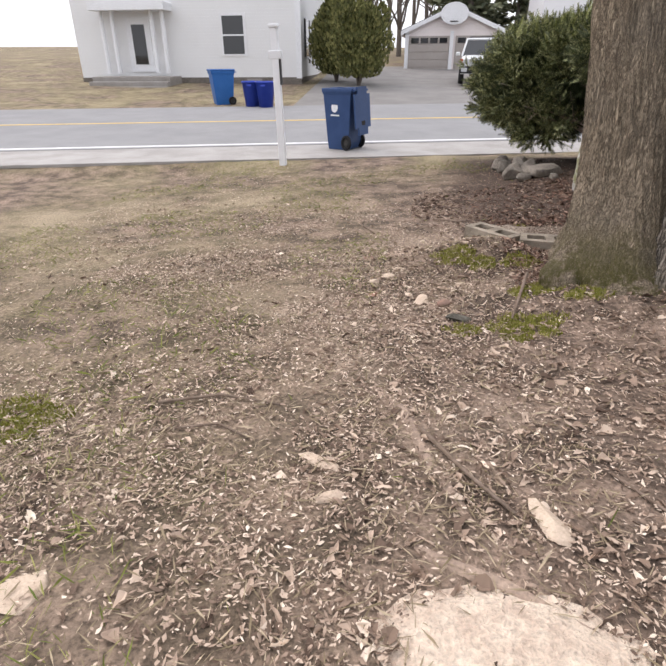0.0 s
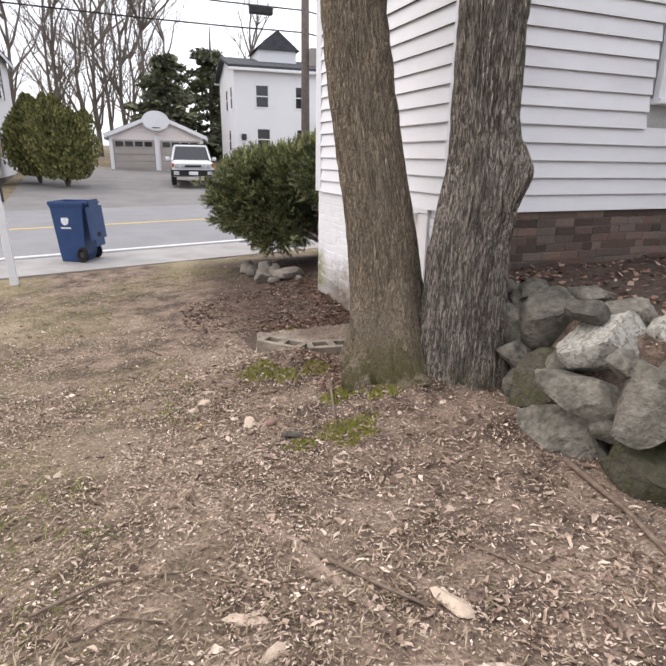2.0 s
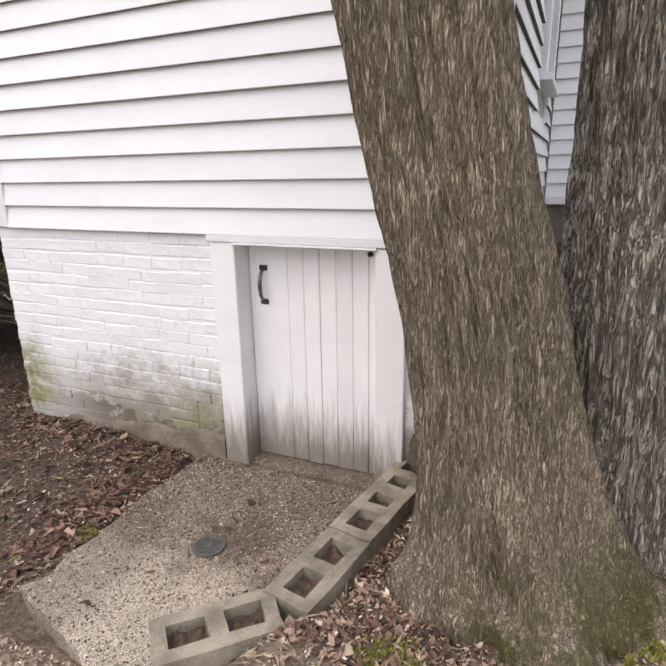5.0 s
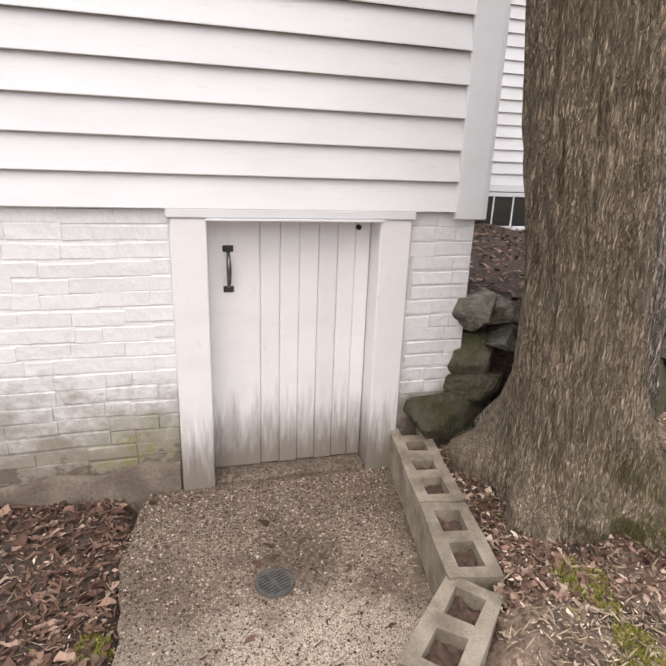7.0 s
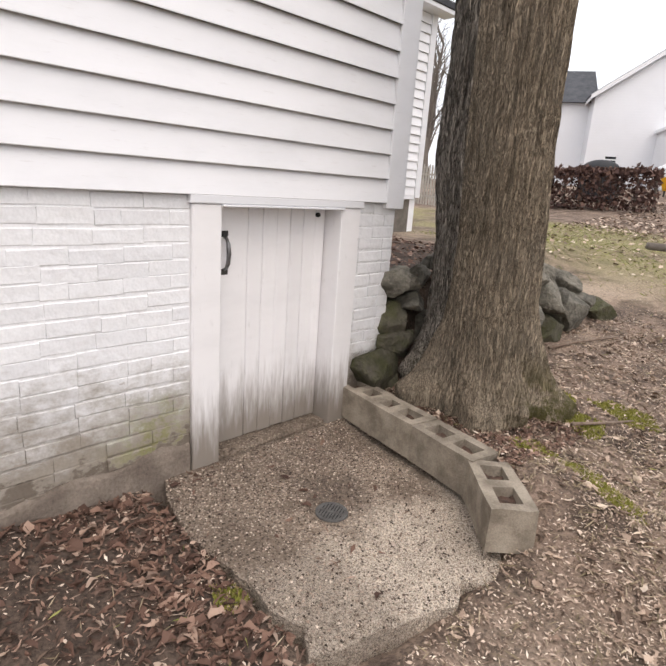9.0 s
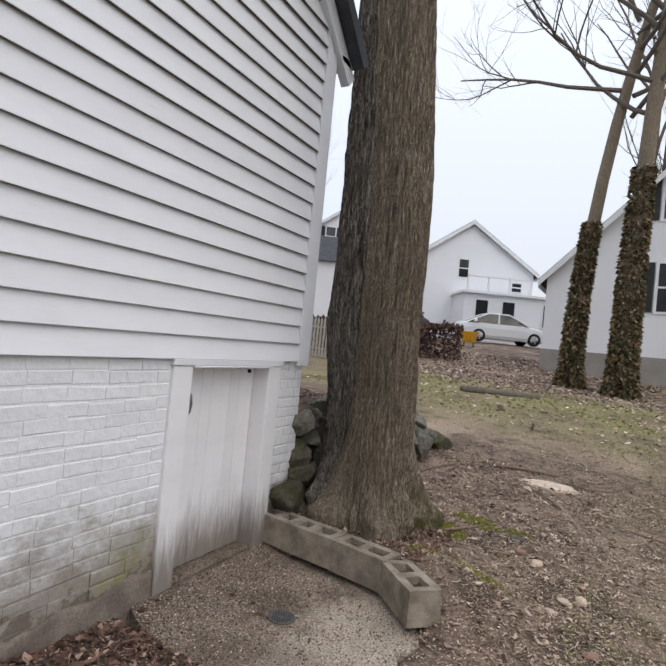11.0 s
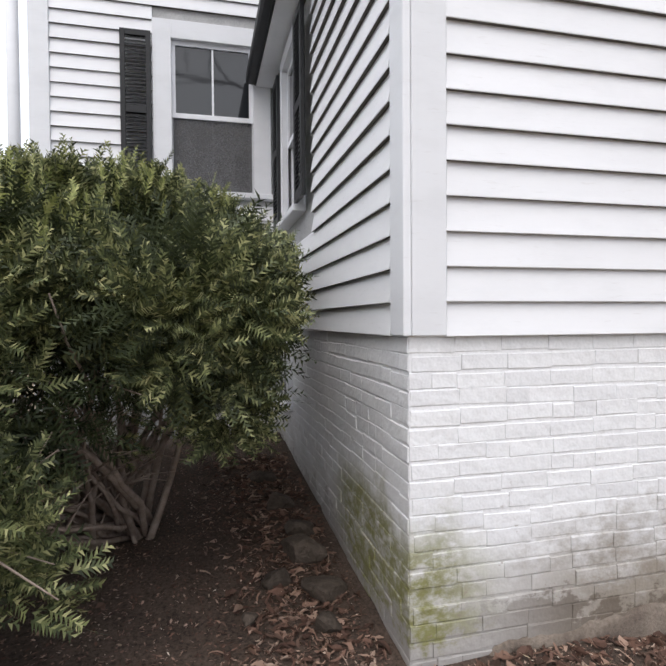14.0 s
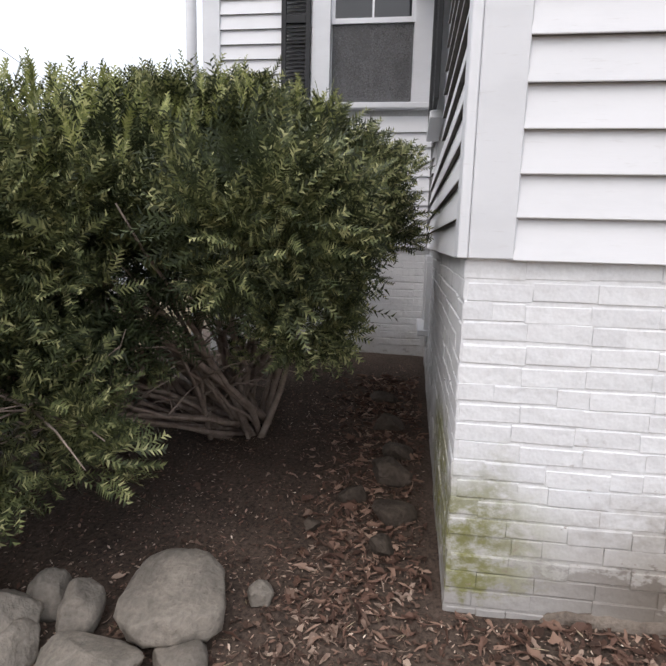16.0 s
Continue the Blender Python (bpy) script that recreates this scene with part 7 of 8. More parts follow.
# driveway across the road
dv, df = [], []
dxs = steps((-2.9, 5.6, 0.5))
for s in steps((19.3, 37, 0.6)):
    for x in dxs:
        k = sstep(s, 19.3, 24)
        px = x + (1.2 if x > 4 else 0) * (1 - k) - SLOPE * 0.9 * (s - 19.3) * 0.25 - 0.3
        py = s / 0.969 + SLOPE * px
        dv.append((px, py, ground_z(px, py) + 0.03))
w_ = len(dxs)
df = [(j * w_ + i, j * w_ + i + 1, (j + 1) * w_ + i + 1, (j + 1) * w_ + i) for j in range(len(dv) // w_ - 1) for i in range(w_ - 1)]
tagged(mesh_ob("pavement_driveway", dv, df, M_DRIVE), "worn grey asphalt driveway up to the garage", "driveway", kind="structure")


# ---- vehicles ----
M_CARWHITE = varied("white_car_paint", (0.72, 0.73, 0.74), (0.70, 0.71, 0.72), 1, 0.25, 0.0, 30, None, 0.02)
M_CARGLASS = glass_pane("car_glass")
M_LAMP = varied("headlamp_glass", (0.55, 0.56, 0.58), (0.45, 0.46, 0.48), 8, 0.15, 0.0, 30)
M_AMBER = varied("red_amber_lamp", (0.45, 0.10, 0.03), (0.40, 0.08, 0.03), 8, 0.2, 0.0, 30)
M_ORANGE = varied("yellow_plastic", (0.72, 0.38, 0.02), (0.65, 0.34, 0.02), 8, 0.4, 0.0, 30)


def loft(sections):
    """A shell through closed rings of equal length."""
    v = [p for s in sections for p in s]
    n = len(sections[0])
    f = [(k * n + j, k * n + (j + 1) % n, (k + 1) * n + (j + 1) % n, (k + 1) * n + j) for k in range(len(sections) - 1) for j in range(n)]
    return v, f + [tuple(range(n - 1, -1, -1)), tuple(range(len(v) - n, len(v)))]


def car_wheel(t, x, y, r, side):
    v, f = [], []
    for k in range(24):
        a = 2 * math.pi * k / 24
        for rr, yy in ((r * 0.62, -0.10), (r * 0.94, -0.11), (r, -0.06), (r, 0.06), (r * 0.94, 0.11), (r * 0.62, 0.10)):
            v.append((x + rr * math.cos(a), y + yy, r + rr * math.sin(a)))
    f = [(6 * k + j, 6 * k + (j + 1) % 6, 6 * ((k + 1) % 24) + (j + 1) % 6, 6 * ((k + 1) % 24) + j) for k in range(24) for j in range(6)]
    w = mesh_ob("wheel", v, f, M_RUBBER, None, "", True)
    w.parent = t
    bm = cyl_bm((x, y + side * 0.03, r), (x, y + side * 0.05, r), r * 0.62, r * 0.6, 20)
    rim = part("rim", bm, M_RUBBER, None)
    rim.parent = w
    bm = bmesh.new()
    for k in range(5):
        a = 2 * math.pi * k / 5
        cyl_bm((x, y + side * 0.075, r), (x + r * 0.58 * math.cos(a), y + side * 0.075, r + r * 0.58 * math.sin(a)), 0.05, 0.035, 6, bm)
    sp = part("spokes", bm, M_LAMP, None)
    sp.parent = w


def car(name, m, label, prof, width, cabin, wheel_r, wheels, dark_low=0.35, trim_dark=False):
    """prof: (x, hood height) along the car; cabin: (x, roof height, half width) rings above the belt line."""
    t = new(name)
    t.matrix_basis = m
    tagged(t, label, "car")
    secs = []
    for x, z, hw in prof:
        secs.append([(x, -hw * 0.94, dark_low * 0.75), (x, -hw, dark_low + 0.08), (x, -hw, z * 0.72), (x, -hw * 0.95, z * 0.94), (x, -hw * 0.8, z), (x, hw * 0.8, z), (x, hw * 0.95, z * 0.94), (x, hw, z * 0.72), (x, hw, dark_low + 0.08), (x, hw * 0.94, dark_low * 0.75)])
    v, f = loft(secs)
    b = mesh_ob("body", v, f, M_CARWHITE, None, "", False)
    b.parent = t
    (x0, x1, x2, x3, zb, zr) = cabin
    hw = width / 2
    rings = [[(x0, -hw * 0.92, zb), (x0, hw * 0.92, zb), (x1, hw * 0.74, zr - 0.03), (x1, -hw * 0.74, zr - 0.03)], [(x3, -hw * 0.92, zb), (x3, hw * 0.92, zb), (x2, hw * 0.74, zr), (x2, -hw * 0.74, zr)]]
    v, f = loft(rings)
    c = mesh_ob("cabin_glass", v, f, M_CARGLASS, None)
    c.parent = t
    rf = part("roof_panel", box_bm(x1 - 0.04, x2 + 0.04, -hw * 0.76, hw * 0.76, zr - 0.05, zr + 0.04, 0.03), M_CARWHITE, None)
    rf.parent = t
    for s in (-1, 1):
        for a, c2 in (((x0, s * hw * 0.93, zb), (x1, s * hw * 0.75, zr)), ((x3, s * hw * 0.93, zb), (x2, s * hw * 0.75, zr)), (((x0 + x3) / 2, s * hw * 0.935, zb), ((x1 + x2) / 2, s * hw * 0.755, zr))):
            p = part("pillar", cyl_bm(a, c2, 0.045, 0.04, 8), M_CARWHITE, None)
            p.parent = t
        mi = part("mirror", box_bm(x0 + 0.25, x0 + 0.42, s * (hw + 0.02), s * (hw + 0.22), zb + 0.0, zb + 0.16, 0.03), M_CARWHITE, None)
        mi.parent = t
    for x, s in wheels:
        car_wheel(t, x, s * (hw - 0.10), wheel_r, s)
    return t, hw


suv, hw = car("parked_suv", pose(3.75, 28.6, ground_z(3.75, 28.6) + 0.03, 0, 0, -95 + 180), "boxy white four-wheel-drive parked nose outward on the driveway",
              [(-2.2, 1.0, 0.90), (-2.1, 1.12, 0.93), (-1.0, 1.15, 0.94), (0.9, 1.16, 0.94), (2.1, 1.12, 0.93), (2.3, 1.0, 0.90)], 1.9, (-1.05, -0.75, 1.9, 2.15, 1.12, 1.78), 0.40, ((-1.4, -1), (-1.4, 1), (1.5, -1), (1.5, 1)), 0.55)
for nm, q, mt in (("grille", (-2.24, -2.17, -0.55, 0.55, 0.80, 0.98), M_LAMP), ("grille_slot", (-2.26, -2.2, -0.36, 0.36, 0.84, 0.93), M_RUBBER), ("bumper", (-2.38, -2.1, -0.95, 0.95, 0.45, 0.72), M_RUBBER), ("number_plate", (-2.41, -2.37, -0.2, 0.2, 0.50, 0.65), M_CARWHITE), ("roof_rack", (-0.4, 1.8, -0.65, 0.65, 1.83, 1.88), M_RUBBER)):
    p = part(nm, box_bm(*q, 0.012), mt, None)
    p.parent = suv
for s in (-1, 1):
    for nm, q, mt in (("headlight", (-2.25, -2.15, s * 0.60, s * 0.80, 0.80, 0.98), M_LAMP), ("indicator", (-2.2, -2.08, s * 0.81, s * 0.93, 0.82, 1.0), M_AMBER), ("fog_light", (-2.40, -2.3, s * 0.62, s * 0.86, 0.50, 0.66), M_LAMP)):
        p = part(nm, box_bm(q[0], q[1], min(q[2], q[3]), max(q[2], q[3]), q[4], q[5], 0.015), mt, None)
        p.parent = suv

sed, hw = car("parked_car", pose(5.9, -21.2, ground_z(5.9, -21.2) + 0.01, 0, 0, 211), "white sedan parked beside the neighbouring house",
              [(-2.3, 0.86, 0.82), (-2.2, 0.95, 0.88), (-1.3, 1.0, 0.91), (0.8, 1.0, 0.91), (1.6, 0.90, 0.90), (2.2, 0.74, 0.84), (2.32, 0.6, 0.76)], 1.84, (-2.0, -0.9, 0.15, 1.15, 0.96, 1.46), 0.33, ((-1.4, -1), (-1.4, 1), (1.42, -1), (1.42, 1)), 0.28)
for s in (-1, 1):
    p = part("headlight", box_bm(2.05, 2.3, min(s * 0.5, s * 0.8), max(s * 0.5, s * 0.8), 0.62, 0.72, 0.02), M_LAMP, None)
    p.parent = sed
p = part("grille", box_bm(2.26, 2.34, -0.4, 0.4, 0.32, 0.52, 0.02), M_RUBBER, None)
p.parent = sed

# ---- houses and yard to the south ----
nh, put = far_house("neighbour_house", "white gabled house with grey shingles and a low bay", at_yaw(12.2, -23.0, 1.7, 210), 7.9, 9, 4.75, 2.75,
                    [("front", 3.6, 4.2, 0.55, 1.05, 0), ("front", 6.9, 3.6, 0.55, 0.5, 0), ("front", 1.2, 1.55, 0.5, 0.3, 0)], "y", 0.25)
put(part("bay", box_bm(3.1, 8.4, -2.6, 0.0, 0.0, 3.0), M_FAR, None))
put(part("bay_roof", box_bm(2.95, 8.55, -2.8, 0.0, 3.0, 3.14), M_FARWHITE, None))
for x in (3.25, 4.4, 5.6, 6.8, 8.1):
    put(part("baluster_post", box_bm(x - 0.05, x + 0.05, -2.6, -2.5, 3.14, 4.0), M_FARWHITE, None))
put(part("balcony_rail", box_bm(3.2, 8.2, -2.6, -2.5, 3.93, 4.0), M_FARWHITE, None))
for x in (4.1, 5.6, 7.9):
    w_b = put(part("window", box_bm(x - 0.42, x + 0.42, -2.64, -2.58, 1.35, 2.75), M_FARWHITE, None))
    p = part("pane", box_bm(x - 0.33, x + 0.33, -2.66, -2.6, 1.45, 2.65), M_GLASS, None)
    p.parent = w_b
put(part("side_wing", box_bm(-6.5, 0.02, 1.5, 7.5, 0.0, 4.6), M_FAR, None))
swv = [(-7.0, 1.2, 4.55), (0.4, 1.2, 4.55), (0.4, 4.5, 6.7), (-7.0, 4.5, 6.7), (-7.0, 7.8, 4.55), (0.4, 7.8, 4.55)]
put(mesh_ob("side_wing_roof", swv, [(0, 1, 2, 3), (3, 2, 5, 4), (0, 4, 5, 1), (0, 3, 4), (1, 5, 2)], M_ROOF))

gh, put = far_house("neighbour_annex", "white clapboard gabled annex with dark shutters on a concrete base", at_yaw(2.75, -12.2, 1.65, 179), 8.4, 9, 2.5, 4.3,
                    [("front", 3.55, 1.5, 0.6, 1.5, 1), ("front", 3.55, 4.4, 0.6, 1.3, 1)], "y", 0.25)
put(part("foundation", box_bm(-0.03, 8.43, -0.04, 9.0, -1.6, 0.06), M_CONC, None))

bh, put = far_house("shuttered_house", "tall white house with black shutters beyond the fence", at_yaw(23.0, -31.0, 2.5, 215), 4.5, 8.0, 8.4, 1.6,
                    [("front", u, z, 0.75, 1.5, 1) for u in (0.9, 2.8) for z in (1.6, 4.3, 6.7)], "y", 0.3)


def picket_fence():
    t = thing("picket_fence", (9.6, -6.8, ground_z(9.6, -6.8)), "weathered grey picket fence at the back of the yard", "fence")
    a, b = Vector((6.3, -6.2, 0)), Vector((13.5, -8.8, 0))
    n = 52
    m = random.Random(3)
    for k in range(n):
        p = a.lerp(b, k / (n - 1))
        z = ground_z(p.x, p.y)
        h = 1.25 + m.uniform(-0.02, 0.02)
        v = [(-0.045, -0.01, 0.05), (0.045, -0.01, 0.05), (0.045, -0.01, h - 0.08), (0, -0.01, h), (-0.045, -0.01, h - 0.08)]
        v += [(x, 0.01, zz) for x, _, zz in v]
        q = mesh_ob("picket", [(p.x + x * 0.94, p.y + y - x * 0.34, z + zz) for x, y, zz in v], [(0, 1, 2, 3, 4), (9, 8, 7, 6, 5), (0, 5, 6, 1), (1, 6, 7, 2), (2, 7, 8, 3), (3, 8, 9, 4), (4, 9, 5, 0)], M_PICKET, t)
    for zz in (0.3, 0.95):
        v, f = tube([a + Vector((0, -0.04, ground_z(a.x, a.y) + zz)), b + Vector((0, -0.04, ground_z(b.x, b.y) + zz))], [0.035, 0.035], 4)
        mesh_ob("rail", v, f, M_PICKET, t)


M_PICKET = varied("weathered_fence_wood", (0.44, 0.41, 0.37), (0.36, 0.33, 0.29), 4, 0.9, 0.3, 60)
picket_fence()


# ---- hedges, evergreens, bare trees ----
def leafy(rng, count, place, size, flat=1.0):
    vs, fs = [], []
    for _ in range(count):
        p, d = place(rng)
        u = d.orthogonal().normalized()
        u.rotate(Matrix.Rotation(rng.uniform(0, 6.28), 3, d))
        s = size * rng.uniform(0.6, 1.4)
        o = len(vs)
        vs += [p - u * s * 0.5, p + d * s, p + u * s * 0.5, p - d * s * 0.4]
        fs.append((o, o + 1, o + 2, o + 3))
    return vs, fs


M_EVER = island_leaf("evergreen_scales", [(0.0, (0.06, 0.072, 0.045)), (0.6, (0.15, 0.16, 0.095)), (1.0, (0.27, 0.27, 0.17))])
M_ARB = island_leaf("arborvitae_scales", [(0.0, (0.05, 0.055, 0.022)), (0.5, (0.13, 0.14, 0.047)), (1.0, (0.28, 0.265, 0.10))])
M_IVY = island_leaf("ivy_leaves", [(0.0, (0.035, 0.035, 0.018)), (0.4, (0.10, 0.10, 0.045)), (0.7, (0.19, 0.11, 0.06)), (1.0, (0.38, 0.31, 0.19))])
M_HEDGE = island_leaf("brown_hedge_leaves", [(0.0, (0.05, 0.028, 0.026)), (0.6, (0.10, 0.055, 0.045)), (1.0, (0.18, 0.11, 0.085))])


def arborvitae(x, y, h, r, seed):
    rng = random.Random(seed)
    z0 = ground_z(x, y)
    t = thing("arborvitae", (x, y, z0), "ragged olive-green arborvitae beside the driveway", "bush")
    plumes = [(math.cos(k * 2.4) * r * 0.62 * math.sqrt(k / 10), math.sin(k * 2.4) * r * 0.62 * math.sqrt(k / 10), h * rng.uniform(0.66, 1.0), r * rng.uniform(0.38, 0.55)) for k in range(11)]

    def place(g):
        cx, cy, ch, cr = g.choice(plumes)
        a, f = g.uniform(0, 6.28), g.random() ** 0.8
        rr = cr * (math.sin(math.pi * min(1, f * 0.9 + 0.10)) ** 0.7) * g.uniform(0.55, 1.08) * (1 + 0.5 * noise.noise((math.cos(a) * 2 + cx, math.sin(a) * 2, f * 5)))
        out = 0.55 + 0.45 * f
        return Vector((x + cx * out + rr * math.cos(a), y + cy * out + rr * math.sin(a), z0 + 0.35 + f * ch)), Vector((math.cos(a) * 0.5, math.sin(a) * 0.5, 0.9)).normalized()

    v, f = leafy(rng, 14000, place, 0.095)
    mesh_ob("foliage", v, f, M_ARB, t)
    v, f = gather([tube([(x, y, z0 - 0.1), (x + rng.uniform(-0.5, 0.5), y + rng.uniform(-0.5, 0.5), z0 + h * 0.5)], [0.06, 0.02], 6) for _ in range(7)])
    mesh_ob("stem", v, f, M_DARKTWIG, t)


arborvitae(-1.7, 26.6, 3.5, 1.75, 61)
arborvitae(-2.9, 28.3, 3.4, 1.5, 62)


def conifer(x, y, h, r, seed, label):
    rng = random.Random(seed)
    z0 = ground_z(x, y)
    t = thing("conifer", (x, y, z0), label, "tree")
    v, f = tube([(x, y, z0 - 0.2), (x, y, z0 + h * 0.5), (x + 0.1, y, z0 + h)], [0.32, 0.2, 0.03], 8)
    mesh_ob("trunk", v, f, M_DARKTWIG, t)
    boughs = [(rng.uniform(0, 6.28), 0.08 + 0.9 * k / 95, rng.uniform(0.3, 1.3)) for k in range(80)]

    def place(g):
        a, f_, q = g.choice(boughs)
        rr = r * (1.06 - f_) ** 0.8 * q
        e = g.random() ** 0.6
        return Vector((x + math.cos(a) * rr * e + g.gauss(0, 0.16), y + math.sin(a) * rr * e + g.gauss(0, 0.16), z0 + f_ * h - 0.10 * rr * e + g.gauss(0, 0.12))), Vector((math.cos(a), math.sin(a), g.uniform(-0.6, 0.3))).normalized()

    v, f = leafy(rng, 11000, place, 0.26)
    mesh_ob("foliage", v, f, M_EVER, t)


conifer(4.6, 47, 8.8, 3.4, 71, "dark ragged spruce behind the garage")
conifer(8.4, 49, 10.0, 4.6, 72, "tall dark evergreen beside the white house")
conifer(10.8, 46, 7.5, 3.6, 73, "dark evergreen beside the white house")


def bare_tree(x, y, h, seed, label, spread=1.0, r=0.22, name="bare_tree"):
    rng = random.Random(seed)
    z0 = ground_z(x, y)
    t = thing(name, (x, y, z0), label, "tree", "bare winter trees")
    pts = [Vector((x, y, z0 - 0.2))]
    for k in range(5):
        pts.append(pts[-1] + Vector((rng.uniform(-0.25, 0.25), rng.uniform(-0.25, 0.25), h * 0.16)))
    v, f = tube(pts, [r * (1 - 0.13 * k) for k in range(6)], 8)
    mesh_ob("trunk", v, f, M_DARKTWIG, t)
    ps = []
    for k in range(15):
        p = pts[rng.randint(1, 5)]
        d = Vector((rng.uniform(-1, 1) * spread, rng.uniform(-1, 1) * spread, rng.uniform(0.6, 1.5))).normalized()
        limb_pieces(p, d, h * rng.uniform(0.32, 0.5), r * 0.42, rng, 1, ps)
    v, f = gather(ps)
    mesh_ob("twig_crown", v, f, M_DARKTWIG, t)


for k, (x, y, h) in enumerate(((-6, 46, 11), (-3.2, 52, 13), (-0.5, 48, 12), (1.8, 54, 15), (3.2, 50, 12), (-9, 50, 12), (0.4, 60, 15), (5.5, 60, 13), (-4.5, 62, 14), (-12, 55, 13), (13, 56, 12), (-1.8, 66, 15), (3.5, 70, 15))):
    bare_tree(x, y, h, 500 + k, "leafless grey hardwood in the wood behind the garage", 0.8)
for k, (x, y, h) in enumerate(((20, -20, 9), (24, -24, 10), (22.5, -27, 11), (17, -16.5, 7), (-0.5, -14, 12))):
    bare_tree(x, y, h, 540 + k, "leafless tree beyond the back fence", 0.7, 0.16)


def ivy_tree(x, y, lean, seed, up=4.6, r=0.20):
    rng = random.Random(seed)
    z0 = ground_z(x, y)
    t = thing("ivy_clad_tree", (x, y, z0), "tall bare trunk wrapped in brown and green ivy", "tree", "ivy-clad trunks")
    pts = [(x + lean * f * f, y, z0 - 0.2 + 12.0 * f) for f in [k / 8 for k in range(9)]]
    v, f = tube(pts, [r * (1 - 0.05 * k) for k in range(9)], 12)
    mesh_ob("trunk", v, f, M_BARK_A, t, "", True)

    def place(g):
        f_ = g.random() ** 1.7 * up / 12
        a = g.uniform(0, 6.28)
        cx = x + lean * f_ * f_
        rr = r * (1.2 - 0.35 * f_ * 12 / up) + g.uniform(0.0, 0.07) + 0.25 * max(0.0, 0.06 - f_) * 6
        return Vector((cx + rr * math.cos(a), y + rr * math.sin(a), z0 + f_ * 12)), Vector((math.cos(a), math.sin(a), g.uniform(-1.2, 0.2))).normalized()

    v, f = leafy(rng, 7000, place, 0.075)
    mesh_ob("ivy", v, f, M_IVY, t, "clinging ivy leaves")
    ps = limb_pieces((x + lean * 0.5, y, z0 + 8.2), (1, 0.35, 0.16), 4.6, 0.07, rng, 0)
    for k in range(6):
        limb_pieces((x + lean * 0.6, y, z0 + rng.uniform(7, 10.5)), (rng.uniform(-1, 1), rng.uniform(-0.6, 1), 0.5), 4.0, 0.07, rng, 1, ps)
    v, f = gather(ps)
    mesh_ob("twig_crown", v, f, M_DARKTWIG, t)


ivy_tree(1.55, -9.0, -1.6, 81)
ivy_tree(0.3, -8.55, -0.5, 82, 6.0, 0.25)


def clipped_hedge():
    rng = random.Random(9)
    t = thing("brown_hedge", (6.4, -11.0, ground_z(6.4, -11.0)), "low clipped winter-brown hedge by the bank", "hedge")

    def place(g):
        f = g.random()
        x, y = 5.3 + 5.2 * f, -11.5 + 1.7 * f
        z0 = ground_z(x, y)
        a, b = g.uniform(-0.45, 0.45), g.uniform(0.0, 1.15)
        if g.random() < 0.6:
            a = math.copysign(0.45, a) + g.gauss(0, 0.04)
        else:
            b = 1.1 + g.gauss(0, 0.05) + 0.1 * noise.noise((x * 2, 0, 0))
        return Vector((x - a * 0.3, y + a, z0 + b)), Vector((g.gauss(0, 1), g.gauss(0, 1), g.gauss(0, 1))).normalized()

    v, f = leafy(rng, 6500, place, 0.09)
    mesh_ob("foliage", v, f, M_HEDGE, t)
    for k in range(12):
        f = k / 11
        x, y = 5.35 + 5.1 * f, -11.48 + 1.65 * f
        v, f_ = tube([(x, y, ground_z(x, y) - 0.1), (x + 0.05, y, ground_z(x, y) + 0.9)], [0.05, 0.03], 6)
        mesh_ob("stem", v, f_, M_DARKTWIG, t)


clipped_hedge()


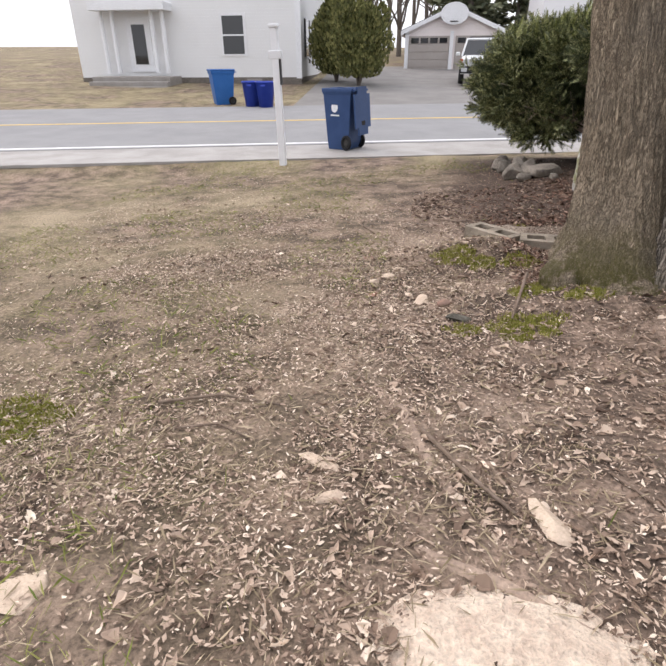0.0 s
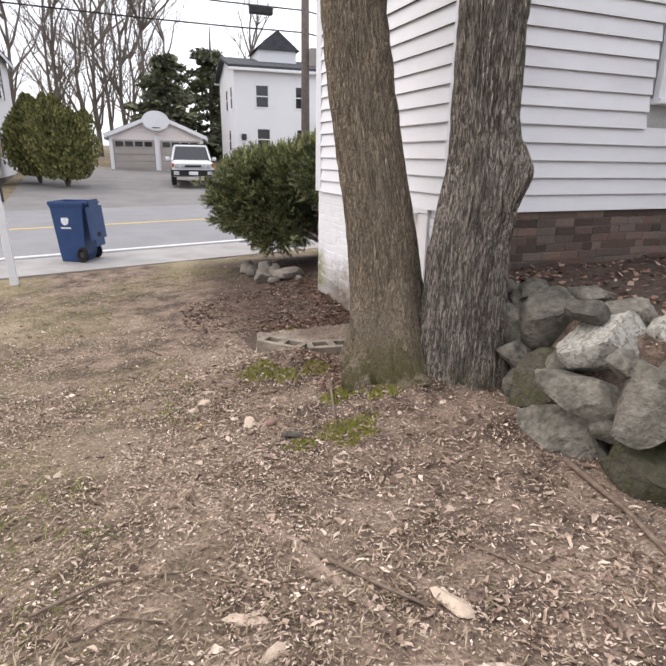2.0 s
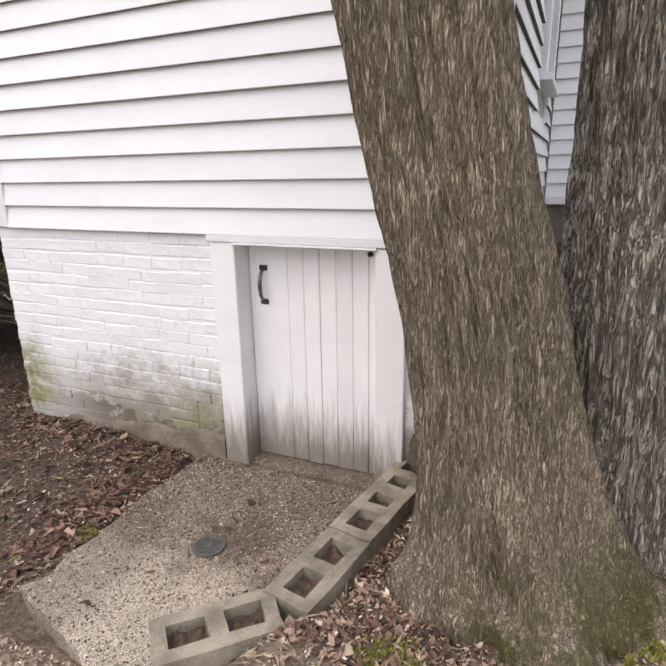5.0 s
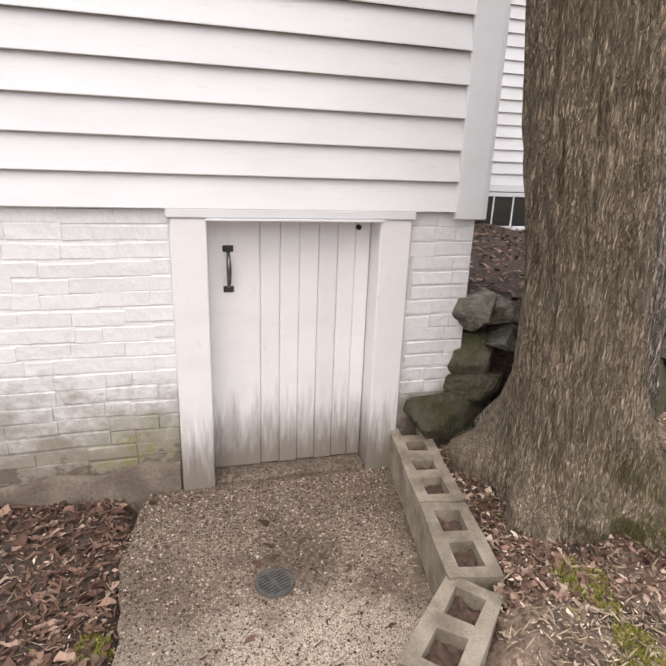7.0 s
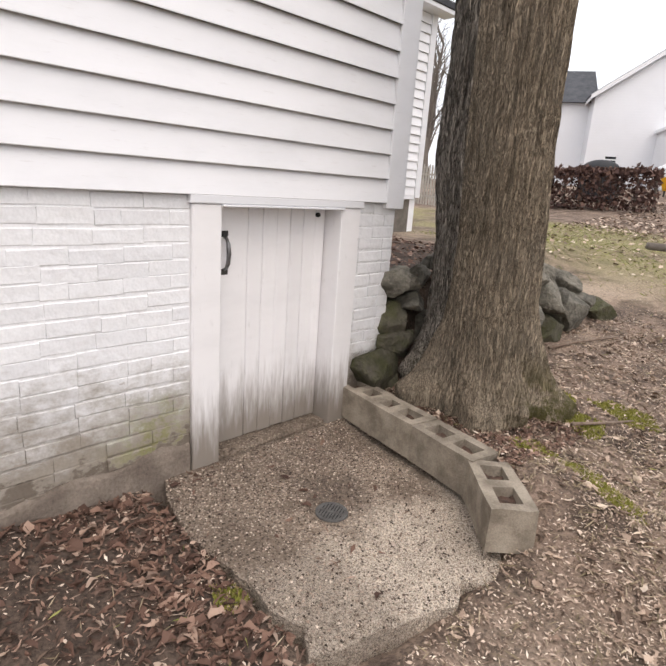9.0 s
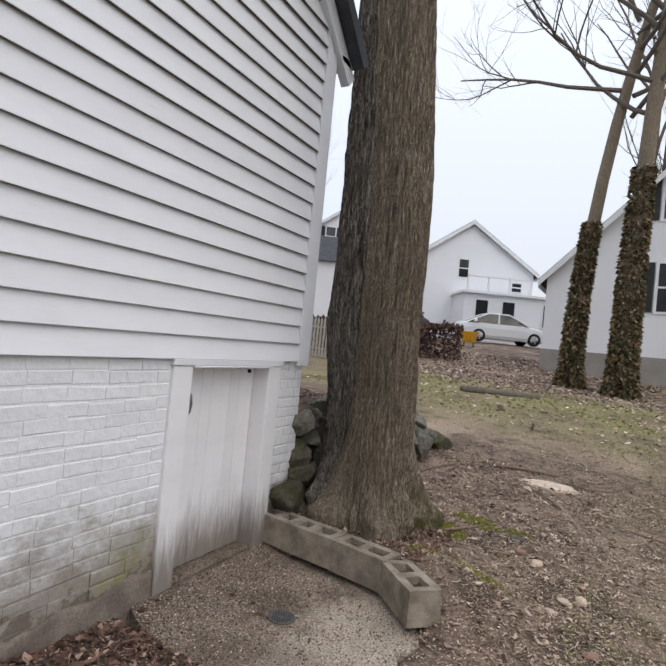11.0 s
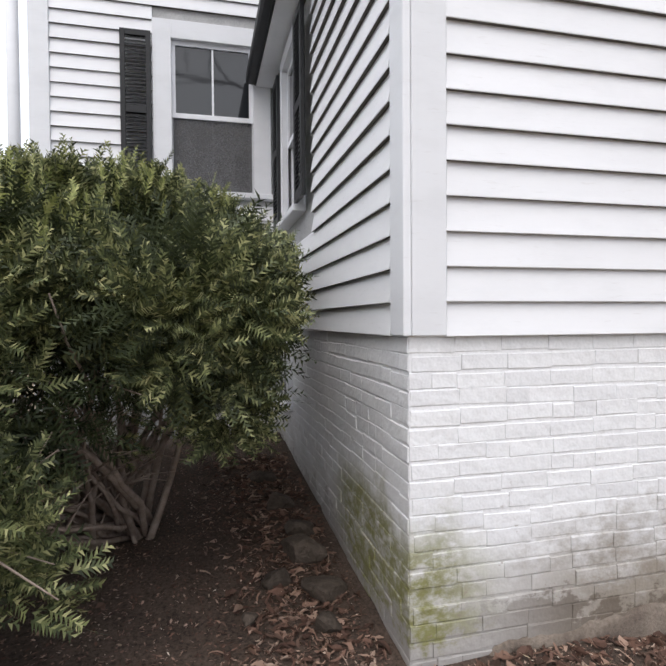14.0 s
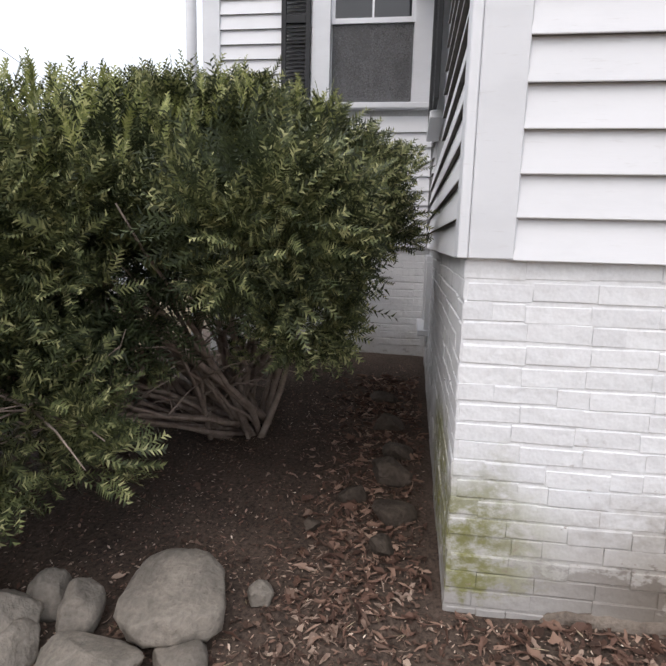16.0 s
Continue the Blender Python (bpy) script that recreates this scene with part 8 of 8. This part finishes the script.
def yellow_barrow():
    z = ground_z(6.15, -15.9)
    t = thing("yellow_cart", (6.15, -15.9, z), "bright yellow plastic garden cart by the hedge", "cart")
    v = [(-0.22, -0.2, 0.2), (0.22, -0.2, 0.2), (0.22, 0.2, 0.2), (-0.22, 0.2, 0.2), (-0.34, -0.3, 0.66), (0.34, -0.3, 0.66), (0.34, 0.3, 0.66), (-0.34, 0.3, 0.66)]
    mesh_ob("tray", [(6.15 + a, -15.9 + b, z + c) for a, b, c in v], [(3, 2, 1, 0), (0, 1, 5, 4), (1, 2, 6, 5), (2, 3, 7, 6), (3, 0, 4, 7)], M_ORANGE, t)
    for s in (-0.2, 0.2):
        part("leg", cyl_bm((6.15 + s, -15.9, z), (6.15 + s, -15.9, z + 0.22), 0.03, 0.03, 8), M_IRON, t)
    for k in range(4):
        part("rib", box_bm(5.96 + 0.11 * k, 5.99 + 0.11 * k, -15.66, -15.61, z + 0.24, z + 0.64), M_ORANGE, t)


yellow_barrow()
gz = ground_z(7.6, -13)
gr = thing("barbecue_grill", (7.6, -13.0, gz), "black lidded barbecue grill behind the hedge", "grill")
bm = bmesh.new()
bmesh.ops.create_uvsphere(bm, u_segments=20, v_segments=10, radius=0.5, matrix=Matrix.Translation((7.6, -13, gz + 1.0)) @ Matrix.Diagonal((1.3, 0.6, 0.7, 1)))
part("lid", bm, M_SHUTTER, gr, "", True)
part("cabinet", box_bm(7.05, 8.15, -13.3, -12.7, gz, gz + 0.95, 0.03), M_SHUTTER, gr)
part("shelf", box_bm(6.6, 7.05, -13.25, -12.75, gz + 0.88, gz + 0.93, 0.01), M_IRON, gr)
lying("fallen_log", [(3.35, -4.4, 0.03), (2.6, -4.85, 0.04), (1.85, -5.25, 0.03)], [0.09, 0.08, 0.07], M_DARKTWIG, "grey fallen log lying across the back yard", "log")
lying("fallen_log", [(1.5, 0.9, 0.02), (1.2, 0.75, 0.025), (0.85, 0.72, 0.02)], [0.018, 0.016, 0.012], M_TWIG, "short weathered branch on the lawn", "stick")
boulder("yard_stump", (2.16, -2.72, ground_z(2.16, -2.72) + 0.05), (0.10, 0.10, 0.09), (0, 0, 20), M_ROOT, 371, "small brown stump in the back yard", "stump")


# ---- bricks, last ----
brick_wall(fw, "x", 2.472, -1, 5.145, 6.752, SILL, 22, M_BRICK, (), lambda y: ground_z(2.4, y))
brick_wall(fw, "x", 2.472, -1, 3.785, 4.10, SILL, 13, M_BRICK)
brick_wall(fn, "y", 6.752, 1, 2.476, 5.96, SILL, 22, M_BRICK, [(5.12, 5.83, 0.36, 1.05)], lambda x: ground_z(x, 6.8))
brick_wall(fs_, "y", 3.785, -1, 2.50, 5.96, SILL, 7, M_OLDBRICK, (), None, 0.003)
brick_wall(mff, "x", 5.972, -1, 6.80, 8.95, SILL, 14, M_BRICK, (), lambda y: ground_z(5.9, y))
